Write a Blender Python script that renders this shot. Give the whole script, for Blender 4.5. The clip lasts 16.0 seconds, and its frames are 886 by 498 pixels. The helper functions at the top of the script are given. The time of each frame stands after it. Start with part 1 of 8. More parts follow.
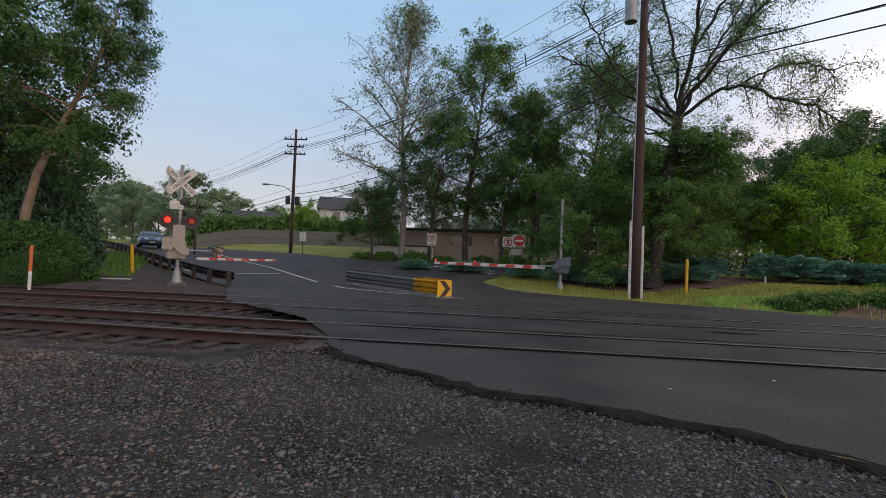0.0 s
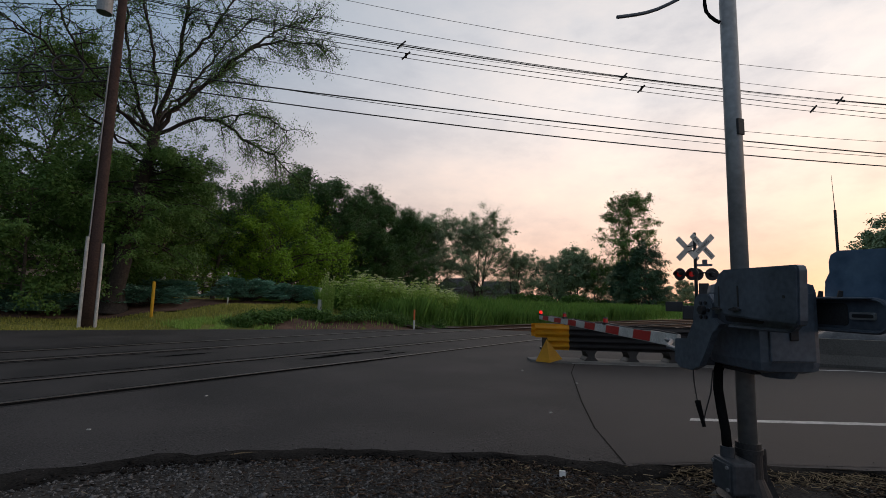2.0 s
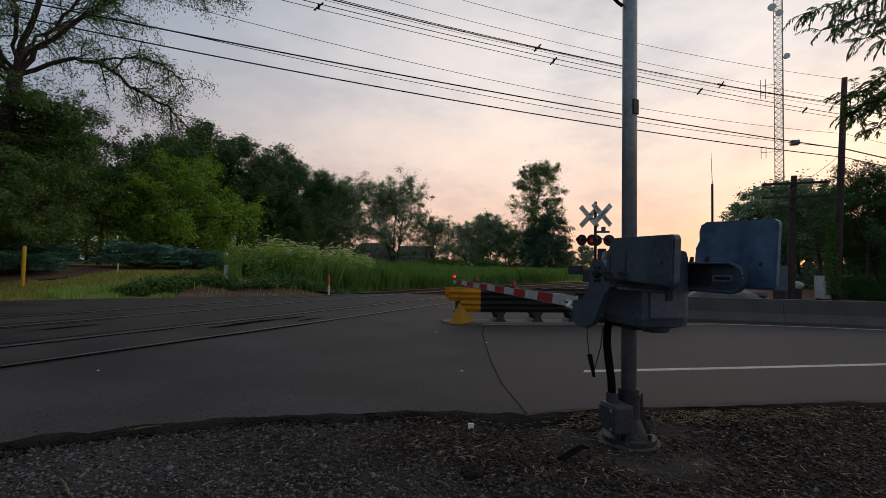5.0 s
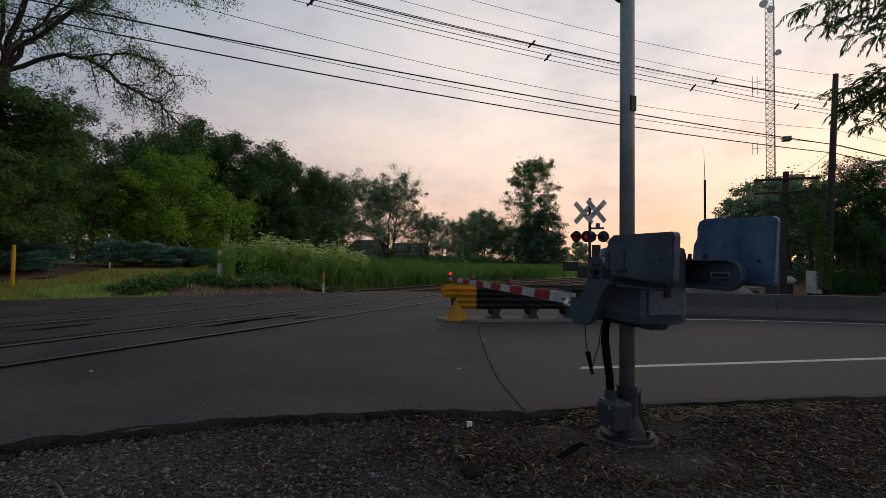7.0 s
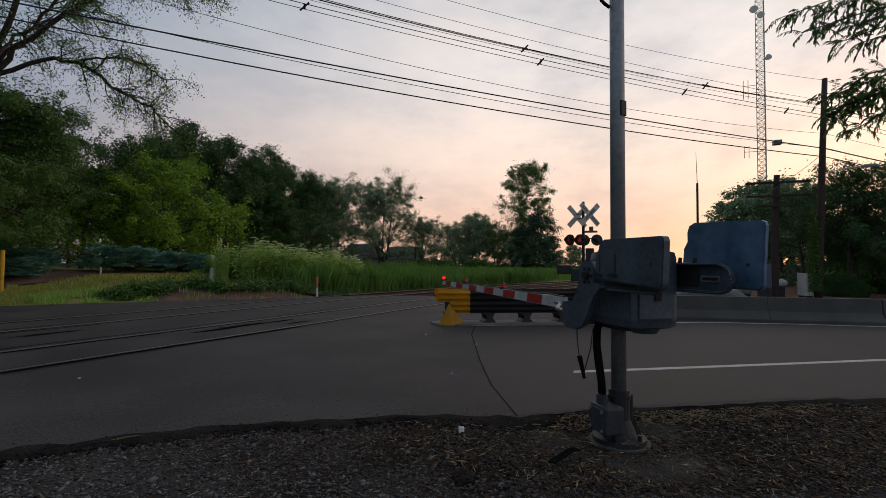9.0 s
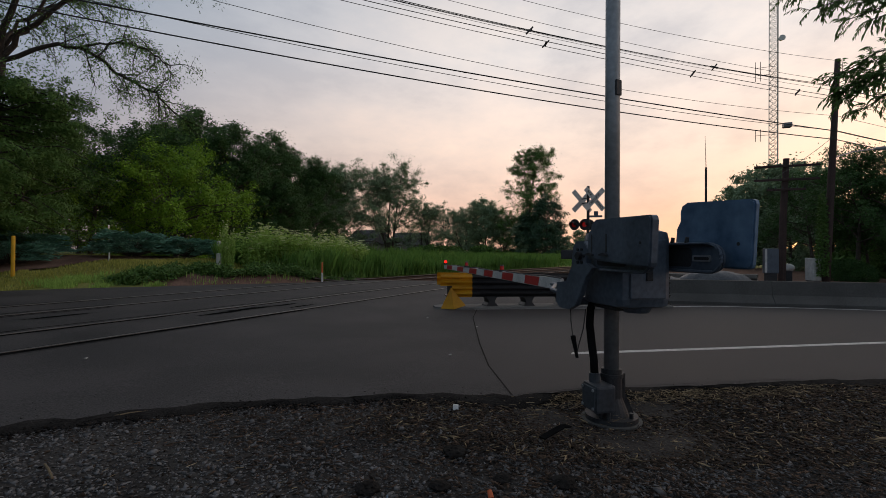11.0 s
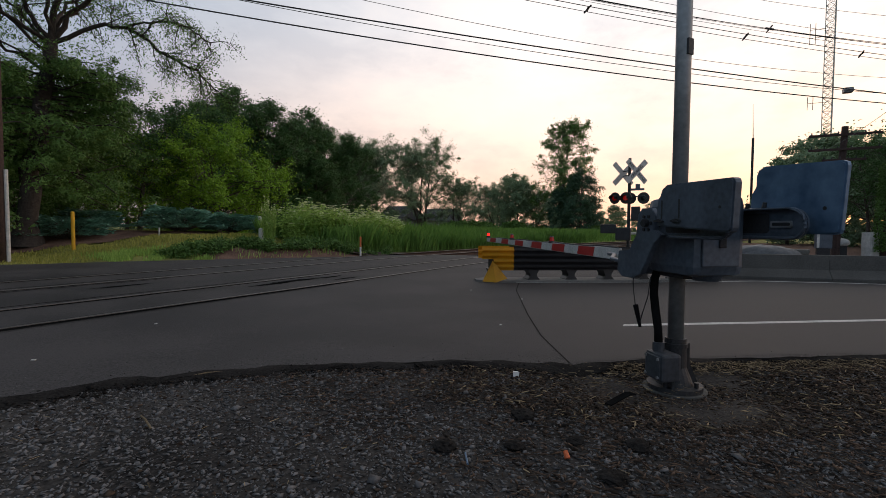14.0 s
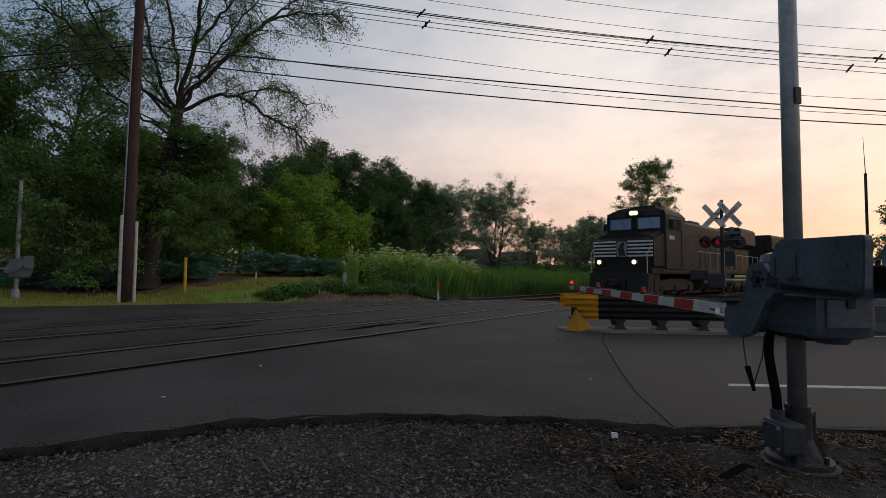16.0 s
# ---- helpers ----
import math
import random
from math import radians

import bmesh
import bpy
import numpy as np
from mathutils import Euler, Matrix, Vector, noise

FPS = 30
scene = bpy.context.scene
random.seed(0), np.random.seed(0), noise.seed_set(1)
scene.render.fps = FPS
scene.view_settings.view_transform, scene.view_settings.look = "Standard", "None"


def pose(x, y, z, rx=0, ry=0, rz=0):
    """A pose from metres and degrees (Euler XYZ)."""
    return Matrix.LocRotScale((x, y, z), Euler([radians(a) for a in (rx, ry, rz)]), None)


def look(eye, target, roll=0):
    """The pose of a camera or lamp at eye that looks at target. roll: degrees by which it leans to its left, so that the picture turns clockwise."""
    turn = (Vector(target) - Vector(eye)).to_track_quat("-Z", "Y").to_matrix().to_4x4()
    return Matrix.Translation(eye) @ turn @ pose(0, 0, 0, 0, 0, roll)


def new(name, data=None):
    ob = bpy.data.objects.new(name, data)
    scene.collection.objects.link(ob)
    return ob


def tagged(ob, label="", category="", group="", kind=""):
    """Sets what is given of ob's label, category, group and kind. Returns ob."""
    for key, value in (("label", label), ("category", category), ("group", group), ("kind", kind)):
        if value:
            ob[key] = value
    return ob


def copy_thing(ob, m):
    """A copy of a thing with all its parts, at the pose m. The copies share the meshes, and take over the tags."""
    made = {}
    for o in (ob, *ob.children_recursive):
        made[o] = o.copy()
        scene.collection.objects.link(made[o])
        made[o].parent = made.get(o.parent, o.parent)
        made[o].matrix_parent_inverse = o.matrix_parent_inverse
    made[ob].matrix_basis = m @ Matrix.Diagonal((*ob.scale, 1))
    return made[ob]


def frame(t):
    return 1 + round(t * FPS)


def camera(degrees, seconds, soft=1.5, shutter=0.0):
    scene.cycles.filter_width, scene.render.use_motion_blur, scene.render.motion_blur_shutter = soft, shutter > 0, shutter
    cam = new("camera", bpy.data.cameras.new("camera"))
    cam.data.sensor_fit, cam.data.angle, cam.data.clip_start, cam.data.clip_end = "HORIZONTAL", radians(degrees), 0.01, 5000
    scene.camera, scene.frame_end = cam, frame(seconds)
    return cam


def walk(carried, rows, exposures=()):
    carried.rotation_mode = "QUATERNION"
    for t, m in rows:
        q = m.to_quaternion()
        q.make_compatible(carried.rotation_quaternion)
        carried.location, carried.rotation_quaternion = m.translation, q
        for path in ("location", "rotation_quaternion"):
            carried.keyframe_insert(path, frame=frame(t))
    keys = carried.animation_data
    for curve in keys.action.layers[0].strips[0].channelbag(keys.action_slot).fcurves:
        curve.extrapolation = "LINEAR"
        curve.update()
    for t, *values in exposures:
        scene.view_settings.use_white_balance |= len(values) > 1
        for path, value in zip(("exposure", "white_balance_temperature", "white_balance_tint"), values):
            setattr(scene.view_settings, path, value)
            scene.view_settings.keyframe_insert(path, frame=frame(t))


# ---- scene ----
cam = camera(87.3, 16.0, 0.85)
PATH = [
    (0, (0.002, 0.171, 1.507), (-0.057, 2.169, 1.561), 2.2),
    (0.2, (0.011, 0.151, 1.509), (-0.16, 2.142, 1.607), 2.33),
    (0.3, (0.016, 0.142, 1.511), (-0.145, 2.132, 1.63), 2.29),
    (0.4, (0.02, 0.132, 1.512), (-0.01, 2.127, 1.654), 2.32),
    (0.5, (0.025, 0.122, 1.513), (0.208, 2.107, 1.675), 2.2),
    (0.6, (0.106, 0.068, 1.544), (0.512, 2.018, 1.726), 2.3),
    (0.7, (0.163, 0.047, 1.546), (0.803, 1.931, 1.747), 2.15),
    (0.8, (0.221, 0.026, 1.548), (1.087, 1.814, 1.778), 2.3),
    (0.9, (0.274, 0.031, 1.53), (1.371, 1.684, 1.784), 1.79),
    (1, (0.326, 0.036, 1.513), (1.617, 1.539, 1.789), 1.5),
    (1.2, (0.351, 0.02, 1.519), (1.845, 1.322, 1.796), 1.14),
    (1.5, (0.389, -0.003, 1.528), (1.973, 1.191, 1.781), 1.3),
    (2, (0.378, -0.019, 1.537), (2.04, 1.073, 1.753), 1.3),
    (2.5, (0.364, -0.029, 1.55), (2.09, 0.965, 1.733), 1.2),
    (3, (0.358, -0.055, 1.55), (2.131, 0.858, 1.705), 1.1),
    (3.5, (0.338, -0.063, 1.555), (2.142, 0.792, 1.685), 1.1),
    (4, (0.339, -0.069, 1.552), (2.161, 0.749, 1.659), 1.1),
    (4.5, (0.329, -0.065, 1.551), (2.163, 0.729, 1.636), 1.1),
    (7, (0.341, -0.015, 1.562), (2.192, 0.74, 1.62), 0.7),
    (7.5, (0.348, -0.037, 1.583), (2.202, 0.712, 1.651), 0.6),
    (8, (0.349, -0.04, 1.58), (2.204, 0.704, 1.654), 0.5),
    (8.5, (0.356, -0.031, 1.575), (2.214, 0.706, 1.653), 0.5),
    (11, (0.371, -0.161, 1.524), (2.22, 0.6, 1.538), 0.4),
    (11.5, (0.417, -0.177, 1.488), (2.223, 0.683, 1.473), 0.5),
    (12, (0.443, -0.142, 1.466), (2.202, 0.81, 1.435), 0.7),
    (12.5, (0.454, -0.08, 1.477), (2.185, 0.921, 1.422), 0.7),
    (13, (0.469, -0.021, 1.46), (2.209, 0.961, 1.38), 0.6),
    (13.5, (0.325, 0.065, 1.449), (2.098, 0.984, 1.346), 0.5),
    (14, (0.251, 0.096, 1.446), (2.046, 0.974, 1.357), 0.3),
    (14.5, (0.18, 0.1, 1.48), (1.968, 0.996, 1.432), 0.3),
    (15, (0.091, 0.125, 1.517), (1.855, 1.069, 1.513), 0.3),
    (15.5, (0.072, 0.143, 1.538), (1.792, 1.162, 1.572), 0.3),
    (16, (0.057, 0.203, 1.55), (1.693, 1.351, 1.642), 0.5),
]
walk(cam, [(t, look(eye, target, roll)) for t, eye, target, roll in PATH], ((0,1.15),(0.3,1.42),(0.5,1.6),(0.8,1.65),(1.0,1.6),(1.3,0.95),(1.6,0.4),(2.5,0.2),(4.0,0.12),(7,0.1),(9,0.1),(11,0.08),(12.0,0.12),(12.5,0.32),(13.5,0.44),(14.5,0.58),(15,0.45),(15.5,0.28),(16,0.15)))

# ---- light ----
SUN_AZ = radians(-24)          # heading of the sunset, counted from +x
w = bpy.data.worlds.new("dusk_sky")
scene.world = w
w.use_nodes = True
wt = w.node_tree
wt.nodes.clear()


def wn(kind, **kw):
    n = wt.nodes.new(kind)
    for k, v in kw.items():
        if k == "op":
            n.operation = v
        else:
            n.inputs[int(k[1:])].default_value = v
    return n


def wl(a, b, i=0, o=0):
    wt.links.new(a.outputs[o], b.inputs[i])
    return b


def ramp(tree, stops):
    n = tree.nodes.new("ShaderNodeValToRGB")
    e = n.color_ramp.elements
    while len(e) < len(stops):
        e.new(0.5)
    for el, (p, c) in zip(e, stops):
        el.position, el.color = p, (*c, 1)
    return n


coord = wn("ShaderNodeTexCoord")
norm = wl(coord, wt.nodes.new("ShaderNodeSeparateXYZ"))
elev = wl(norm, wn("ShaderNodeMath", op="ABSOLUTE"), 0, 2)
dot = wn("ShaderNodeVectorMath", op="DOT_PRODUCT")
dot.inputs[1].default_value = (math.cos(SUN_AZ), math.sin(SUN_AZ), 0.05)
wl(coord, dot)
side = wn("ShaderNodeMapRange", _1=-0.25, _2=0.92)
side.interpolation_type = "SMOOTHSTEP"
wt.links.new(dot.outputs["Value"], side.inputs[0])
warm = wl(elev, ramp(wt, [(0.0, (0.78, 0.44, 0.34)), (0.10, (0.88, 0.570, 0.46)), (0.22, (0.93, 0.720, 0.61)), (0.38, (0.82, 0.745, 0.715)), (0.62, (0.60, 0.59, 0.61)), (1.0, (0.42, 0.41, 0.42))]))
cool = wl(elev, ramp(wt, [(0.0, (0.25, 0.245, 0.285)), (0.12, (0.23, 0.24, 0.295)), (0.28, (0.19, 0.245, 0.335)), (0.5, (0.168, 0.262, 0.375)), (0.75, (0.22, 0.26, 0.325)), (1.0, (0.28, 0.28, 0.30))]))
mixa = wt.nodes.new("ShaderNodeMixRGB")
wl(side, mixa, 0)
wl(cool, mixa, 1)
wl(warm, mixa, 2)
# thin streaky cloud
stretch = wn("ShaderNodeMapping")
stretch.inputs["Rotation"].default_value = (0.0, 0.15, 0.5)
stretch.inputs["Scale"].default_value = (1.4, 2.0, 4.4)
wl(coord, stretch)
cloud = wn("ShaderNodeTexNoise", _2=2.0, _3=8.0, _4=0.60)
wl(stretch, cloud)
veil = wl(cloud, ramp(wt, [(0.36, (0.78, 0.80, 0.84)), (0.51, (1, 1, 1)), (0.66, (1.17, 1.12, 1.07))]))
mixb = wt.nodes.new("ShaderNodeMixRGB")
mixb.blend_type = "MULTIPLY"
tame = wn("ShaderNodeMath", op="MULTIPLY_ADD", _1=0.62, _2=0.25)
wl(side, tame)
wl(tame, mixb)
wl(mixa, mixb, 1)
wl(veil, mixb, 2)
nish = wt.nodes.new("ShaderNodeTexSky")
nish.sky_type, nish.sun_disc = "NISHITA", False
nish.sun_elevation, nish.sun_rotation = radians(3), radians(90) - SUN_AZ
bg1 = wn("ShaderNodeBackground", _1=0.03)
wl(nish, bg1)
bg2 = wn("ShaderNodeBackground", _1=0.95)
wl(mixb, bg2)
both = wn("ShaderNodeAddShader")
wl(bg1, both, 0)
wl(bg2, both, 1)
wl(both, wt.nodes.new("ShaderNodeOutputWorld"))

sun = new("sun", bpy.data.lights.new("sun", "SUN"))
sun.data.energy, sun.data.angle, sun.data.color = 0.14, radians(25), (1.0, 0.72, 0.5)
sun.matrix_basis = look((60 * math.cos(SUN_AZ), 60 * math.sin(SUN_AZ), 9), (0, 0, 0))

# ---- materials ----


def surface(name, c1, c2, scale=6.0, rough=0.8, metal=0.0, bump=0.25, fine=60.0, patch=0.35, isle=False, spread=0.5, gloss=0.5):
    """Two colours broken by a coarse and a fine noise, with a fine relief."""
    m = bpy.data.materials.new(name)
    m.use_nodes = True
    t = m.node_tree
    b = t.nodes["Principled BSDF"]
    b.inputs["Specular IOR Level"].default_value = gloss
    tc = t.nodes.new("ShaderNodeTexCoord")
    n1, n2 = t.nodes.new("ShaderNodeTexNoise"), t.nodes.new("ShaderNodeTexNoise")
    n1.inputs["Scale"].default_value, n1.inputs["Detail"].default_value = scale, 6
    n2.inputs["Scale"].default_value, n2.inputs["Detail"].default_value = fine, 3
    for n in (n1, n2):
        t.links.new(tc.outputs["Object"], n.inputs["Vector"])
    mx = t.nodes.new("ShaderNodeMath")
    mx.operation = "MULTIPLY_ADD"
    mx.inputs[1].default_value = 0.5
    t.links.new(n2.outputs[0], mx.inputs[0])
    half = t.nodes.new("ShaderNodeMath")
    half.operation = "MULTIPLY"
    half.inputs[1].default_value = 0.5
    t.links.new(n1.outputs[0], half.inputs[0])
    t.links.new(half.outputs[0], mx.inputs[2])
    drive = mx
    if isle:
        geo = t.nodes.new("ShaderNodeNewGeometry")
        info = t.nodes.new("ShaderNodeObjectInfo")
        add = t.nodes.new("ShaderNodeMath")
        add.operation = "MULTIPLY_ADD"
        add.inputs[1].default_value = spread
        t.links.new(geo.outputs["Random Per Island"], add.inputs[0])
        t.links.new(mx.outputs[0], add.inputs[2])
        sub = t.nodes.new("ShaderNodeMath")
        sub.operation = "SUBTRACT"
        sub.inputs[1].default_value = spread / 2
        t.links.new(add.outputs[0], sub.inputs[0])
        more = t.nodes.new("ShaderNodeMath")
        more.operation = "MULTIPLY_ADD"
        more.inputs[1].default_value = 0.12
        t.links.new(info.outputs["Random"], more.inputs[0])
        t.links.new(sub.outputs[0], more.inputs[2])
        drive = more
    r = ramp(t, [(0.5 - patch / 2, c1), (0.5 + patch / 2, c2)])
    t.links.new(drive.outputs[0], r.inputs[0])
    t.links.new(r.outputs[0], b.inputs["Base Color"])
    rr = t.nodes.new("ShaderNodeMapRange")
    rr.inputs[3].default_value, rr.inputs[4].default_value = max(0.03, rough - 0.12), min(1, rough + 0.12)
    t.links.new(n1.outputs[0], rr.inputs[0])
    t.links.new(rr.outputs[0], b.inputs["Roughness"])
    b.inputs["Metallic"].default_value = metal
    if bump:
        bp = t.nodes.new("ShaderNodeBump")
        bp.inputs["Strength"].default_value, bp.inputs["Distance"].default_value = bump, 0.02
        t.links.new(mx.outputs[0], bp.inputs["Height"])
        t.links.new(bp.outputs[0], b.inputs["Normal"])
    return m


def foliage(name, dark, light, thin=0.3):
    m = surface(name, dark, light, 0.5, 0.6, bump=0, fine=3.0, isle=True, spread=0.45, patch=0.7, gloss=0.2)
    t = m.node_tree
    out = t.nodes["Material Output"]
    b = t.nodes["Principled BSDF"]
    tr, mx = t.nodes.new("ShaderNodeBsdfTranslucent"), t.nodes.new("ShaderNodeMixShader")
    col = b.inputs["Base Color"].links[0].from_socket
    t.links.new(col, tr.inputs[0])
    mx.inputs[0].default_value = thin
    t.links.new(b.outputs[0], mx.inputs[1])
    t.links.new(tr.outputs[0], mx.inputs[2])
    t.links.new(mx.outputs[0], out.inputs[0])
    return m


def glow(name, color, strength, base=(0.02, 0.0, 0.0)):
    m = surface(name, base, base, 5, 0.25, bump=0)
    b = m.node_tree.nodes["Principled BSDF"]
    b.inputs["Emission Color"].default_value = (*color, 1)
    b.inputs["Emission Strength"].default_value = strength
    return m


def glass(name, tint, rough=0.08):
    m = surface(name, tint, tint, 4, rough, bump=0)
    m.node_tree.nodes["Principled BSDF"].inputs["Specular IOR Level"].default_value = 0.9
    return m


ASPHALT = surface("asphalt", (0.017, 0.0150, 0.0150), (0.050, 0.0445, 0.0435), 0.55, 0.80, bump=0.5, fine=55, patch=0.12, gloss=0.4)
ASPHALT_OLD = surface("patched_asphalt", (0.010, 0.0090, 0.0090), (0.040, 0.036, 0.035), 0.9, 0.80, bump=0.4, fine=60, patch=0.11, gloss=0.4)
ASPHALT_NEW = surface("smoother_asphalt", (0.019, 0.0160, 0.0160), (0.042, 0.0365, 0.0355), 0.7, 0.76, bump=0.3, fine=70, patch=0.16, gloss=0.4)
# Darkened for the shaded slope of the lip; seam, crumbs and clods share it.
TAR_EDGE = surface("crumbling_shaded_asphalt", (0.006, 0.0055, 0.005), (0.034, 0.031, 0.029), 5, 0.95, bump=0.9, fine=45, gloss=0.05)
TAR = surface("tar", (0.006, 0.006, 0.006), (0.018, 0.018, 0.018), 8, 0.92, bump=0.3, gloss=0.0)
# Darker than the loose stones: the shade in their gaps is in this colour.
GRAVEL = surface("crushed_stone_bed", (0.0091, 0.0084, 0.0081), (0.0676, 0.0611, 0.0559), 1.3, 0.95, bump=0.9, fine=34, patch=0.28, gloss=0.12)
STONE = surface("crushed_stone", (0.0171, 0.0166, 0.0168), (0.2013, 0.1952, 0.1952), 0.8, 0.92, bump=0.3, fine=50, isle=True, spread=0.5, patch=0.66, gloss=0.2)
RUSTSTONE = surface("rust_stained_stone", (0.0368, 0.0287, 0.0253), (0.2242, 0.1748, 0.1495), 1.2, 0.95, bump=0.3, fine=40, isle=True, spread=0.5, patch=0.6, gloss=0.15)
BALLAST = surface("rusty_ballast", (0.030, 0.023, 0.020), (0.105, 0.082, 0.072), 2.2, 0.95, bump=0.9, fine=26, patch=0.3, gloss=0.12)
MULCH = surface("mulch", (0.010, 0.0075, 0.006), (0.070, 0.050, 0.037), 3.0, 0.95, bump=0.5, fine=40, patch=0.5, gloss=0.1, isle=True, spread=0.5)
SOIL = surface("bare_soil", (0.075, 0.046, 0.036), (0.22, 0.135, 0.10), 1.5, 0.95, bump=0.6, fine=20, gloss=0.1)
LAWN = surface("grass_ground", (0.10, 0.125, 0.03), (0.30, 0.28, 0.09), 0.55, 0.95, bump=0.5, fine=14, patch=0.4, gloss=0.1)
PAINT_W = surface("worn_road_paint", (0.30, 0.29, 0.28), (0.62, 0.61, 0.58), 5, 0.7, bump=0.2, fine=40, patch=0.3)
PAINT_Y = surface("yellow_paint", (0.50, 0.25, 0.006), (0.78, 0.43, 0.014), 3, 0.5, bump=0.1)
BLACK = surface("black_paint", (0.010, 0.010, 0.011), (0.028, 0.027, 0.026), 3, 0.5, bump=0.1)
RAIL = surface("rusty_steel", (0.028, 0.015, 0.011), (0.085, 0.045, 0.032), 4, 0.75, 0.3, bump=0.3)
RAILHEAD = surface("polished_rail_head", (0.075, 0.068, 0.063), (0.19, 0.178, 0.168), 1.2, 0.45, 0.8, bump=0.05, patch=0.3)
TIE = surface("creosoted_timber", (0.016, 0.012, 0.010), (0.06, 0.046, 0.038), 3, 0.9, bump=0.6, fine=25)
STEEL = surface("galvanised_steel", (0.20, 0.21, 0.215), (0.34, 0.35, 0.36), 4, 0.5, 0.55, bump=0.08, fine=20)
# Steel casing with the tan of the sunset light put into its colour.
SUNSETSTEEL = surface("sunset_tinted_casing", (0.22, 0.19, 0.165), (0.38, 0.34, 0.30), 3, 0.6, 0.1, bump=0.1, fine=20)
GREY = surface("weathered_grey_paint", (0.052, 0.066, 0.086), (0.112, 0.140, 0.178), 3, 0.42, 0.25, bump=0.1, fine=25)
CASTGREY = surface("dull_cast_iron_paint", (0.026, 0.030, 0.036), (0.066, 0.074, 0.086), 4, 0.55, 0.15, bump=0.15, fine=25)
# Blue sky reflection put into the plate's colour; the plastic straw shares it.
BLUEGREY = surface("galvanised_plate_sky_sheen", (0.050, 0.100, 0.175), (0.165, 0.265, 0.385), 2.6, 0.38, 0.3, bump=0.08, fine=9, patch=0.34)
DARK = surface("dark_iron", (0.018, 0.018, 0.02), (0.05, 0.05, 0.053), 4, 0.6, 0.3, bump=0.15)
RUBBER = surface("black_rubber", (0.006, 0.006, 0.006), (0.014, 0.014, 0.014), 5, 0.9, bump=0.1, gloss=0.0)
WHITE = surface("white_enamel", (0.52, 0.52, 0.51), (0.72, 0.72, 0.70), 4, 0.5, bump=0.05, patch=0.3)
SIGNWHITE = surface("weathered_white_sign", (0.36, 0.35, 0.33), (0.66, 0.65, 0.62), 5, 0.6, bump=0.05)
RED = surface("red_enamel", (0.32, 0.018, 0.016), (0.48, 0.03, 0.026), 5, 0.5, bump=0.05)
ORANGE = surface("orange_plastic", (0.5, 0.10, 0.03), (0.65, 0.15, 0.045), 5, 0.6, bump=0.05)
CONCRETE = surface("concrete", (0.0480, 0.0464, 0.0424), (0.1160, 0.1120, 0.1040), 1.2, 0.88, bump=0.35, fine=30, patch=0.4)
KERB = surface("pale_kerb_concrete", (0.10, 0.097, 0.09), (0.20, 0.195, 0.18), 1.5, 0.85, bump=0.3, fine=30)
WOODPOLE = surface("weathered_pole_timber", (0.030, 0.017, 0.015), (0.085, 0.050, 0.042), 2, 0.88, bump=0.6, fine=18)
BARK = surface("bark", (0.035, 0.028, 0.022), (0.12, 0.10, 0.08), 4, 0.95, bump=0.9, fine=16)
DARKBARK = surface("dark_furrowed_bark", (0.018, 0.014, 0.012), (0.062, 0.050, 0.042), 4, 0.95, bump=0.9, fine=16)
TANBARK = surface("tan_bark", (0.12, 0.085, 0.06), (0.30, 0.22, 0.16), 3, 0.92, bump=0.7, fine=14)
PALEBARK = surface("pale_bark", (0.14, 0.125, 0.11), (0.36, 0.33, 0.30), 3, 0.92, bump=0.6, fine=14)
WIRE = surface("cable_sheath", (0.012, 0.012, 0.013), (0.025, 0.025, 0.026), 4, 0.6, bump=0)
FENCE = surface("grey_fence_timber", (0.10, 0.088, 0.075), (0.22, 0.20, 0.175), 2, 0.9, bump=0.4, fine=20)
SIDING = surface("pale_siding", (0.52, 0.53, 0.56), (0.68, 0.69, 0.72), 1.0, 0.8, bump=0.1)
BEIGE = surface("beige_masonry", (0.36, 0.30, 0.26), (0.52, 0.45, 0.40), 1.0, 0.9, bump=0.2)
ROOF = surface("dark_shingles", (0.03, 0.03, 0.034), (0.075, 0.073, 0.076), 3, 0.9, bump=0.5)
WINDOW = glass("window_glass", (0.02, 0.026, 0.034))
CARPAINT = surface("dark_blue_car_paint", (0.035, 0.085, 0.15), (0.055, 0.12, 0.20), 2, 0.25, 0.3, bump=0)
SILVER = surface("silver_car_paint", (0.42, 0.44, 0.47), (0.52, 0.54, 0.56), 2, 0.3, 0.3, bump=0)
CHROME = surface("chrome", (0.55, 0.55, 0.56), (0.65, 0.65, 0.66), 4, 0.18, 1.0, bump=0)
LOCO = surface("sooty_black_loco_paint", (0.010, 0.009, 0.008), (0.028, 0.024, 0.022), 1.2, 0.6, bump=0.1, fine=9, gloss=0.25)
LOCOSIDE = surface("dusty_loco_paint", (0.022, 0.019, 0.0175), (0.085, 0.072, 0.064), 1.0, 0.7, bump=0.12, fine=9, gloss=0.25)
FLAKE = surface("bark_flake", (0.007, 0.005, 0.0045), (0.118, 0.075, 0.050), 1.5, 0.85, bump=0.2, fine=40, isle=True, spread=0.75, patch=0.85, gloss=0.25)
STRAW = surface("dry_straw", (0.06, 0.044, 0.028), (0.33, 0.25, 0.15), 3, 0.9, bump=0, isle=True, spread=0.6, patch=0.6, gloss=0.2)
LEAF_A = foliage("locust_leaf", (0.058, 0.120, 0.028), (0.134, 0.246, 0.062), 0.28)
LEAF_B = foliage("deep_green_leaf", (0.0306, 0.0756, 0.0216), (0.0756, 0.1584, 0.0450), 0.28)
LEAF_C = foliage("bright_green_leaf", (0.0860, 0.1849, 0.0138), (0.2322, 0.4042, 0.0387), 0.34)
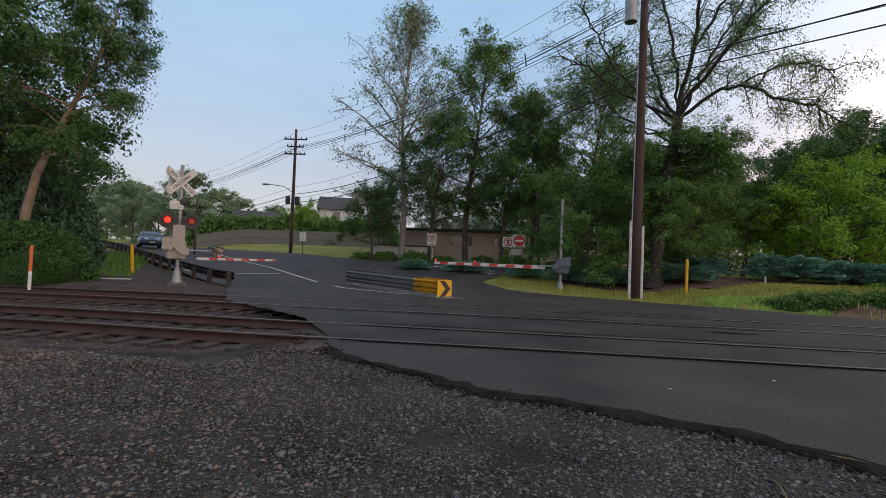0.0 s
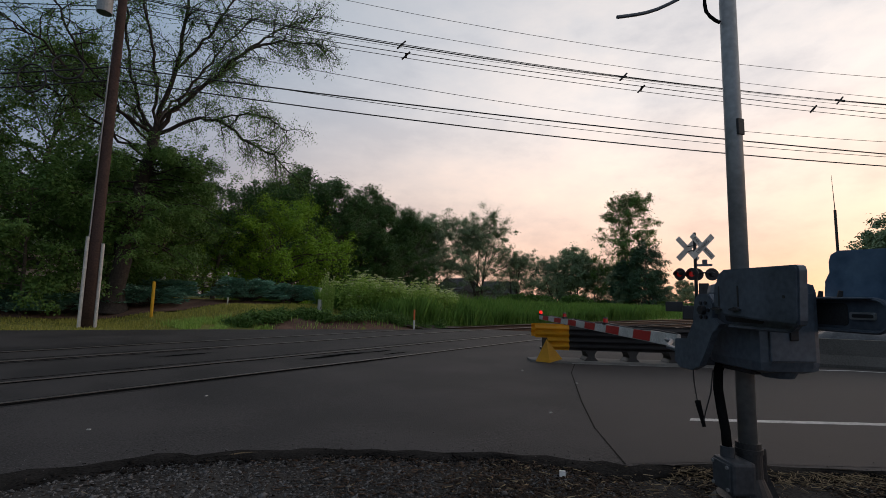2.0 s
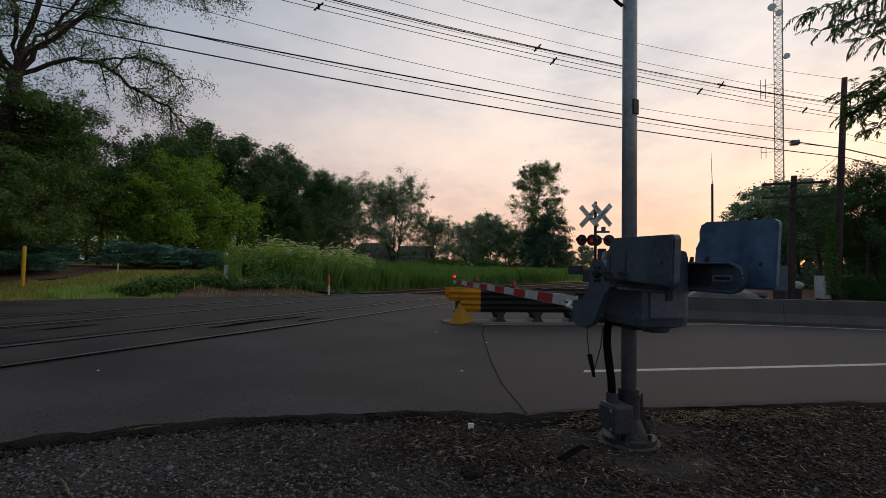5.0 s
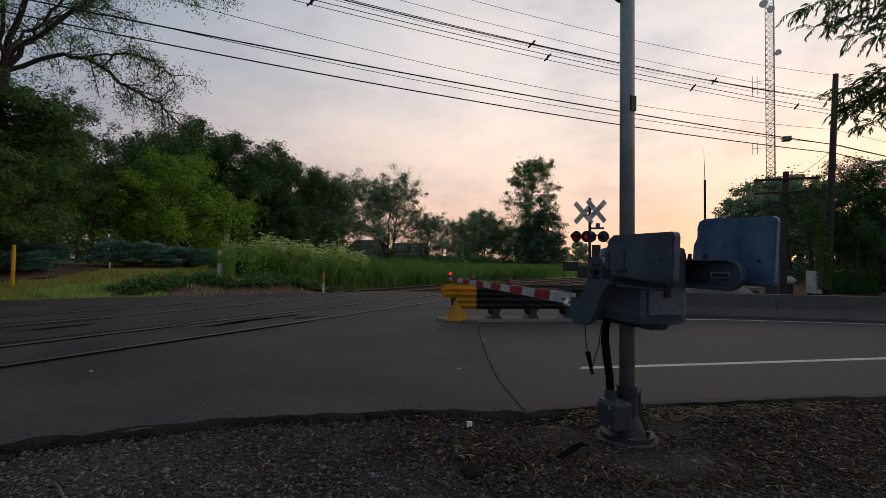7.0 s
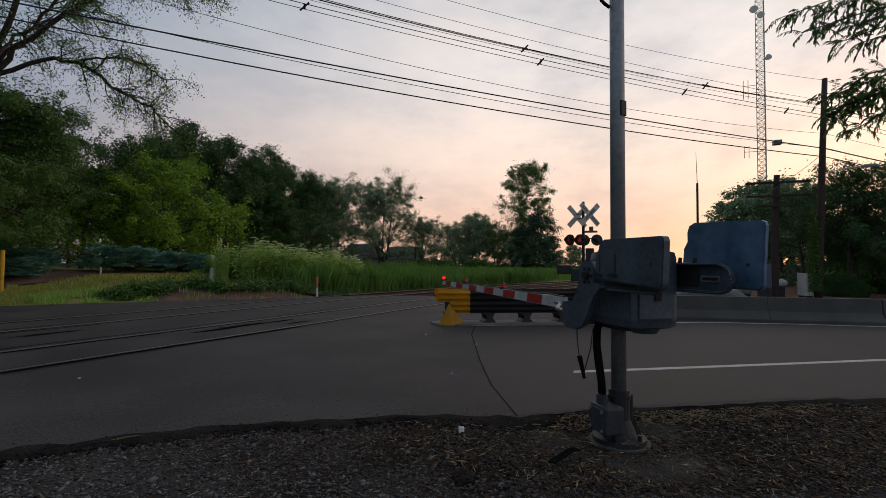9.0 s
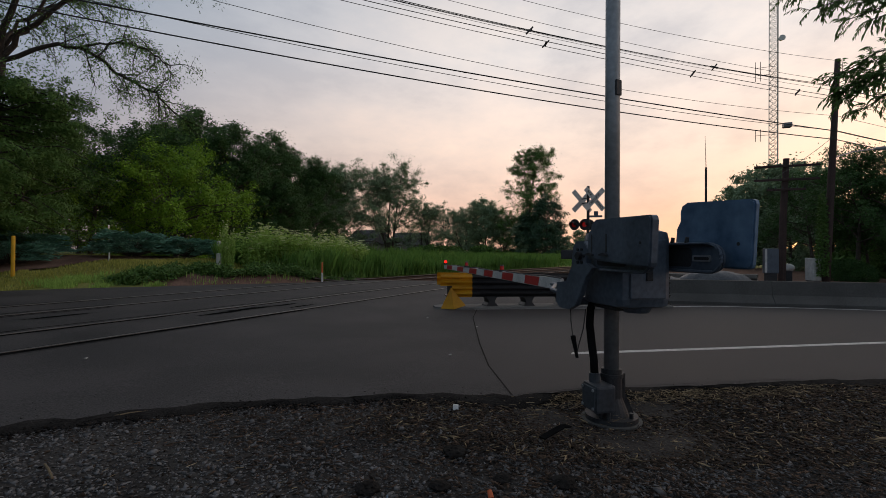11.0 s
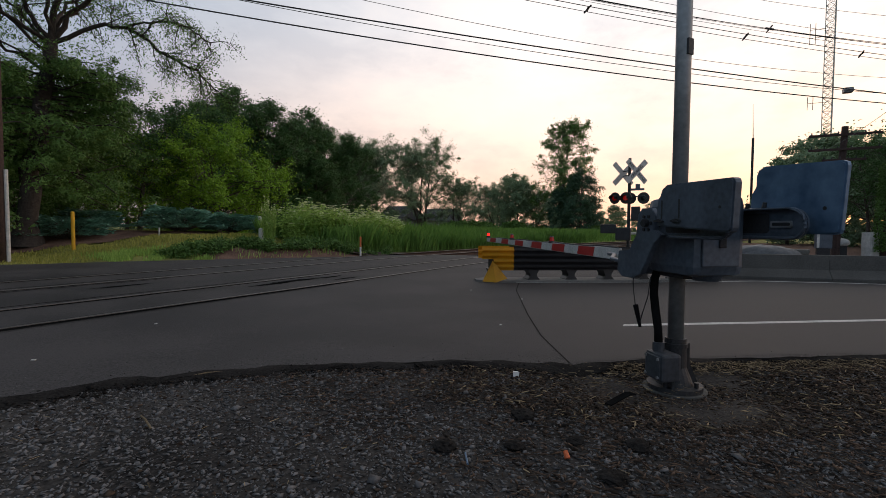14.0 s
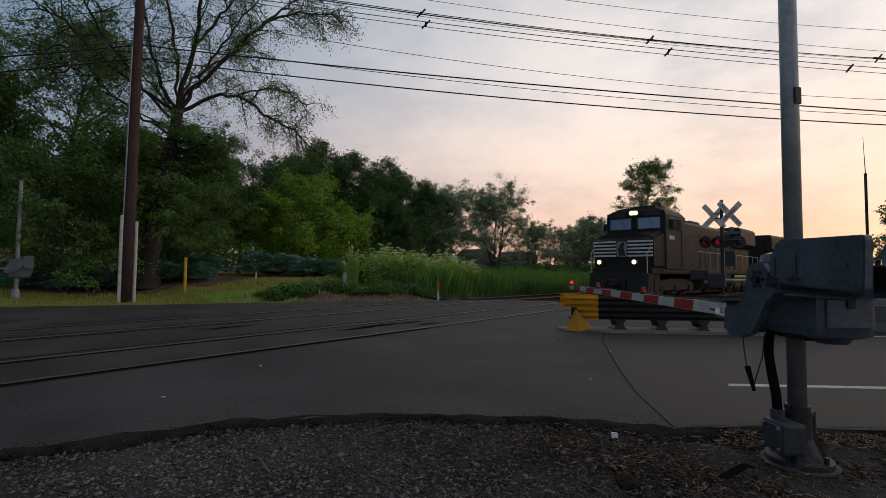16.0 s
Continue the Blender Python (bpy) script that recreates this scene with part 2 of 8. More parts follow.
LEAF_D = foliage("juniper_needles", (0.085, 0.205, 0.145), (0.21, 0.42, 0.31), 0.15)
# Paler, greyer leaves: the haze over the far trees is put into their colour.
LEAF_HAZE = foliage("hazed_green_leaf", (0.1313, 0.1938, 0.1100), (0.2687, 0.3750, 0.2125), 0.35)
LEAF_E = foliage("weed_leaf", (0.1920, 0.3240, 0.0600), (0.4800, 0.6480, 0.1800), 0.4)
# Dark needles of the spruces; the thicket borrows them as painted shade.
LEAF_F = foliage("dark_spruce_and_thicket_shade", (0.03, 0.068, 0.04), (0.07, 0.135, 0.072), 0.15)
BLOSSOM = foliage("cream_blossom", (0.4500, 0.5250, 0.2500), (0.8250, 0.8500, 0.5000), 0.4)
BLADE = foliage("tall_grass_blade", (0.0688, 0.1500, 0.0275), (0.1812, 0.3250, 0.0688), 0.35)
TURF = foliage("short_turf_blade", (0.16, 0.19, 0.035), (0.48, 0.45, 0.12), 0.35)
LAMP_ON = glow("lit_red_lens", (1.0, 0.012, 0.006), 1.6, (0.3, 0.01, 0.01))
LAMP_DIM = glow("dim_red_lens", (0.9, 0.02, 0.015), 0.06, (0.22, 0.012, 0.012))
LAMP_FAINT = glow("faint_red_lens", (0.9, 0.02, 0.015), 0.10, (0.22, 0.012, 0.012))
HEADLIGHT = glow("lit_headlight", (1.0, 0.74, 0.36), 2.2, (0.5, 0.45, 0.4))

# ---- helpers for building ----


def mesh_of(bm, name, mat, smooth=False):
    me = bpy.data.meshes.new(name)
    bm.normal_update()
    bm.to_mesh(me)
    bm.free()
    me.materials.append(mat)
    if smooth:
        me.polygons.foreach_set("use_smooth", [True] * len(me.polygons))
    return me


def part(name, bm, material, parent=None, label="", smooth=False):
    ob = new(name, mesh_of(bm, name, material, smooth))
    if parent is not None:
        ob.parent = parent
    if label:
        tagged(ob, label)
    return ob


def raw(name, verts, faces, material, parent=None, smooth=False):
    """A mesh from numpy arrays; all faces have the same number of corners."""
    verts, faces = np.asarray(verts, float), np.asarray(faces, int)
    me = bpy.data.meshes.new(name)
    k = faces.shape[1]
    me.vertices.add(len(verts))
    me.vertices.foreach_set("co", verts.ravel())
    me.loops.add(faces.size)
    me.loops.foreach_set("vertex_index", faces.ravel())
    me.polygons.add(len(faces))
    me.polygons.foreach_set("loop_start", np.arange(len(faces)) * k)
    me.polygons.foreach_set("loop_total", np.full(len(faces), k))
    me.update(calc_edges=True)
    me.validate()
    if smooth:
        me.polygons.foreach_set("use_smooth", [True] * len(me.polygons))
    me.materials.append(material)
    ob = new(name, me)
    if parent is not None:
        ob.parent = parent
    return ob


def thing(name, m, label, category, group=""):
    ob = new(name)
    ob.empty_display_size = 0.2
    ob.matrix_basis = m
    return tagged(ob, label, category, group)


def box(bm, x0, x1, y0, y1, z0, z1, bevel=0.0, m=None):
    r = bmesh.ops.create_cube(bm, size=1, matrix=Matrix.Translation(((x0 + x1) / 2, (y0 + y1) / 2, (z0 + z1) / 2)) @ Matrix.Diagonal((x1 - x0, y1 - y0, z1 - z0, 1)))
    vs = r["verts"]
    if bevel:
        es = list({e for v in vs for e in v.link_edges})
        g = bmesh.ops.bevel(bm, geom=es, offset=bevel, segments=2, profile=0.6, affect="EDGES")
        vs = list({v for f in g["faces"] for v in f.verts} | {v for v in vs if v.is_valid})
    if m is not None:
        bmesh.ops.transform(bm, matrix=m, verts=vs)
    return bm


def B():
    return bmesh.new()


def rod(bm, a, b, r0, r1=None, sides=10, caps=True):
    a, b = Vector(a), Vector(b)
    d = b - a
    bmesh.ops.create_cone(bm, cap_ends=caps, segments=sides, radius1=r0, radius2=r0 if r1 is None else r1, depth=d.length,
                          matrix=Matrix.Translation((a + b) / 2) @ d.to_track_quat("Z", "Y").to_matrix().to_4x4())
    return bm


def pipe(bm, pts, r, sides=8):
    """A round tube along points, with closed ends."""
    rings = []
    pts = [Vector(p) for p in pts]
    rad = r if isinstance(r, (list, tuple)) else [r] * len(pts)
    up = Vector((0.13, 0.21, 0.97))
    for i, p in enumerate(pts):
        d = (pts[min(i + 1, len(pts) - 1)] - pts[max(i - 1, 0)]).normalized()
        u = d.cross(up).normalized() if abs(d.dot(up)) < 0.98 else d.orthogonal().normalized()
        v = d.cross(u)
        rings.append([bm.verts.new(p + (u * math.cos(a) + v * math.sin(a)) * rad[i]) for a in (2 * math.pi * k / sides for k in range(sides))])
    for a, b in zip(rings, rings[1:]):
        for k in range(sides):
            bm.faces.new((a[k], a[(k + 1) % sides], b[(k + 1) % sides], b[k]))
    bm.faces.new(rings[0][::-1])
    bm.faces.new(rings[-1])
    return bm


def slab(bm, outline, depth, m=None, bevel=0.0):
    """A plate: an outline in x, z pushed along y by depth, centred."""
    a = [bm.verts.new((x, -depth / 2, z)) for x, z in outline]
    b = [bm.verts.new((x, depth / 2, z)) for x, z in outline]
    fs = [bm.faces.new(a), bm.faces.new(b[::-1])]
    n = len(a)
    for i in range(n):
        fs.append(bm.faces.new((a[(i + 1) % n], a[i], b[i], b[(i + 1) % n])))
    bmesh.ops.recalc_face_normals(bm, faces=fs)
    vs = a + b
    if bevel:
        es = list({e for f in fs[:2] for e in f.edges})
        g = bmesh.ops.bevel(bm, geom=es, offset=bevel, segments=2, affect="EDGES")
        vs = list({v for f in g["faces"] for v in f.verts} | {v for v in vs if v.is_valid})
    if m is not None:
        bmesh.ops.transform(bm, matrix=m, verts=vs)
    return bm


def rounded(x0, x1, z0, z1, r, steps=4):
    out = []
    for cx, cz, a0 in ((x1 - r, z0 + r, -90), (x1 - r, z1 - r, 0), (x0 + r, z1 - r, 90), (x0 + r, z0 + r, 180)):
        for k in range(steps + 1):
            a = radians(a0 + 90 * k / steps)
            out.append((cx + r * math.cos(a), cz + r * math.sin(a)))
    return out


def disc(bm, c, axis, r, depth, sides=20):
    c, axis = Vector(c), Vector(axis).normalized()
    return rod(bm, c - axis * depth / 2, c + axis * depth / 2, r, r, sides)


def sm(a, b, x):
    t = min(1.0, max(0.0, (x - a) / (b - a)))
    return t * t * (3 - 2 * t)


# ---- lie of the land ----
def track_y(x):
    """Centre line of the near track: a gentle curve, straight beyond."""
    if x < -12:
        return track_y(-12) - (x + 12) * 0.012
    if x > 60:
        return track_y(60) - (x - 60) * 0.30
    return 8.7 - 0.06 * x - 0.002 * x * x - 0.30 * sm(-9, -2, x) * (1 - sm(7, 18, x))


GAP = 3.85        # from track to track


def gz(x, y):
    z = 0.05 + 0.015 * min(max(y - 1, 0), 19)
    c = 0.068 * min(max(y - 20, 0), 20) + 0.022 * min(max(y - 40, 0), 110)
    z += c * (1 - 0.72 * sm(8, 26, x))
    z += 0.85 * sm(1.5, 6, (x + 42) * 0.629 + (y - 63) * 0.778) * sm(38, 50, y) * (1 - sm(-6, 4, x))
    z += 0.42 * sm(10.5, 13, x) * (1 - sm(17.5, 20, x)) * sm(-0.1, 1.3, y - 15.3 + 0.63 * (x - 11)) * (1 - sm(22, 30, y)) * sm(1.3, 2.7, y - track_y(x) - GAP)
    z += 0.36 * sm(8.3, 10.5, x) * sm(15.8, 19.2, y + 0.06 * (x - 9)) * (1 - sm(40, 60, x))
    return z


def sunk(x, y):
    """How far the ballast lies under the level of the rail heads."""
    d = min(abs(y - track_y(x)), abs(y - track_y(x) - GAP))
    out = 1 - sm(-3.6, -2.2, x) + sm(17.0, 18.5, x)
    foot = 0.075 * (1 - sm(0.4, 1.5, math.hypot(x - 4.9, y + 0.05)))
    return 0.17 * (1 - sm(1.5, 3.2, d)) * out + foot


def drape(name, outline, step, off, mat, kind="structure", label="", drop=True):
    bm = B()
    bm.faces.new([bm.verts.new((x, y, 0)) for x, y in outline])
    xs, ys = [p[0] for p in outline], [p[1] for p in outline]
    for lo, hi, ax in ((min(xs), max(xs), 0), (min(ys), max(ys), 1)):
        n = int((hi - lo) / step)
        for i in range(1, n + 1):
            co = [0, 0, 0]
            co[ax] = lo + (hi - lo) * i / (n + 1)
            no = [0, 0, 0]
            no[ax] = 1
            bmesh.ops.bisect_plane(bm, geom=bm.verts[:] + bm.edges[:] + bm.faces[:], plane_co=co, plane_no=no)
    bmesh.ops.recalc_face_normals(bm, faces=bm.faces[:])
    for v in bm.verts:
        v.co.z = gz(v.co.x, v.co.y) + off - (sunk(v.co.x, v.co.y) if drop else 0)
    bm.normal_update()
    if bm.faces[0].normal.z < 0:
        bmesh.ops.reverse_faces(bm, faces=bm.faces[:])
    ob = part(name, bm, mat)
    return tagged(ob, label, "", "", kind)


def inside(poly):
    P2 = np.array(poly)

    def test(x, y):
        c, j = False, len(P2) - 1
        for i in range(len(P2)):
            if (P2[i, 1] > y) != (P2[j, 1] > y) and x < (P2[j, 0] - P2[i, 0]) * (y - P2[i, 1]) / (P2[j, 1] - P2[i, 1]) + P2[i, 0]:
                c = not c
            j = i
        return c
    return test


def qs(q, s):
    """A place by its distance across and along the road."""
    return (0.866 * q - 0.5 * s, 0.5 * q + 0.866 * s)


def ground():
    near = sorted(set(np.arange(-60, 100, 2.5)) | set(np.arange(8, 24, 0.5)))
    far = [-1500, -900, -500, -300, -200, -140, -100, -80]
    cs = far + near + [110, 130, 160, 200, 260, 350, 500, 900, 1500]
    nx = len(cs)
    under = inside(ROAD)
    vs = [(x, y, gz(x, y) - 0.05 - sunk(x, y) - (0.25 if (y < 15.2 and x < 14) or under(x, y) else 0)) for y in cs for x in cs]
    fs = [(j * nx + i, j * nx + i + 1, (j + 1) * nx + i + 1, (j + 1) * nx + i) for j in range(nx - 1) for i in range(nx - 1)]
    tagged(raw("ground", vs, fs, LAWN, smooth=True), "wide green grassy ground", "", "", "structure")


def ragged(pts, step=0.3, amp=0.05, seed=2):
    """The same line with an uneven, crumbling course."""
    r, out = random.Random(seed), []
    for a, b in zip(pts, pts[1:]):
        L = math.dist(a, b)
        k = max(1, int(L / step)) if L < 6 else 1
        for i in range(k):
            j = amp if L < 6 else 0
            out.append((a[0] + (b[0] - a[0]) * i / k + r.uniform(-j, j), a[1] + (b[1] - a[1]) * i / k + r.uniform(-j, j)))
    return out + [pts[-1]]


EDGE = [qs(4.88, -80), qs(4.88, -20), qs(4.88, -8), (6.70, -1.70), (5.38, 0.41), (4.98, 0.97), (4.55, 1.95), (4.20, 2.50), (3.56, 3.41), (2.94, 4.0), (2.37, 4.41),
        (1.6, 4.8), (0.97, 5.06), (0.25, 5.30), (-0.35, 5.85), (-0.9, 6.2), (-1.6, 6.75), (-2.0, 7.5), (-2.3, 8.6), (-3.0, 9.8), (-4.6, 11.2), (-6.2, 12.6), (-7.4, 15.0), (-8.4, 17.0)]
LEFT = [(-8.4, 17.0), (-13.6, 22.7), (-19.0, 28.3), (-25.6, 35.2), (-32, 41.8), (-49, 57), (-75, 78), (-120, 108)]
RIGHT = [(-116, 122), (-70, 87), (-42, 63), (-26, 51), (-16.5, 42.6), (-9.5, 37.0), (-3.5, 35.0), (1.0, 34.0), (5.0, 33.0), (8.5, 32.0), (7.5, 30.6), (5.6, 30.2), (3.9, 28.9), (2.6, 26.9), (1.9, 25.2), (1.3, 23.6)]
ROAD = ragged(EDGE, 0.16, 0.045) + LEFT[1:] + RIGHT + ragged([(1.5, 22.0), (2.5, 20.2), (4.4, 18.6), (6.3, 17.7), (7.9, 16.7), (11.0, 15.2), (13.6, 13.6), (15.6, 12.3)], 0.5, 0.12, 5) + [(18.3, 11.2), (20.0, 9.0), (21.0, 6.0), qs(20, -8), qs(19.6, -80)]
ground()
drape("road", ROAD, 2.0, 0.03, ASPHALT, label="worn dark asphalt road over a level crossing", drop=False)
drape("shoulder", [qs(5.4, -40), qs(5.4, -4), (5.5, 1.2), (5.0, 2.3), (4.0, 3.8), (2.7, 4.9), (1.3, 5.6), (0.6, 5.9), (-1.0, 7.4), (-1.2, 8.2), (-16, 8.3), (-60, 8.2), (-60, -14), (0, -30)], 0.9, 0.0, GRAVEL, label="dark crushed-stone verge")
drape("ballast_bed_left", [(-1.4, 6.9), (-1.6, 8.6), (-2.4, 9.9), (-5.6, 12.7), (-6.9, 15.1), (-8.0, 16.8), (-9.5, 17.4), (-14, 16.2), (-60, 15.6), (-60, 6.6), (-16, 6.9), (-8, 6.7)], 0.9, 0.004, BALLAST, label="rust-stained track ballast")
right = [(x, track_y(x) - 2.4) for x in (20.2, 24, 28, 34, 40, 50, 60, 80, 120, 200, 300)]
back = [(x, track_y(x) + GAP + 2.3) for x in (300, 200, 120, 80, 60, 50, 40, 34, 28, 22, 18.0, 15.8)]
drape("ballast_bed_right", right + back + [(18.2, 11.2), (19.9, 9.0)], 3.0, 0.004, BALLAST, label="rust-stained track ballast")
drape("trackside_dirt", [(-8.6, 17.3), (-9.5, 17.2), (-14.5, 16.0), (-18, 19.0), (-24.5, 28.0), (-30, 38.0), (-26.6, 35.4), (-19.8, 28.4), (-14.4, 23.0)], 1.2, 0.0, BALLAST, label="brown gravelly dirt beside the guard rail")
BANK = [(11.8, 14.3), (14.2, 12.8), (15.8, 11.9), (17.4, 11.9), (16.4, 14.2), (14.2, 15.5), (12.6, 16.1), (11.7, 15.9)]
drape("soil_bank", BANK, 0.35, -0.01, SOIL, label="bare reddish soil bank", drop=False)
drape("lawn_edge", [(1.2, 21.8), (2.2, 20.2), (3.6, 18.6), (6.3, 17.0), (9.0, 15.6), (11.8, 14.1), (11.7, 15.9), (10, 17.6), (6.6, 20.4), (6.0, 24.0), (7.5, 27.0), (9.5, 29.5), (8.4, 31.4), (7.4, 30.9), (5.5, 30.5), (3.6, 29.2), (2.2, 27.1), (1.5, 25.3), (0.9, 23.6)], 0.6, -0.015, LAWN, label="yellowish lawn at the edge of the asphalt", drop=False)
drape("soil_yard", [qs(18.3, -9.5), qs(19.0, -12.6), (24.5, 3.0), (38, 0.5), (60, -6.0), (60, -40), qs(21, -50)], 3.0, -0.02, SOIL, label="brown bare yard beyond the road")


def marking(name, pts, width, off=0.035, mat=PAINT_W, label="worn white road line"):
    bm = B()
    pts2 = []
    for a, b in zip(pts, pts[1:]):
        n = max(1, int(math.dist(a, b) / 1.0))
        pts2 += [(a[0] + (b[0] - a[0]) * i / n, a[1] + (b[1] - a[1]) * i / n) for i in range(n)]
    pts2.append(pts[-1])
    rows = []
    for i, p in enumerate(pts2):
        a, b = pts2[max(0, i - 1)], pts2[min(len(pts2) - 1, i + 1)]
        d = Vector((b[0] - a[0], b[1] - a[1])).normalized()
        n = Vector((-d.y, d.x)) * width / 2
        rows.append([bm.verts.new((p[0] + s * n.x, p[1] + s * n.y, gz(p[0], p[1]) + off)) for s in (-1, 1)])
    for a, b in zip(rows, rows[1:]):
        bm.faces.new((a[1], a[0], b[0], b[1]))
    return tagged(part(name, bm, mat), label, "", "", "structure")


marking("edge_line", [(7.24, 0.70), (8.62, -1.47), (10.19, -3.90), qs(6.88, -40)], 0.13)
marking("median_line", [(11.3, 3.5), (13.3, 0.6), (15.0, -1.95), (15.6, -4.1), (16.0, -6.3), (18.0, -18), (22, -40)], 0.12)
marking("stop_line", [(-11.5, 21.9), (-8.9, 23.4)], 0.55)
marking("median_line_left", [(0.3, 15.75), (-1.9, 16.6), (-4.2, 18.0), (-10.3, 26.0), (-19.5, 36.5), (-40, 57)], 0.14)
marking("stop_line_far", [(2.2, 27.6), (-1.6, 31.6)], 0.5, 0.05)
marking("left_edge_line", [(-13.2, 22.9), (-18.5, 28.5), (-25.1, 35.5), (-31.4, 42.2), (-48, 57)], 0.14)
marking("seam", [(5.0, 0.98), (6.05, 1.54), (7.3, 2.06), (9.9, 3.05), (11.6, 3.5)], 0.02, 0.0345, TAR_EDGE, "dark tar seam in the asphalt")


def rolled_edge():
    """The broken lip of the asphalt, rolling down to the gravel; its shade is coloured in."""
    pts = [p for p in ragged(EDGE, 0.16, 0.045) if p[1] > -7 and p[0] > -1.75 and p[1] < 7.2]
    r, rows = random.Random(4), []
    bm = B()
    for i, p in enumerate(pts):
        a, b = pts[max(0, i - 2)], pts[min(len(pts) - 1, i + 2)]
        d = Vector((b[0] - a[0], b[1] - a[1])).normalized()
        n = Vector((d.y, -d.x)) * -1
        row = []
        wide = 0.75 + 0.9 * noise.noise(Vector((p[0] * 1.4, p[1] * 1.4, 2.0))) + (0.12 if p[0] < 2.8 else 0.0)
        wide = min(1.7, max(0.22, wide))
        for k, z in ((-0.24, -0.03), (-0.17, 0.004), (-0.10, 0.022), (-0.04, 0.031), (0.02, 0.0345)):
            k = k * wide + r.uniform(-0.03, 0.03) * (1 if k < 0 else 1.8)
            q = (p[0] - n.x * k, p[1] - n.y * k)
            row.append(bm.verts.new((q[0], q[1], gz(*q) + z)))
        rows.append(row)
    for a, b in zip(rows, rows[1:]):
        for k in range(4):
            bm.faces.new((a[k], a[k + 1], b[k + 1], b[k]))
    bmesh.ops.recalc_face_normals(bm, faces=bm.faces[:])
    tagged(part("crumbled_edge_shaded", bm, TAR_EDGE, None, "", True), "crumbling asphalt edge with slope shade in its dark colour", "", "", "structure")


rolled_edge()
for k, (dy, x0, x1) in enumerate(((0.62, -1.9, 7), (1.02, -1.5, 17), (GAP - 0.98, -4.0, 7.5), (GAP + 1.0, -5.0, 8.0), (GAP - 0.45, 2, 8))):
    marking("crack", ragged([(x, track_y(x) + dy) for x in np.arange(x0, x1, 0.8)], 0.35, 0.03, 30 + k), 0.03 + 0.015 * (k % 3), 0.0385, TAR, "dark tar-filled crack along the rail")
# Flat tar-coloured strip stands in for the shade in the groove.
marking("groove", [(x, track_y(x) - 0.90) for x in np.arange(-1.5, 9.5, 0.7)], 0.05, 0.0388, TAR, "dark strip painted as shade in the groove beside the rail")


def broken_patch(x, y, rx, ry, seed, label="dark broken asphalt beside the rail"):
    """A ragged hollow where the surface has broken out along the rail."""
    r = random.Random(seed)
    pts = []
    for k in range(26):
        a = 2 * math.pi * k / 26
        f = r.uniform(0.55, 1.1)
        px_ = x + rx * f * math.cos(a)
        pts.append((px_, y + ry * f * math.sin(a) + (track_y(px_) - track_y(x))))
    drape("pothole", pts, 0.5, 0.0392, TAR, label=label, drop=False)


broken_patch(7.75, 8.0, 0.55, 0.13, 61)
broken_patch(8.5, 8.02, 0.75, 0.16, 62)
broken_patch(9.6, 7.88, 0.5, 0.09, 63)
broken_patch(9.6, 7.35, 0.5, 0.08, 64)
broken_patch(5.9, 10.2, 0.7, 0.10, 65)
SEAM = [(5.0, 0.98), (6.05, 1.54), (7.3, 2.06), (9.9, 3.05), (11.3, 3.45)]
drape("newer_asphalt", ragged(SEAM, 0.3, 0.015, 8) + [(14.7, -1.3), (15.3, -2.5), (15.9, -6.0), (17.8, -18), (21.8, -40), qs(4.95, -40), qs(4.95, -20), qs(4.95, -8), (6.80, -1.66), (5.48, 0.43), (5.06, 0.94)], 1.5, 0.0332, ASPHALT_NEW, label="smoother brown-tinted asphalt lane", drop=False)
drape("old_asphalt", [(-1.9, 7.6), (4, 7.15), (9, 6.75), (16, 6.0), (19.5, 5.4), (20.2, 8.0), (18.0, 11.0), (13.5, 13.2), (8, 14.6), (1, 15.0), (-4, 14.4), (-6.3, 12.9), (-3.2, 10)], 1.5, 0.0335, ASPHALT_OLD, label="darker patched asphalt between the rails", drop=False)


# ---- railway ----
def sweep(name, profile, off, xs, z0, mat, parent):
    vs, k = [], len(profile)
    for x in xs:
        s = (track_y(x + 0.05) - track_y(x - 0.05)) / 0.1
        n = Vector((-s, 1)).normalized()
        y = track_y(x)
        for px, pz in profile:
            vs.append((x + n.x * (off + px), y + n.y * (off + px), gz(x, y + off) + z0 + pz))
    fs = [(i * k + j, i * k + (j + 1) % k, (i + 1) * k + (j + 1) % k, (i + 1) * k + j) for i in range(len(xs) - 1) for j in range(k)]
    return raw(name, vs, fs, mat, parent)


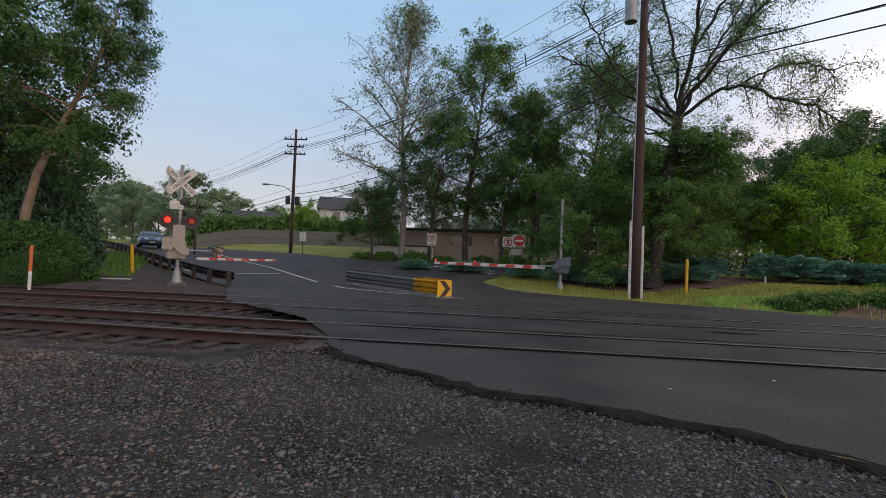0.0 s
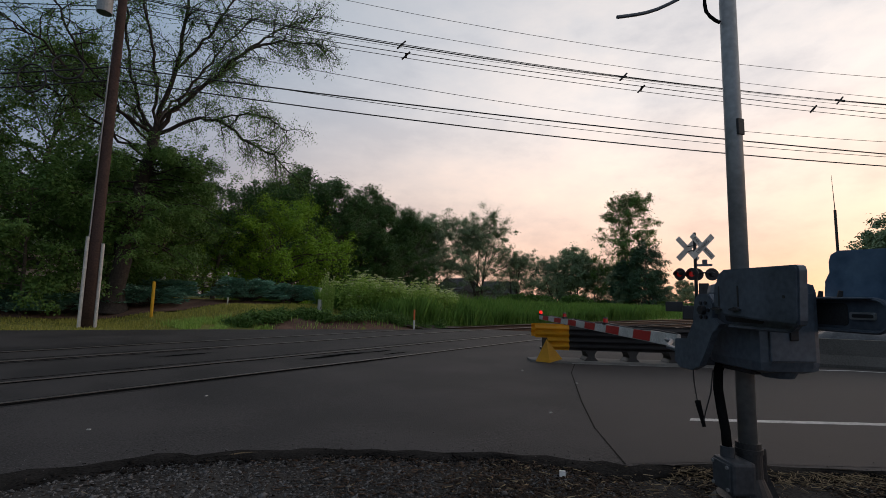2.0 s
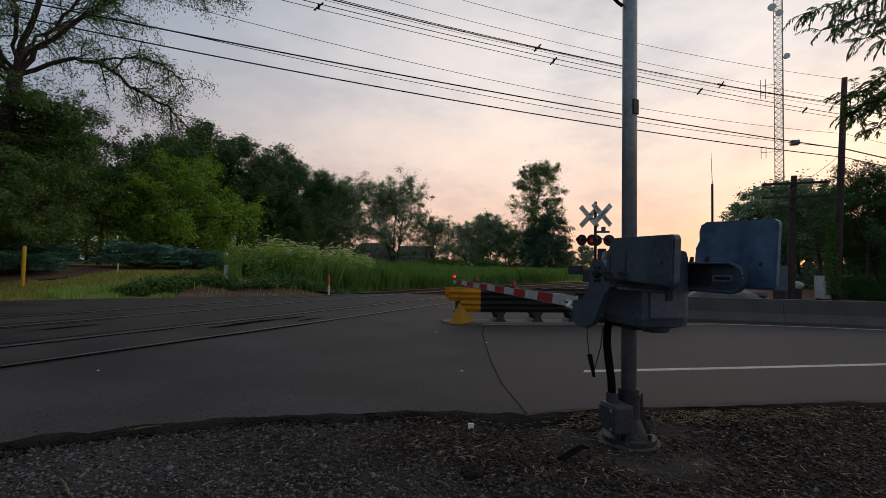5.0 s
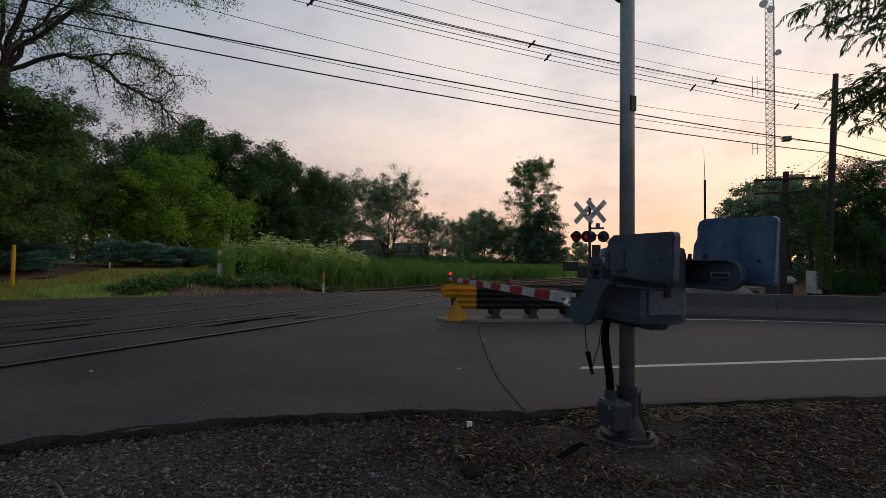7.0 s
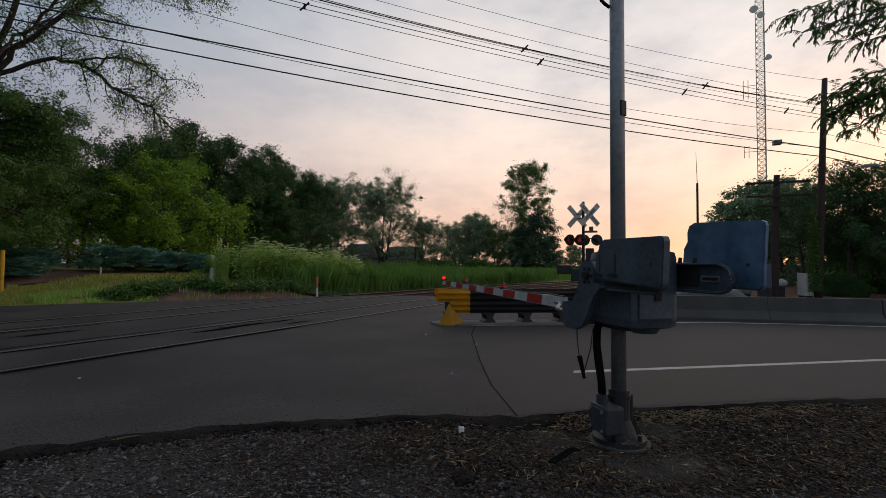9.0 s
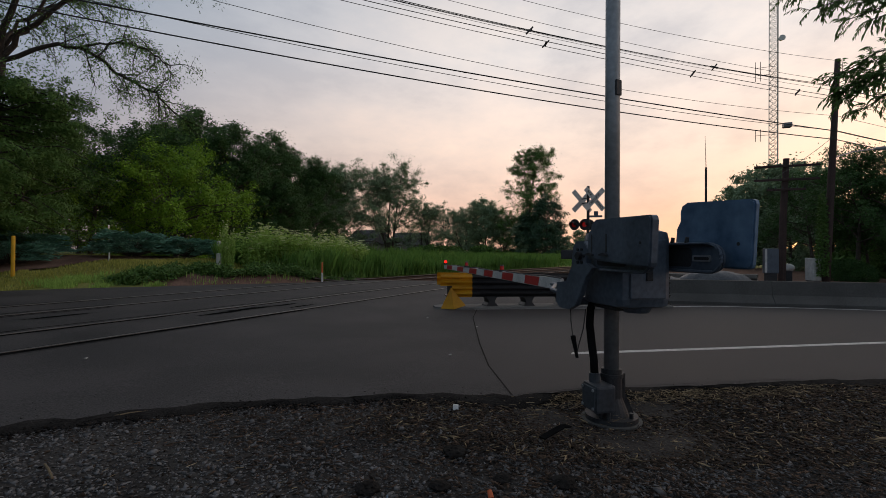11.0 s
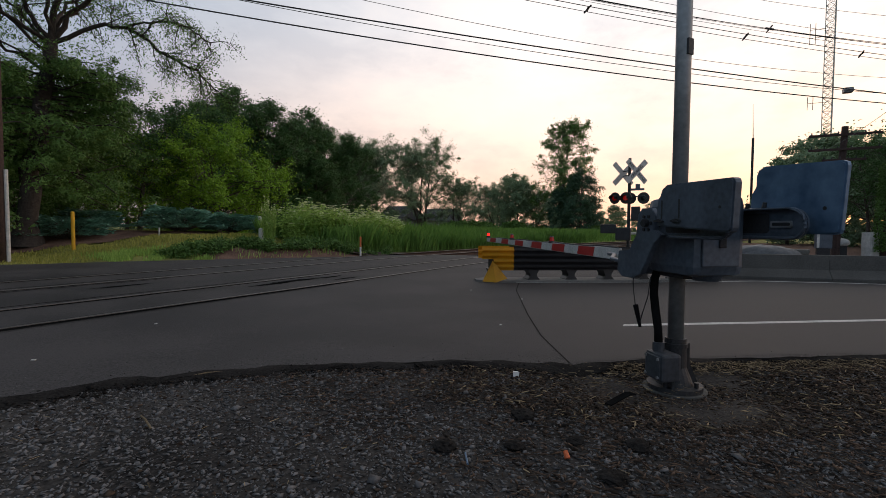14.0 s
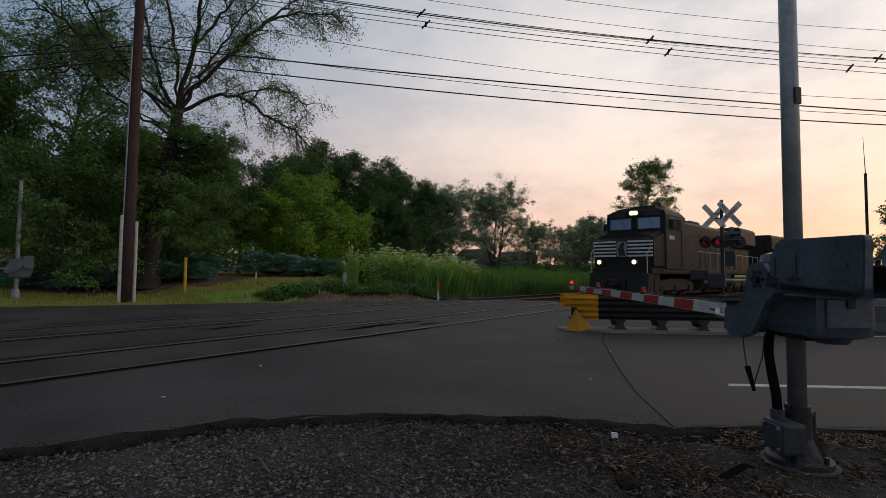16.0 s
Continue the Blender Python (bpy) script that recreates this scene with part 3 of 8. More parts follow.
def track(off, label):
    t = thing("railway_track", pose(0, 0, 0), label, "railway track")
    t["kind"] = "structure"
    xs = list(np.arange(-80, 60, 1.0)) + list(np.arange(60, 330, 6.0))
    for side in (-0.753, 0.753):
        r = sweep("rail", [(-0.07, -0.172), (0.07, -0.172), (0.07, -0.155), (0.012, -0.14), (0.012, -0.04), (0.034, -0.032), (0.034, -0.012), (-0.034, -0.012), (-0.034, -0.032), (-0.012, -0.04), (-0.012, -0.14), (-0.07, -0.155)], off + side, xs, 0.048, RAIL, t)
        sweep("rail_head", [(0.034, -0.012), (0.034, -0.003), (0.024, 0.0), (-0.024, 0.0), (-0.034, -0.003), (-0.034, -0.012)], off + side, xs, 0.048, RAILHEAD, r)
        # Black raised strips stand in for the shade in the recessed flangeways.
        for d in (0.075, -0.075):
            sweep("flangeway_shade", [(-0.03, -0.02), (0.03, -0.02), (0.03, 0.0), (-0.03, 0.0)], off + side + d * 0.88, list(np.arange(-1.8, 19, 0.7)), 0.0375, RUBBER, t)
    bm = box(B(), -0.11, 0.11, -1.3, 1.3, -0.17, 0.0, 0.012)
    me = mesh_of(bm, "tie", TIE)
    for x in list(np.arange(-34, -2.6, 0.52)) + list(np.arange(18.2, 60, 0.55)):
        o = new("tie", me)
        o.parent = t
        y = track_y(x) + off
        s = (track_y(x + 0.05) - track_y(x - 0.05)) / 0.1
        o.matrix_basis = Matrix.Translation((x, y, gz(x, y) - 0.128 + random.uniform(-0.012, 0.006))) @ Matrix.Rotation(math.atan(s) + random.uniform(-0.02, 0.02), 4, "Z")


track(0.0, "near railway track with rusty rails on timber ties")
track(GAP, "farther railway track with rusty rails on timber ties")


# ---- crossing gates and signals ----
def flasher(parent, c, facing, lit, r=0.30):
    """One red crossing lamp: round dark shield, hood and lens."""
    c, f = Vector(c), Vector(facing).normalized()
    head = part("lamp_head", disc(B(), c, f, r, 0.03, 24), BLACK, parent)
    bm = rod(B(), c - f * 0.16, c - f * 0.01, 0.07, 0.12, 14)
    part("lamp_housing", bm, BLACK, head)
    part("lens", disc(B(), c + f * 0.03, f, 0.105, 0.03, 20), lit, head, "lit red lens" if lit is LAMP_ON else "red lens")
    bm = B()
    up = Vector((0, 0, 1))
    sd = f.cross(up).normalized()
    rings = []
    for d in (0.015, 0.26):
        rings.append([bm.verts.new(c + f * d + (sd * math.cos(a) + up * math.sin(a)) * 0.13) for a in (radians(-20 + 220 * k / 12) for k in range(13))])
    for i in range(12):
        bm.faces.new((rings[0][i], rings[0][i + 1], rings[1][i + 1], rings[1][i]))
    bmesh.ops.solidify(bm, geom=bm.faces[:], thickness=0.006)
    part("hood", bm, BLACK, head)
    return head


def words(name, text, size, m, mat, parent):
    cu = bpy.data.curves.new(name, "FONT")
    cu.body, cu.size, cu.align_x, cu.align_y, cu.extrude = text, size, "CENTER", "CENTER", 0.002
    tmp = new(name, cu)
    dg = bpy.context.evaluated_depsgraph_get()
    me = bpy.data.meshes.new_from_object(tmp.evaluated_get(dg))
    bpy.data.objects.remove(tmp)
    me.materials.clear()
    me.materials.append(mat)
    ob = new(name, me)
    ob.parent = parent
    ob.matrix_basis = m
    return ob


def crossbuck(parent, z, yaw, mat, text, half=0.61, y=-0.09):
    """Two crossed blades in the plane facing yaw (its local -y)."""
    fr = Matrix.Rotation(yaw, 4, "Z")
    for k, (a, word) in enumerate(((45, (("RAIL", -0.34), ("ROAD", 0.34))), (-45, (("CROSSING", 0.0),)))):
        m = fr @ Matrix.Translation((0, y - 0.008 * k, z)) @ Matrix.Rotation(radians(a), 4, "Y")
        bl = part("crossbuck_blade", slab(B(), rounded(-half, half, -0.115, 0.115, 0.03), 0.006, m, 0.0), mat, parent)
        for said, dx in word if text else ():
            words("lettering", said, 0.15, fr @ Matrix.Translation((0, y - 0.012 - 0.008 * k, z)) @ Matrix.Rotation(radians(a), 4, "Y") @ Matrix.Translation((dx, 0, 0)) @ Matrix.Rotation(radians(90), 4, "X"), BLACK, bl)


def gate_arm(parent, u0, u1, z, drop=0.0, lamps=(), first_red=1.48, half=0.42, tall=0.13):
    """A striped arm along local +x, with its lamps; one child a stripe."""
    arm = part("gate_arm", slab(B(), [(u0, z - tall * 0.62), (u1, z - tall * 0.42 - drop), (u1, z + tall * 0.42 - drop), (u0, z + tall * 0.62)], 0.045, None, 0.006), SIGNWHITE, parent, "long white gate arm with red stripes")
    u = first_red
    while u < u1 - 0.1:
        b = min(u + half, u1 - 0.02)
        k0, k1 = (u - u0) / (u1 - u0), (b - u0) / (u1 - u0)
        h0, h1 = tall * (0.62 - 0.2 * k0) * 0.86, tall * (0.62 - 0.2 * k1) * 0.86
        sl = tall * 0.35
        part("stripe", slab(B(), [(u + sl, z - h0 - drop * k0), (b + sl, z - h1 - drop * k1), (b, z + h1 - drop * k1), (u, z + h0 - drop * k0)], 0.053), RED, arm)
        u += 2 * half
    for u, mat in lamps:
        lz = z - drop * (u - u0) / (u1 - u0) + tall * 0.5
        l = part("arm_lamp", rod(B(), (u, 0, lz), (u, 0, lz + 0.03), 0.05, 0.05, 12), BLACK, arm)
        part("lens", rod(B(), (u, 0, lz + 0.03), (u, 0, lz + 0.085), 0.034, 0.028, 12), mat, l)
        part("lens_cap", rod(B(), (u, 0, lz + 0.085), (u, 0, lz + 0.105), 0.036, 0.02, 12), BLACK, l)
    k = [(u0 + (u1 - u0) * i / 12, 0.012, z - drop * i / 12 + tall * (0.66 - 0.2 * i / 12) + 0.012 * math.sin(i * 2.1)) for i in range(13)]
    part("lamp_cable", pipe(B(), k, 0.009, 6), WIRE, arm)
    return arm


def near_gate():
    """The gate beside the verge: mast, mechanism, counterweights and lowered arm. Local x runs along the arm."""
    g = thing("crossing_gate", pose(4.96, 0.03, 0.0, 0, 0, 36.1), "grey steel crossing gate with lowered red and white arm", "crossing gate")
    mast = part("mast", rod(B(), (0, 0, 0.04), (0, 0, 6.3), 0.068, 0.064, 24), STEEL, g, "galvanised steel mast", True)
    part("mast_tag", box(B(), -0.012, 0.012, -0.035, 0.035, 2.98, 3.12, 0.004, Matrix.Translation((-0.061, -0.018, 0)) @ Matrix.Rotation(radians(17), 4, "Z")), DARK, mast)
    bm = B()
    disc(bm, (0, 0, -0.045), (0, 0, 1), 0.27, 0.09, 32)
    part("foundation", bm, CONCRETE, g)
    bm = B()
    disc(bm, (0, 0, 0.02), (0, 0, 1), 0.235, 0.045, 28)
    rod(bm, (0, 0, 0.04), (0, 0, 0.20), 0.16, 0.095, 20)
    rod(bm, (0, 0, 0.20), (0, 0, 0.46), 0.095, 0.09, 20)
    box(bm, -0.04, 0.04, -0.125, -0.07, 0.16, 0.42, 0.015)
    disc(bm, (0, 0, 0.40), (0, 0, 1), 0.105, 0.035, 24)
    for k in range(3):
        a = radians(120 * k + 20)
        slab(bm, [(0.08, 0.04), (0.21, 0.04), (0.10, 0.30), (0.08, 0.30)], 0.022, Matrix.Rotation(a, 4, "Z"))
    part("base_casting", bm, DARK, g)
    for k in range(4):
        a = radians(90 * k + 30)
        part("anchor_bolt", rod(B(), (0.19 * math.cos(a), 0.19 * math.sin(a), 0.04), (0.19 * math.cos(a), 0.19 * math.sin(a), 0.09), 0.02, 0.02, 6), DARK, g)
    # junction box at the foot
    jb = part("junction_box", box(B(), -0.21, 0.03, 0.09, 0.28, 0.12, 0.36, 0.025), CASTGREY, g, "grey cast junction box")
    part("box_cover", box(B(), -0.19, 0.01, 0.278, 0.295, 0.14, 0.34, 0.008), CASTGREY, jb)
    part("box_collar", rod(B(), (-0.04, 0.2, 0.36), (-0.04, 0.2, 0.44), 0.05, 0.05, 14), CASTGREY, jb)
    for x, z in ((-0.175, 0.32), (-0.005, 0.32), (-0.175, 0.16), (-0.005, 0.16)):
        part("screw", disc(B(), (x, 0.30, z), (0, 1, 0), 0.014, 0.014, 6), STEEL, jb)
    part("conduit", pipe(B(), [(-0.04, 0.2, 0.43), (-0.03, 0.2, 0.55), (0.01, 0.2, 0.70), (0.06, 0.19, 0.86), (0.08, 0.17, 1.00), (0.06, 0.14, 1.12)], 0.036, 12), RUBBER, g, "black flexible conduit", True)
    # mechanism case
    case = part("mechanism_case", box(B(), -0.50, 0.13, -0.24, 0.24, 1.06, 1.73, 0.085), GREY, g, "grey gate mechanism case")
    part("case_foot", box(B(), -0.30, 0.10, -0.14, 0.16, 1.03, 1.07, 0.01), DARK, case)
    part("sump", rod(B(), (-0.33, -0.02, 1.10), (-0.33, -0.02, 1.02), 0.15, 0.10, 20), GREY, case)
    part("motor_cover", rod(B(), (0.02, -0.02, 1.60), (0.02, -0.02, 1.76), 0.10, 0.09, 18), GREY, case)
    part("case_lid", box(B(), -0.52, -0.498, -0.17, 0.17, 1.15, 1.64, 0.010), GREY, case)
    part("case_latch", box(B(), -0.535, -0.52, -0.03, 0.03, 1.3, 1.42, 0.006), DARK, case)
    part("main_shaft", rod(B(), (-0.10, -0.42, 1.50), (-0.10, 0.42, 1.50), 0.035, 0.035, 16), DARK, g)
    # the arm brackets on both sides
    outline = [(-0.20, 1.44), (-0.22, 1.56), (-0.16, 1.63), (-0.02, 1.63), (0.03, 1.58), (0.06, 1.40), (0.16, 1.26), (0.34, 1.24), (0.36, 1.05), (0.28, 1.00), (0.10, 1.00), (-0.02, 1.05), (-0.10, 1.16), (-0.20, 1.32), (-0.30, 1.40)]
    for s in (1, -1):
        b = part("arm_bracket", slab(B(), outline, 0.05, Matrix.Translation((0, 0.36 * s, 0)), 0.006), GREY, g)
        for k in range(6):
            a = radians(60 * k)
            part("bracket_bolt", disc(B(), (-0.10 + 0.065 * math.cos(a), (0.36 + 0.03) * s, 1.50 + 0.065 * math.sin(a)), (0, 1, 0), 0.015, 0.016, 6), DARK, b)
        part("shaft_nut", disc(B(), (-0.10, 0.40 * s, 1.50), (0, 1, 0), 0.03, 0.035, 6), DARK, b)
        part("support_tube", pipe(B(), [(0.22, 0.36 * s, 1.13), (0.55, 0.33 * s, 1.15), (0.92, 0.09 * s, 1.17), (1.10, 0.05 * s, 1.17)], 0.022, 10), GREY, g)
    part("front_bar", box(B(), 0.26, 0.34, -0.36, 0.36, 1.02, 1.10, 0.01), GREY, g)
    # counterweight arms and plates
    for s in (1, -1):
        ca = part("counterweight_arm", slab(B(), [(-0.18, 1.62), (-0.85, 1.605)] + [(-0.86 - 0.112 * math.sin(radians(a)), 1.492 + 0.112 * math.cos(radians(a))) for a in range(15, 180, 15)] + [(-0.84, 1.38), (-0.30, 1.38), (-0.18, 1.44)], 0.03, Matrix.Translation((0, 0.30 * s, 0)), 0.006), GREY, g)
        part("arm_flange", box(B(), -0.86, -0.3, 0.27 * s - 0.05, 0.27 * s + 0.05, 1.60, 1.612, 0.004), GREY, ca)
        lip = [(-0.20, 1.612), (-0.55, 1.606), (-0.85, 1.60)] + [(-0.86 - 0.107 * math.sin(radians(a)), 1.492 + 0.107 * math.cos(radians(a))) for a in range(15, 180, 15)] + [(-0.84, 1.386), (-0.55, 1.386), (-0.32, 1.386)]
        part("arm_rim", pipe(B(), [(x, 0.30 * s + 0.028, z) for x, z in lip], 0.014, 6), GREY, ca)
        # Dark plate on the flat arm stands in for the shaded inside of a channel.
        part("arm_recess_shade", slab(B(), rounded(-0.66, -0.26, 1.42, 1.575, 0.03), 0.036, Matrix.Translation((0, 0.30 * s, 0))), DARK, ca)
        part("slot_plate", slab(B(), rounded(-0.86, -0.68, 1.465, 1.515, 0.012), 0.04, Matrix.Translation((0, 0.30 * s + 0.008, 0))), STEEL, ca)
        part("slot", slab(B(), rounded(-0.85, -0.70, 1.478, 1.502, 0.01), 0.044, Matrix.Translation((0, 0.30 * s + 0.009, 0))), BLACK, ca)
        part("clamp_bolt", disc(B(), (-0.53, 0.33 * s, 1.50), (0, 1, 0), 0.035, 0.05, 6), DARK, ca)
        for x in (-0.46, -0.62):
            part("stud", rod(B(), (x, 0.27 * s, 1.61), (x - 0.01, 0.27 * s, 1.66), 0.018, 0.014, 8), DARK, ca)
    near = [(-1.07, 1.428), (-1.092, 1.435), (-1.10, 1.46), (-1.115, 1.755), (-1.108, 1.78), (-1.09, 1.79), (-0.43, 1.80), (-0.375, 1.77), (-0.355, 1.72), (-0.33, 1.70), (-0.315, 1.60), (-0.315, 1.475)]
    p = part("counterweight_plate", slab(B(), near, 0.07, Matrix.Translation((0, 0.41, 0)), 0.012), GREY, g, "flat grey counterweight plate")
    for x in (-0.385, -0.59):
        part("slot", slab(B(), rounded(x - 0.008, x + 0.008, 1.53, 1.68, 0.006), 0.074, Matrix.Translation((0, 0.41, 0))), BLACK, p)
        part("wedge", slab(B(), [(x - 0.03, 1.505), (x + 0.07, 1.505), (x + 0.07, 1.518), (x + 0.01, 1.53), (x - 0.03, 1.515)], 0.12, Matrix.Translation((0, 0.41, 0))), DARK, p)
    part("hole", disc(B(), (-1.00, 0.41, 1.60), (0, 1, 0), 0.011, 0.076, 10), BLACK, p)
    far = [(-1.10, 1.416), (-1.13, 1.425), (-1.14, 1.45), (-1.168, 1.88), (-1.16, 1.907), (-1.13, 1.92), (-0.52, 1.955), (-0.46, 1.93), (-0.44, 1.88), (-0.44, 1.80), (-0.40, 1.74), (-0.385, 1.60), (-0.37, 1.42)]
    p = part("counterweight_plate", slab(B(), far, 0.05, Matrix.Translation((0, -0.385, 0)), 0.012), BLUEGREY, g, "flat counterweight plate with the blue sky sheen in its colour")
    part("hole", disc(B(), (-1.03, -0.385, 1.60), (0, 1, 0), 0.014, 0.056, 10), BLACK, p)
    # arm, lamps, cable loop under the case
    gate_arm(g, 0.95, 6.42, 1.17, -0.03, ((6.36, LAMP_ON), (4.70, LAMP_DIM), (2.83, LAMP_DIM)), 1.48, 0.42, 0.108)
    part("hanging_wire", pipe(B(), [(0.22, 0.30, 1.02), (0.21, 0.30, 0.88), (0.18, 0.30, 0.76), (0.165, 0.30, 0.72)], 0.005, 6), WIRE, g)
    part("hanging_wire", pipe(B(), [(-0.02, 0.28, 1.02), (0.0, 0.29, 0.84), (0.06, 0.30, 0.68), (0.10, 0.30, 0.58)], 0.005, 6), WIRE, g)
    part("cable_plug", rod(B(), (0.17, 0.30, 0.74), (0.09, 0.30, 0.55), 0.024, 0.014, 10), RUBBER, g, "dangling black cable plug")
    # open conduit arms at the mast top
    part("cable_arm", pipe(B(), [(0.12, 0.95, 4.10), (0.13, 0.86, 4.122), (0.14, 0.76, 4.148), (0.15, 0.66, 4.18), (0.15, 0.56, 4.218), (0.14, 0.46, 4.265), (0.13, 0.36, 4.32), (0.11, 0.26, 4.39), (0.09, 0.16, 4.47), (0.06, 0.06, 4.58)], 0.016, 8), GREY, g)
    part("cable_arm", pipe(B(), [(0.0, 0.075, 4.02), (0.01, 0.11, 4.045), (0.02, 0.15, 4.085), (0.03, 0.18, 4.14), (0.03, 0.19, 4.21), (0.03, 0.19, 4.30), (0.02, 0.17, 4.42), (0, 0.08, 4.58)], 0.015, 8), RUBBER, g)
    return g


def small_mechanism(parent, z=1.15, mat=GREY, back=-1.0):
    c = part("mechanism_case", box(B(), -0.35, 0.25, -0.24, 0.24, z - 0.32, z + 0.32, 0.04), mat, parent, "gate mechanism case")
    part("case_lid", box(B(), -0.385, -0.35, -0.2, 0.2, z - 0.27, z + 0.27, 0.01), mat, c)
    for s in (1, -1):
        part("counterweight_plate", slab(B(), rounded(back, -0.15, z, z + 0.45, 0.05), 0.05, Matrix.Translation((0, 0.36 * s, 0)), 0.008), mat, parent)
        part("arm_bracket", slab(B(), [(-0.3, z + 0.3), (0.05, z + 0.38), (0.35, z + 0.02), (0.35, z - 0.15), (0.1, z - 0.16)], 0.04, Matrix.Translation((0, 0.36 * s, 0))), mat, parent)
        part("support_tube", pipe(B(), [(0.25, 0.36 * s, z), (0.6, 0.3 * s, z), (1.1, 0.05 * s, z)], 0.03, 8), STEEL, parent)


def far_gate():
    x, y = 4.85, 21.9
    z0 = gz(x, y)
    yaw = math.degrees(math.atan2(22.9 - y, -0.95 - x))
    g = thing("crossing_gate", pose(x, y, z0, 0, 0, yaw), "slim grey crossing gate on the lawn edge with lowered striped arm", "crossing gate")
    part("mast", rod(B(), (0, 0, -0.05), (0, 0, 4.15), 0.07, 0.06, 14), STEEL, g)
    part("base", rod(B(), (0, 0, -0.05), (0, 0, 0.3), 0.17, 0.1, 14), STEEL, g)
    part("cable_arm", pipe(B(), [(0, 0, 3.2), (0.25, 0, 3.27), (0.9, 0.02, 3.3)], 0.02, 6), DARK, g)
    small_mechanism(g, 1.02, GREY, -0.42)
    gate_arm(g, 0.7, 6.0, 0.95, -0.03, ((5.95, LAMP_ON), (4.0, LAMP_ON), (1.6, LAMP_DIM)), 1.3, 0.40, 0.14)


def left_signal():
    x, y = -10.1, 16.75
    z0 = gz(x, y) + 0.02
    yaw = math.degrees(math.atan2(18.4 - y, -7.2 - x))
    g = thing("crossing_signal", pose(x, y, z0, 0, 0, yaw), "grey crossing signal with white crossbuck, two red lamps and lowered arm", "crossing signal")
    part("foundation", box(B(), -0.3, 0.3, -0.3, 0.3, -0.2, 0.08, 0.02), CONCRETE, g)
    part("mast", rod(B(), (0, 0, 0.05), (0, 0, 4.35), 0.07, 0.06, 14), STEEL, g)
    part("base", rod(B(), (0, 0, 0.05), (0, 0, 0.55), 0.19, 0.1, 14), STEEL, g)
    turn = radians(31 - yaw)
    crossbuck(g, 3.72, turn, SIGNWHITE, True)
    crossbuck(g, 3.76, turn + radians(62), SIGNWHITE, False, 0.61, 0.30)
    fr = Matrix.Rotation(turn, 4, "Z")
    part("crossarm", rod(B(), fr @ Vector((-0.45, 0, 2.32)), fr @ Vector((0.45, 0, 2.32)), 0.03, 0.03, 10), DARK, g)
    for dx, lit in ((-0.38, LAMP_ON), (0.38, LAMP_FAINT)):
        flasher(g, fr @ Vector((dx, -0.16, 2.32)), fr @ Vector((0, -1, 0)), lit)
    part("bell", rod(B(), fr @ Vector((0.1, -0.1, 3.0)), fr @ Vector((0.1, -0.2, 3.0)), 0.13, 0.09, 14), DARK, g)
    part("count_sign", slab(B(), rounded(-0.22, 0.22, 2.72, 3.02, 0.02), 0.006, fr @ Matrix.Translation((-0.12, -0.09, 0))), SIGNWHITE, g)
    small_mechanism(g, 1.25, SUNSETSTEEL, -0.5)
    part("upper_case", box(B(), -0.2, 0.2, -0.2, 0.2, 1.55, 2.15, 0.03), SUNSETSTEEL, g)
    gate_arm(g, 0.6, 3.4, 0.96, -0.03, ((1.35, LAMP_ON),), 1.0, 0.28, 0.085)


def right_signal():
    x, y = 21.7, 1.72
    z0 = gz(x, y)
    g = thing("crossing_signal", pose(x, y, z0), "dark crossing signal with weathered crossbuck and red lamps", "crossing signal")
    part("mast", rod(B(), (0, 0, -0.1), (0, 0, 4.42), 0.07, 0.06, 14), DARK, g)
    part("base", rod(B(), (0, 0, -0.1), (0, 0, 0.6), 0.2, 0.1, 14), GREY, g)
    crossbuck(g, 3.80, radians(-51), SIGNWHITE, True, 0.63, -0.47)
    crossbuck(g, 3.80, radians(-51), SIGNWHITE, False, 0.63, 0.47)
    for z in (3.7, 3.9):
        part("blade_bracket", rod(B(), Matrix.Rotation(radians(-51), 3, "Z") @ Vector((0, -0.47, z)), Matrix.Rotation(radians(-51), 3, "Z") @ Vector((0, 0.47, z)), 0.02, 0.02, 6), DARK, g)
    part("crossarm", rod(B(), (0, -0.6, 2.78), (0, 0.62, 2.78), 0.03, 0.03, 10), DARK, g)
    for dy, lit, f in ((0.56, LAMP_DIM, (-1, 0.55, 0)), (0.12, LAMP_FAINT, (-1, 0.3, 0)), (-0.02, LAMP_DIM, (1, 0.2, 0)), (-0.56, LAMP_DIM, (1, 0.4, 0))):
        flasher(g, (-0.15 if f[0] < 0 else 0.15, dy, 2.72), f, lit, 0.25)
    part("count_sign", slab(B(), rounded(-0.28, 0.28, 3.03, 3.12, 0.02), 0.01, Matrix.Rotation(radians(90), 4, "Z") @ Matrix.Translation((-0.32, 0.1, 0))), GREY, g)
    part("count_plate", slab(B(), rounded(-0.09, 0.09, 3.12, 3.30, 0.02), 0.01, Matrix.Rotation(radians(90), 4, "Z") @ Matrix.Translation((-0.34, 0.1, 0))), GREY, g)
    part("relay_case", box(B(), -0.2, 0.2, -0.45, -0.1, 1.75, 2.35, 0.03), DARK, g)
    part("mechanism_case", box(B(), -0.3, 0.3, -0.1, 0.5, 0.9, 1.45, 0.04), DARK, g)
    part("counterweight_plate", box(B(), -0.06, 0.06, 0.5, 1.15, 1.2, 1.6, 0.03), DARK, g)
    part("arm_stub", rod(B(), (0, 0.2, 1.2), (0.6, -3.0, 1.25), 0.05, 0.03, 8), SIGNWHITE, g)


near_gate()
far_gate()
left_signal()
right_signal()


# ---- medians ----
WPROF = [(0.0, -0.155), (0.0, -0.13), (0.05, -0.075), (0.05, -0.055), (0.0, -0.015), (0.0, 0.015), (0.05, 0.055), (0.05, 0.075), (0.0, 0.13), (0.0, 0.155)]


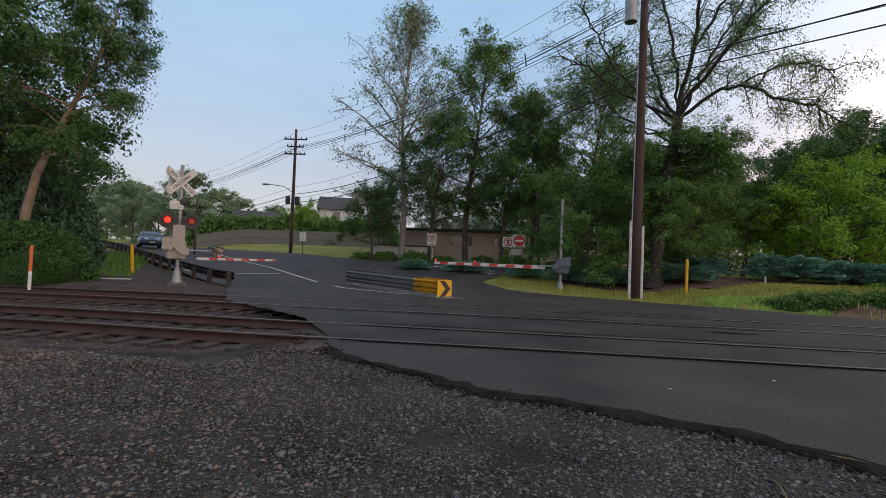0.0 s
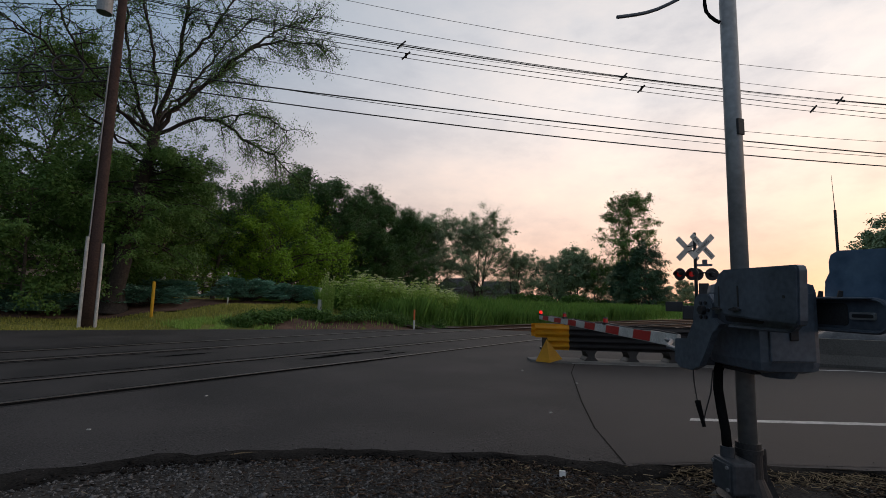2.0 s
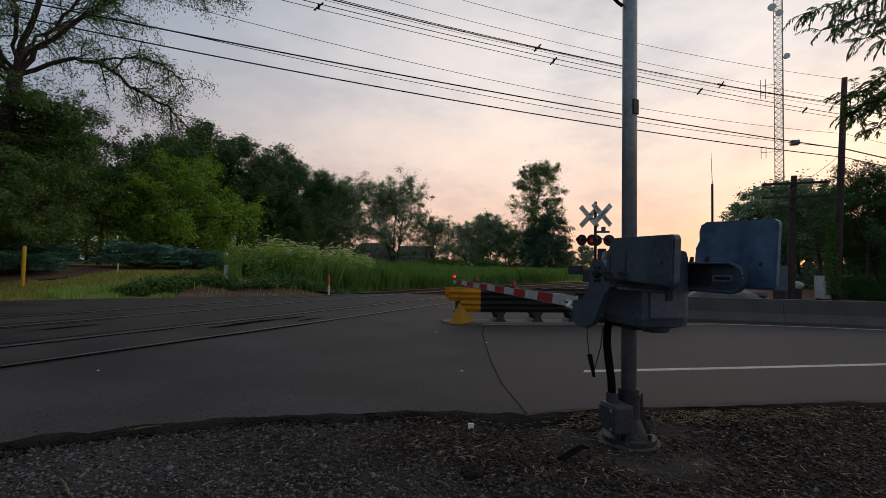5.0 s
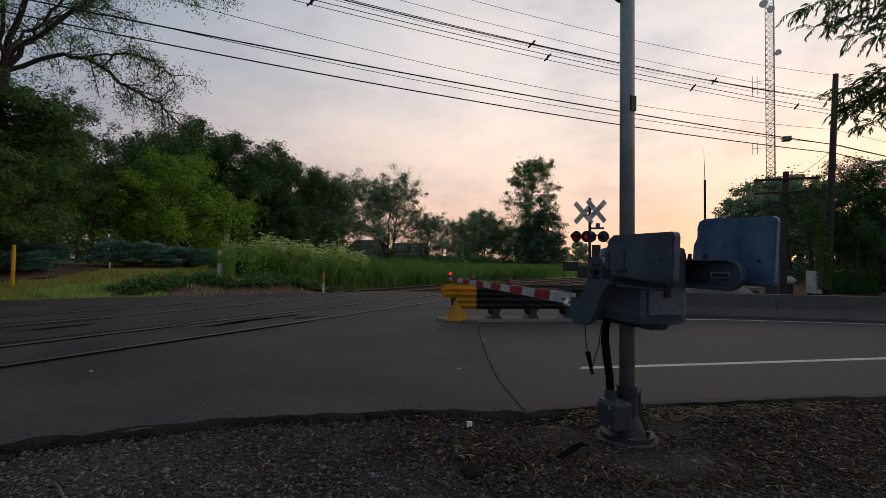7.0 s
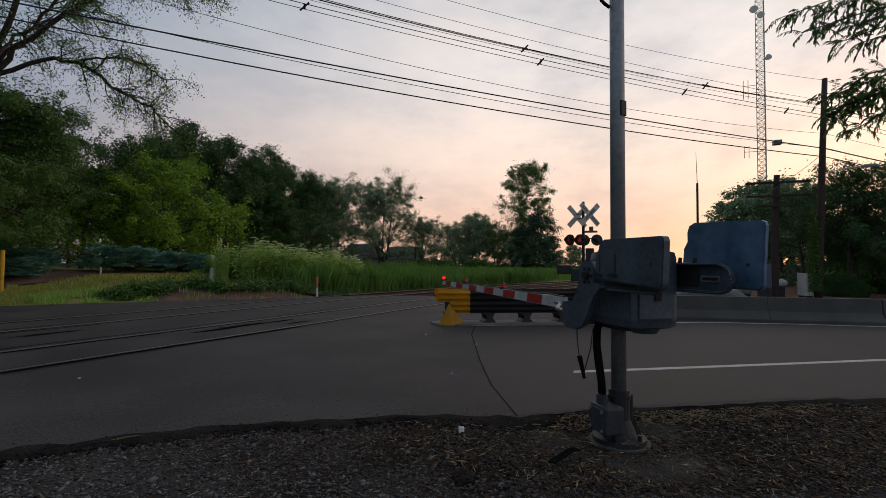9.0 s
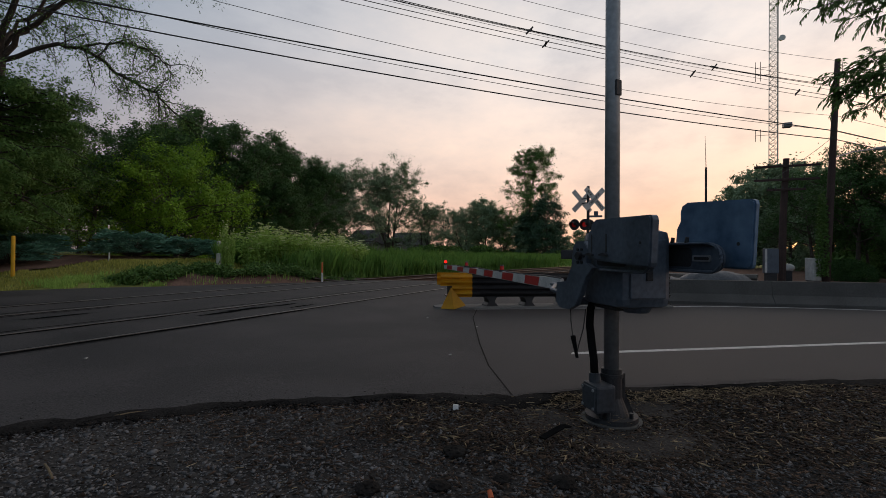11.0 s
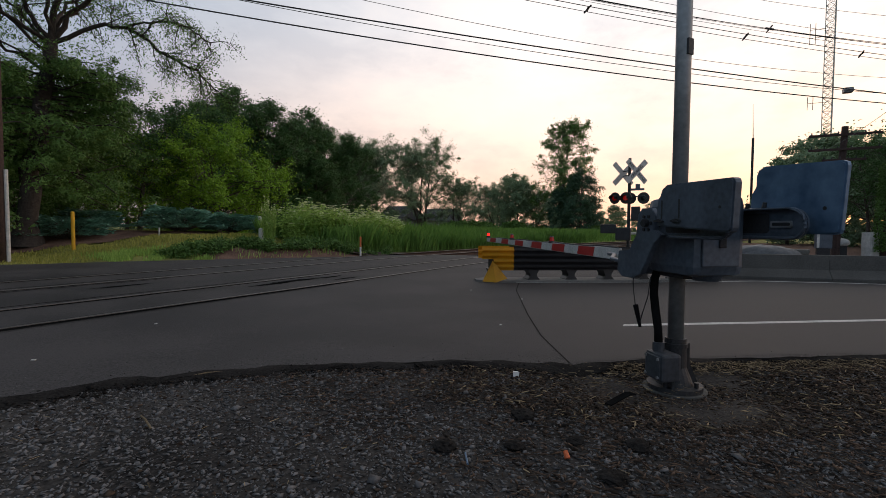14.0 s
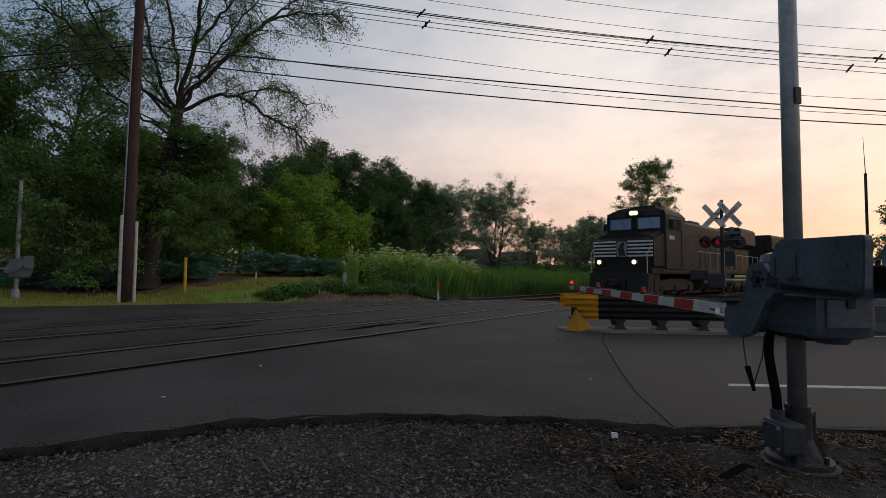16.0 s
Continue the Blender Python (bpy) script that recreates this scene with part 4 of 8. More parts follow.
def beam(bm, a, b, z, side, mat_off=0.0):
    """A corrugated rail from a to b, its waves turned to one side."""
    a, b = Vector((*a, 0)), Vector((*b, 0))
    d = (b - a).normalized()
    n = Vector((-d.y, d.x, 0)) * side
    rows = []
    for p in (a, b):
        rows.append([bm.verts.new(p + n * (x + mat_off) + Vector((0, 0, z + h + gz(p.x, p.y)))) for x, h in WPROF])
    fs = [bm.faces.new((rows[0][i], rows[1][i], rows[1][i + 1], rows[0][i + 1])) for i in range(len(WPROF) - 1)]
    bmesh.ops.solidify(bm, geom=fs, thickness=0.004)
    return bm


def median(name, nose, end, label, yellow=0.9, rail_mat=DARK, gap=1.0, tall=1.0, beak=0.0):
    """A kerbed island with a corrugated double rail on short posts and a yellow nose."""
    t = thing(name, pose(0, 0, 0), label, "guard rail")
    nv, ev = Vector(nose), Vector(end)
    d = (ev - nv).normalized()
    n = Vector((-d.y, d.x))
    L = (ev - nv).length
    bm = B()
    w = 0.38
    pts = [nv - d * 0.3 + n * 0.16, nv - d * 0.3 - n * 0.16, nv - n * w, ev - n * w, ev + n * w, nv + n * w]
    lo = [bm.verts.new((p.x, p.y, gz(p.x, p.y))) for p in pts]
    hi = [bm.verts.new((p.x, p.y, gz(p.x, p.y) + 0.075)) for p in pts]
    bm.faces.new(hi)
    for i in range(6):
        bm.faces.new((lo[i], lo[(i + 1) % 6], hi[(i + 1) % 6], hi[i]))
    bmesh.ops.recalc_face_normals(bm, faces=bm.faces[:])
    part("kerb", bm, KERB, t, "low concrete kerb")
    for s in (1, -1):
        a0, a1, e1 = nv + n * 0.2 * s, nv + d * yellow + n * 0.2 * s, ev + n * 0.2 * s
        for zz in (0.47 * tall, 0.75 * tall):
            part("yellow_rail", beam(B(), a0 + d * beak * (-0.68 if zz > 0.6 else 0.36), a1, zz, s), PAINT_Y, t)
            k = int(max(1, L // 4))
            for i in range(k):
                p, q = a1 + (e1 - a1) * i / k, a1 + (e1 - a1) * (i + 1) / k
                part("rail_panel", beam(B(), p + d * 0.004, q, zz, s), rail_mat, t)
    i = 0
    while 0.15 + i * gap < L:
        p = nv + d * (0.15 + i * gap)
        z = gz(p.x, p.y)
        bm = B()
        box(bm, -0.085, 0.085, -0.19, 0.19, 0.0, 0.80 * tall, 0.006)
        slab(bm, [(-0.17, 0.0), (0.17, 0.0), (0.15, 0.07), (0.085, 0.14), (0.085, 0.2), (0.16, 0.32), (-0.16, 0.32), (-0.085, 0.2), (-0.085, 0.14), (-0.15, 0.07)], 0.40)
        o = part("post", bm, BLACK if rail_mat is DARK else rail_mat, t)
        o.matrix_basis = Matrix.Translation((p.x, p.y, z + 0.03)) @ Matrix.Rotation(math.atan2(d.y, d.x), 4, "Z")
        i += 1
    return t, nv, d, n


t, nv, d, n = median("median_guard_rail", (11.24, 4.22), (14.75, -0.94), "dark corrugated median guard rail with a bent yellow nose", 0.62, beak=0.28)
# the folded yellow plate that leans against the nose
bm = B()
fold = [bm.verts.new((nv.x + d.x * u + n.x * v, nv.y + d.y * u + n.y * v, gz(11.3, 4.1) + z)) for u, v, z in ((0.07, -0.24, 0.56), (-0.20, -0.32, 0.05), (0.10, -0.46, 0.04), (0.42, -0.36, 0.12))]
fs = [bm.faces.new((fold[0], fold[1], fold[2])), bm.faces.new((fold[0], fold[2], fold[3]))]
bmesh.ops.solidify(bm, geom=fs, thickness=0.02)
part("bent_nose_plate", bm, PAINT_Y, t, "folded yellow nose plate")


def chevron_median(nose, end, label, sign=True, scale=1.0):
    t, nv, d, n = median("median_guard_rail", nose, end, label, 1.3, STEEL, 0.9, 0.64)
    z = gz(*nose)
    f = Matrix.Translation((nv.x - d.x * 0.10, nv.y - d.y * 0.10, z)) @ Matrix.Rotation(math.atan2(d.y, d.x) + radians(90), 4, "Z") @ Matrix.Rotation(radians(180), 4, "Z")
    if sign:
        p = part("chevron_board", slab(B(), rounded(-0.31, 0.31, 0.03, 0.62, 0.03), 0.02, f), PAINT_Y, t, "yellow board with black chevron")
        zc = 0.325
        part("chevron", slab(B(), [(-0.26, zc - 0.27), (-0.04, zc - 0.27), (0.22, zc), (-0.04, zc + 0.27), (-0.26, zc + 0.27), (0.0, zc)], 0.028, f @ Matrix.Translation((0.03, 0, 0))), BLACK, p)
    return t


chevron_median((-0.42, 15.75), (-4.6, 20.4), "steel median guard rail with yellow and black chevron end")
chevron_median((-17.0, 33.2), (-19.6, 36.6), "distant yellow and black median guard rail", False)


def jersey(a, b, label):
    a, b = Vector((*a, 0)), Vector((*b, 0))
    L = (b - a).length
    k = int(L // 2.7)
    prof = [(-0.30, 0), (0.30, 0), (0.30, 0.08), (0.13, 0.30), (0.085, 0.69), (-0.085, 0.69), (-0.13, 0.30), (-0.30, 0.08)]
    t = thing("concrete_barrier", pose(0, 0, 0), label, "barrier")
    for i in range(k):
        p, q = a + (b - a) * i / k, a + (b - a) * (i + 1) / k - (b - a).normalized() * 0.012
        d = (q - p).normalized()
        n = Vector((-d.y, d.x, 0))
        bm = B()
        r = [[bm.verts.new(c + n * x + Vector((0, 0, gz(c.x, c.y) + 0.03 + z))) for x, z in prof] for c in (p, q)]
        m = len(prof)
        for j in range(m):
            bm.faces.new((r[0][j], r[0][(j + 1) % m], r[1][(j + 1) % m], r[1][j]))
        bm.faces.new(r[0][::-1])
        bm.faces.new(r[1])
        bmesh.ops.recalc_face_normals(bm, faces=bm.faces[:])
        part("panel", bm, CONCRETE, t)


jersey((15.62, -1.0), (16.66, -6.5), "long weathered concrete median barrier")
jersey((16.66, -6.52), (23.0, -45.0), "long weathered concrete median barrier")


def roadside_rail():
    t = thing("roadside_guard_rail", pose(0, 0, 0), "rusty dark roadside guard rail on timber posts", "guard rail")
    pts = [(-8.0, 16.7), (-9.4, 18.0), (-14.2, 23.1), (-19.6, 28.7), (-26.2, 35.6), (-32.6, 42.2)]
    for a, b in zip(pts, pts[1:]):
        part("rail_panel", beam(B(), Vector(a), Vector(b), 0.40, -1), RAIL if a[0] > -9 else DARK, t)
    for (ax, ay), (bx, by) in zip(pts, pts[1:]):
        k = max(1, int(math.dist((ax, ay), (bx, by)) / 1.9))
        for i in range(k):
            x, y = ax + (bx - ax) * i / k, ay + (by - ay) * i / k
            o = part("post", box(B(), -0.08, 0.08, -0.08, 0.08, 0, 0.58, 0.01), TIE, t)
            o.matrix_basis = pose(x - 0.12, y - 0.1, gz(x, y) - 0.03, 0, 0, 30)


roadside_rail()


# ---- poles, wires, tower ----
def bollard(x, y, h, r, mats, label, category="marker post", tilt=0.0, sink=0.05):
    t = thing("marker_post", pose(x, y, gz(x, y) - sink, tilt, 0, 0), label, category)
    z = 0
    for hh, m in mats:
        part("sleeve", rod(B(), (0, 0, z), (0, 0, z + hh), r, r, 12), m, t)
        z += hh
    part("cap", rod(B(), (0, 0, z), (0, 0, z + 0.03), r, r * 0.4, 12), mats[-1][1], t)


bollard(9.75, 20.1, 1.5, 0.06, ((1.42, PAINT_Y),), "bright yellow pipeline marker post on the lawn")
bollard(-14.9, 21.2, 1.4, 0.07, ((1.35, PAINT_Y),), "leaning yellow marker post beside the bushes", tilt=6)
bollard(16.75, 12.15, 1.0, 0.04, ((0.45, WHITE), (0.42, ORANGE)), "white marker post with orange top beside the rail")
bollard(-12.7, 13.7, 1.2, 0.045, ((0.55, WHITE), (0.75, ORANGE)), "white marker post with orange top beside the track")
bollard(12.75, 19.7, 0.4, 0.03, ((0.34, SIGNWHITE),), "small white stake at the bed edge")
bollard(17.8, 19.3, 1.0, 0.09, ((0.95, SIGNWHITE),), "pale utility marker post")


def utility_pole(x, y, h, r, label, lean=(0, 0), guard=True, sink=0.3):
    t = thing("utility_pole", pose(x, y, gz(x, y) - sink), label, "utility pole")
    part("shaft", pipe(B(), [(lean[0] * k, lean[1] * k, (h + sink) * k) for k in (0, 0.25, 0.5, 0.75, 1)], [r, r * 0.93, r * 0.85, r * 0.76, r * 0.66], 16), WOODPOLE, t, "brown timber pole", True)
    return t


pa = utility_pole(7.2, 19.05, 14.4, 0.2, "tall brown utility pole with conduits and a transformer", (0.12, 0.05))
for dx, dy, h in ((-0.24, -0.05, 3.4), (0.2, -0.14, 3.2)):
    part("cable_guard", rod(B(), (dx, dy, 0.2), (dx, dy, h), 0.055, 0.055, 10), SIGNWHITE, pa, "pale plastic cable guard")
part("riser", rod(B(), (-0.2, -0.05, 3.4), (-0.12, -0.02, 9.6), 0.025, 0.025, 8), STEEL, pa)
tr = part("transformer", rod(B(), (-0.50, -0.15, 11.45), (-0.50, -0.15, 12.45), 0.24, 0.24, 18), STEEL, pa, "grey pole transformer")
part("transformer_lid", rod(B(), (-0.50, -0.15, 12.45), (-0.50, -0.15, 12.55), 0.25, 0.12, 18), STEEL, tr)
part("bushing", rod(B(), (-0.56, -0.15, 12.5), (-0.58, -0.15, 12.8), 0.05, 0.03, 8), DARK, tr)
part("crossarm", box(B(), -0.06, 0.06, -0.6, 0.6, 13.9, 14.0, 0.01), WOODPOLE, pa)
part("bracket", rod(B(), (0, 0, 12.8), (-0.35, -0.35, 12.9), 0.03, 0.03, 8), DARK, pa)
ring = [(0.1 - 0.35 * math.cos(a) - 1.4, 0.3 * math.cos(a), 9.1 + 0.42 * math.sin(a)) for a in (radians(20 * k) for k in range(19))]
part("cable_coil", pipe(B(), ring, 0.035, 8), WIRE, pa, "coil of spare black cable")
ring = [(-1.9 - 0.30 * math.cos(a), 1.2 + 0.30 * math.cos(a), 8.75 + 0.50 * math.sin(a)) for a in (radians(20 * k) for k in range(19))]
part("cable_coil", pipe(B(), ring, 0.03, 8), WIRE, pa, "coil of spare black cable")
pb = utility_pole(30.85, -9.55, 11.8, 0.19, "ivy-clad utility pole behind the barrier", (0.0, -0.5))
part("lamp_arm", pipe(B(), [(0, -0.3, 6.9), (0.2, -1.2, 7.2), (0.3, -2.2, 7.3)], 0.035, 8), STEEL, pb)
part("lamp_head", box(B(), 0.15, 0.42, -2.75, -2.15, 7.22, 7.38, 0.05), STEEL, pb)
part("junction_case", box(B(), -0.2, 0.2, 1.5, 1.9, 8.7, 8.95, 0.05), STEEL, pb)
pc = utility_pole(-15.6, 43.4, 11.7, 0.17, "distant utility pole with crossarms and a street lamp", (0.0, 0.0))
for zz, ln in ((11.0, 1.1), (9.6, 1.0), (10.3, 0.8)):
    part("crossarm", box(B(), -ln, ln, -0.06, 0.06, zz, zz + 0.12, 0.01), WOODPOLE, pc)
    for s in (-1, -0.5, 0.5, 1):
        part("insulator", rod(B(), (ln * 0.92 * s, 0, zz + 0.12), (ln * 0.92 * s, 0, zz + 0.32), 0.05, 0.03, 8), DARK, pc)
part("lamp_arm", pipe(B(), [(0, 0, 6.0), (-0.8, -0.3, 6.5), (-2.0, -0.8, 6.6)], 0.04, 8), STEEL, pc)
part("lamp_head", box(B(), -2.6, -2.0, -0.95, -0.65, 6.5, 6.65, 0.05), STEEL, pc)
part("transformer", rod(B(), (0.45, -0.1, 4.8), (0.45, -0.1, 5.6), 0.22, 0.22, 12), DARK, pc)
part("transformer", rod(B(), (-0.45, -0.1, 4.9), (-0.45, -0.1, 5.6), 0.22, 0.22, 12), DARK, pc)
part("sign", box(B(), 1.3, 1.9, -1.5, -1.45, 1.4, 2.2, 0.01), SIGNWHITE, pc)
part("sign_post", rod(B(), (1.6, -1.42, 0), (1.6, -1.42, 2.1), 0.03, 0.03, 8), DARK, pc)
pd = utility_pole(-62, 91, 10.0, 0.17, "far utility pole above the road", (0, 0))
part("crossarm", box(B(), -1.2, 1.2, -0.06, 0.06, 9.2, 9.35), WOODPOLE, pd)
utility_pole(-19.9, 34.9, 4.2, 0.09, "short grey street pole", (0, 0))
tp = thing("telegraph_pole", pose(31.4, -7.75, gz(31.4, -7.75) - 0.2), "old dark telegraph pole with three crossarms", "utility pole")
part("shaft", pipe(B(), [(0, 0, 0), (0.02, -0.05, 3.5), (0.0, -0.2, 7.0)], [0.2, 0.18, 0.15], 12), WOODPOLE, tp)
for zz, ln in ((6.5, 1.5), (5.75, 1.5), (5.2, 0.9)):
    part("crossarm", box(B(), -0.25, -0.14, -ln - 0.15, ln - 0.15, zz, zz + 0.12, 0.01), WOODPOLE, tp)
    for k in range(6):
        yy = -ln * 0.92 - 0.15 + k * ln * 1.84 / 5
        part("insulator", rod(B(), (-0.2, yy, zz + 0.12), (-0.2, yy, zz + 0.24), 0.035, 0.02, 6), DARK, tp)


def wire(name, a, b, sag, r, label, n=24):
    a, b = Vector(a), Vector(b)
    bm = pipe(B(), [a + (b - a) * (i / n) - Vector((0, 0, 4 * sag * (i / n) * (1 - i / n))) for i in range(n + 1)], r, 5)
    return tagged(part(name, bm, WIRE), label, "cable", "overhead wires")


def at(a, b, sag, k):
    a, b = Vector(a), Vector(b)
    return a + (b - a) * k - Vector((0, 0, 4 * sag * k * (1 - k)))


A, Bp, C, Dp = (7.28, 19.08), (30.85, -10.0), (-15.6, 43.4), (-62, 91)
# heights at the poles: distance pole, near pole, pole behind the barrier; sag either side; thickness
RUNS = [(0.0, 13.2, 14.42, 11.79, 0.9, 1.05, 0.009), (0.0, 12.4, 13.32, 10.67, 1.0, 0.71, 0.009), (0.25, 11.9, 12.68, 10.58, 1.05, 0.66, 0.015), (-0.2, 11.75, 12.48, 10.29, 1.0, 0.63, 0.015), (0.05, 11.55, 12.16, 9.9, 0.8, 0.46, 0.015), (0.25, 11.45, 12.12, 9.79, 0.75, 0.5, 0.012), (0.1, 11.8, 12.58, 10.45, 1.0, 0.66, 0.008), (-0.1, 11.65, 12.35, 10.15, 0.95, 0.58, 0.008),
        (0.0, 8.0, 11.2, 8.87, 1.2, 0.96, 0.010), (0.0, 7.3, 9.75, 8.06, 1.0, 0.28, 0.026), (0.0, 6.9, 9.95, 8.09, 1.0, 0.62, 0.012), (0.0, 6.5, 9.25, 7.61, 1.0, 0.43, 0.024)]
for k, (o, zc, za, zb, s1, s2, r) in enumerate(RUNS):
    a, b, c, e = (A[0] + o * 0.8, A[1] + o * 0.6, za), (Bp[0] + o * 0.8, Bp[1] + o * 0.6, zb), (C[0] + o, C[1] + o, zc), (Dp[0] + o, Dp[1] + o, zc + 2.2)
    wire("overhead_wire", a, b, s2, r, "black overhead cable over the crossing")
    wire("overhead_wire", b, (60 + o, -46, zb), 1.0, r, "black overhead cable beyond the pole")
    wire("overhead_wire", c, a, s1, r * 1.1, "black overhead cable beside the road")
    wire("overhead_wire", e, c, 1.6, r * 1.3, "black overhead cable over the far road")
for k, pair in ((0.278, (2, 3)), (0.283, (4, 5)), (0.522, (2, 3)), (0.544, (4, 5)), (0.752, (4, 5)), (0.783, (2, 3)), (0.931, (4, 5))):
    for i0, i1 in (pair,):
        p, q = (at((A[0] + RUNS[i][0] * 0.8, A[1] + RUNS[i][0] * 0.6, RUNS[i][2]), (Bp[0] + RUNS[i][0] * 0.8, Bp[1] + RUNS[i][0] * 0.6, RUNS[i][3]), RUNS[i][5], k) for i in (i0, i1))
        sp = thing("wire_spacer", Matrix.Identity(4), "dark insulating spacer on the overhead cables", "spacer", "wire spacers")
        part("spacer_bar", rod(B(), (p + q) / 2 + (p - q) * 0.45, (p + q) / 2 - (p - q) * 0.45, 0.045, 0.045, 6), DARK, sp)
        part("spacer_arm", rod(B(), (p + q) / 2 + Vector((0.10, -0.12, 0.17)), (p + q) / 2 - Vector((0.10, -0.12, 0.17)), 0.035, 0.035, 6), DARK, sp)
for k in (0.18, 0.21, 0.63, 0.72):
    p = at((A[0] - 0.1, A[1], 12.75), (C[0], C[1], 11.7), 0.9, k)
    q = at((A[0], A[1], 12.35), (C[0], C[1], 11.2), 0.9, k)
    sp = thing("wire_spacer", Matrix.Identity(4), "dark insulating spacer on the overhead cables", "spacer", "wire spacers")
    part("spacer_bar", rod(B(), p + Vector((0, 0, 0.1)), q - Vector((0, 0, 0.1)), 0.035, 0.035, 6), DARK, sp)
wire("guy_wire", (30.85, -10.1, 10.6), (37, -19, 16.0), 0.2, 0.02, "dark cable rising from the ivy-clad pole")
wire("guy_wire", (30.85, -10.0, 7.9), (27.5, -6.4, 5.2), 0.1, 0.012, "thin stay wire at the pole")


def lattice_tower():
    t = thing("radio_tower", pose(146, -34.2, gz(146, -34)), "tall pale lattice radio tower with dishes", "tower")
    w0, H = 1.25, 80.0
    legs = [(w0 * math.cos(radians(a)), w0 * math.sin(radians(a))) for a in (80, 200, 320)]
    for x, y in legs:
        part("leg", rod(B(), (x, y, 0), (x, y, H), 0.11, 0.09, 6), SIGNWHITE, t)
    bm = B()
    z, k = 18.0, 0
    while z < H:
        for i in range(3):
            (ax, ay), (bx, by) = legs[i], legs[(i + 1) % 3]
            rod(bm, (ax, ay, z), (bx, by, z + 1.6), 0.045, 0.045, 4, False)
            rod(bm, (bx, by, z), (ax, ay, z + 1.6), 0.045, 0.045, 4, False)
            rod(bm, (ax, ay, z), (bx, by, z), 0.04, 0.04, 4, False)
        z += 1.6
        k += 1
    part("bracing", bm, SIGNWHITE, t)
    for yy, zz, r in ((1.8, 71, 1.0), (0.4, 69.2, 0.9), (-1.0, 57.5, 0.75)):
        part("dish", rod(B(), (-1.1, yy, zz), (-2.0, yy * 1.15, zz), r * 0.7, r, 18), WHITE, t)
    for zz in (51.0, 49.0, 33.0):
        part("antenna_arm", rod(B(), (0, 0, zz), (0, 4.4, zz), 0.06, 0.06, 6), DARK, t)
        for yy in (3.2, 4.3):
            part("dipole", rod(B(), (0, yy, zz - 1.6), (0, yy, zz + 1.6), 0.07, 0.07, 6), DARK, t)


lattice_tower()
am = thing("whip_antenna", pose(59.8, -7.6, gz(59.8, -7.6)), "slender dark whip antenna on a mast", "antenna")
part("mast", rod(B(), (0, 0, 0), (0, 0, 11.2), 0.12, 0.12, 10), DARK, am)
part("whip", rod(B(), (0, 0, 11.2), (0.02, 0.1, 14.8), 0.04, 0.015, 6), DARK, am)


# ---- plants ----
class Wood:
    """Gathers tapered branches and leaves of one plant as arrays."""

    def __init__(self, seed):
        self.rng = np.random.default_rng(seed)
        self.v, self.f, self.n = [], [], 0
        self.spots = []

    def tube(self, pts, r0, r1, sides=6):
        pts = np.asarray(pts, float)
        k = len(pts)
        d = np.gradient(pts, axis=0)
        d /= np.linalg.norm(d, axis=1)[:, None] + 1e-9
        ref = np.tile([0.3, 0.2, 0.93], (k, 1))
        u = np.cross(d, ref)
        u /= np.linalg.norm(u, axis=1)[:, None] + 1e-6
        v = np.cross(d, u)
        rad = np.linspace(r0, r1, k)[:, None, None]
        a = np.linspace(0, 2 * np.pi, sides, endpoint=False)
        ring = pts[:, None] + rad * (u[:, None] * np.cos(a)[None, :, None] + v[:, None] * np.sin(a)[None, :, None])
        self.v.append(ring.reshape(-1, 3))
        i, j = np.meshgrid(np.arange(k - 1), np.arange(sides), indexing="ij")
        j2 = (j + 1) % sides
        q = np.stack([i * sides + j, i * sides + j2, (i + 1) * sides + j2, (i + 1) * sides + j], -1).reshape(-1, 4)
        self.f.append(q + self.n)
        self.n += k * sides

    def way(self, a, d, length, bend=0.15, droop=0.0, k=6):
        """A wandering line from a along d."""
        d = np.array(d, float) / np.linalg.norm(d)
        p, out = np.array(a, float), [np.array(a, float)]
        for i in range(k - 1):
            d = d + self.rng.normal(0, bend, 3) + np.array([0, 0, -droop * (i + 1) / k])
            d /= np.linalg.norm(d)
            p = p + d * length / (k - 1)
            out.append(p.copy())
        return np.array(out)

    def leaves(self, count, size, spread, slim=0.55, hang=0.0):
        """Leaf sprays in clumps about the twigs, turned outward and to the sky."""
        s = np.array(self.spots)
        r = self.rng
        pick = r.integers(0, len(s), count)
        off = r.normal(0, spread, (count, 3)) * np.array([1, 1, 0.7])
        p = s[pick] + off
        if hang:
            p[:, 2] -= np.abs(r.normal(0, hang, count))
        mid = np.array([s[:, 0].mean(), s[:, 1].mean(), np.quantile(s[:, 2], 0.35)])
        out = p - mid
        out /= np.linalg.norm(out, axis=1)[:, None] + 1e-9
        nrm = out * 0.7 + off / spread * 0.35 + r.normal(0, 0.55, (count, 3)) + np.array([0, 0, 0.55])
        nrm /= np.linalg.norm(nrm, axis=1)[:, None]
        a = np.cross(nrm, r.normal(0, 1, (count, 3)))
        a[:, 2] -= hang
        a /= np.linalg.norm(a, axis=1)[:, None] + 1e-9
        b = np.cross(nrm, a)
        b /= np.linalg.norm(b, axis=1)[:, None] + 1e-9
        ln = (size * r.uniform(0.55, 1.3, count))[:, None]
        v = np.stack([p, p + a * ln * 0.5 + b * ln * slim * 0.5, p + a * ln, p + a * ln * 0.5 - b * ln * slim * 0.5], 1).reshape(-1, 3)
        return v, np.arange(count * 4).reshape(-1, 4)


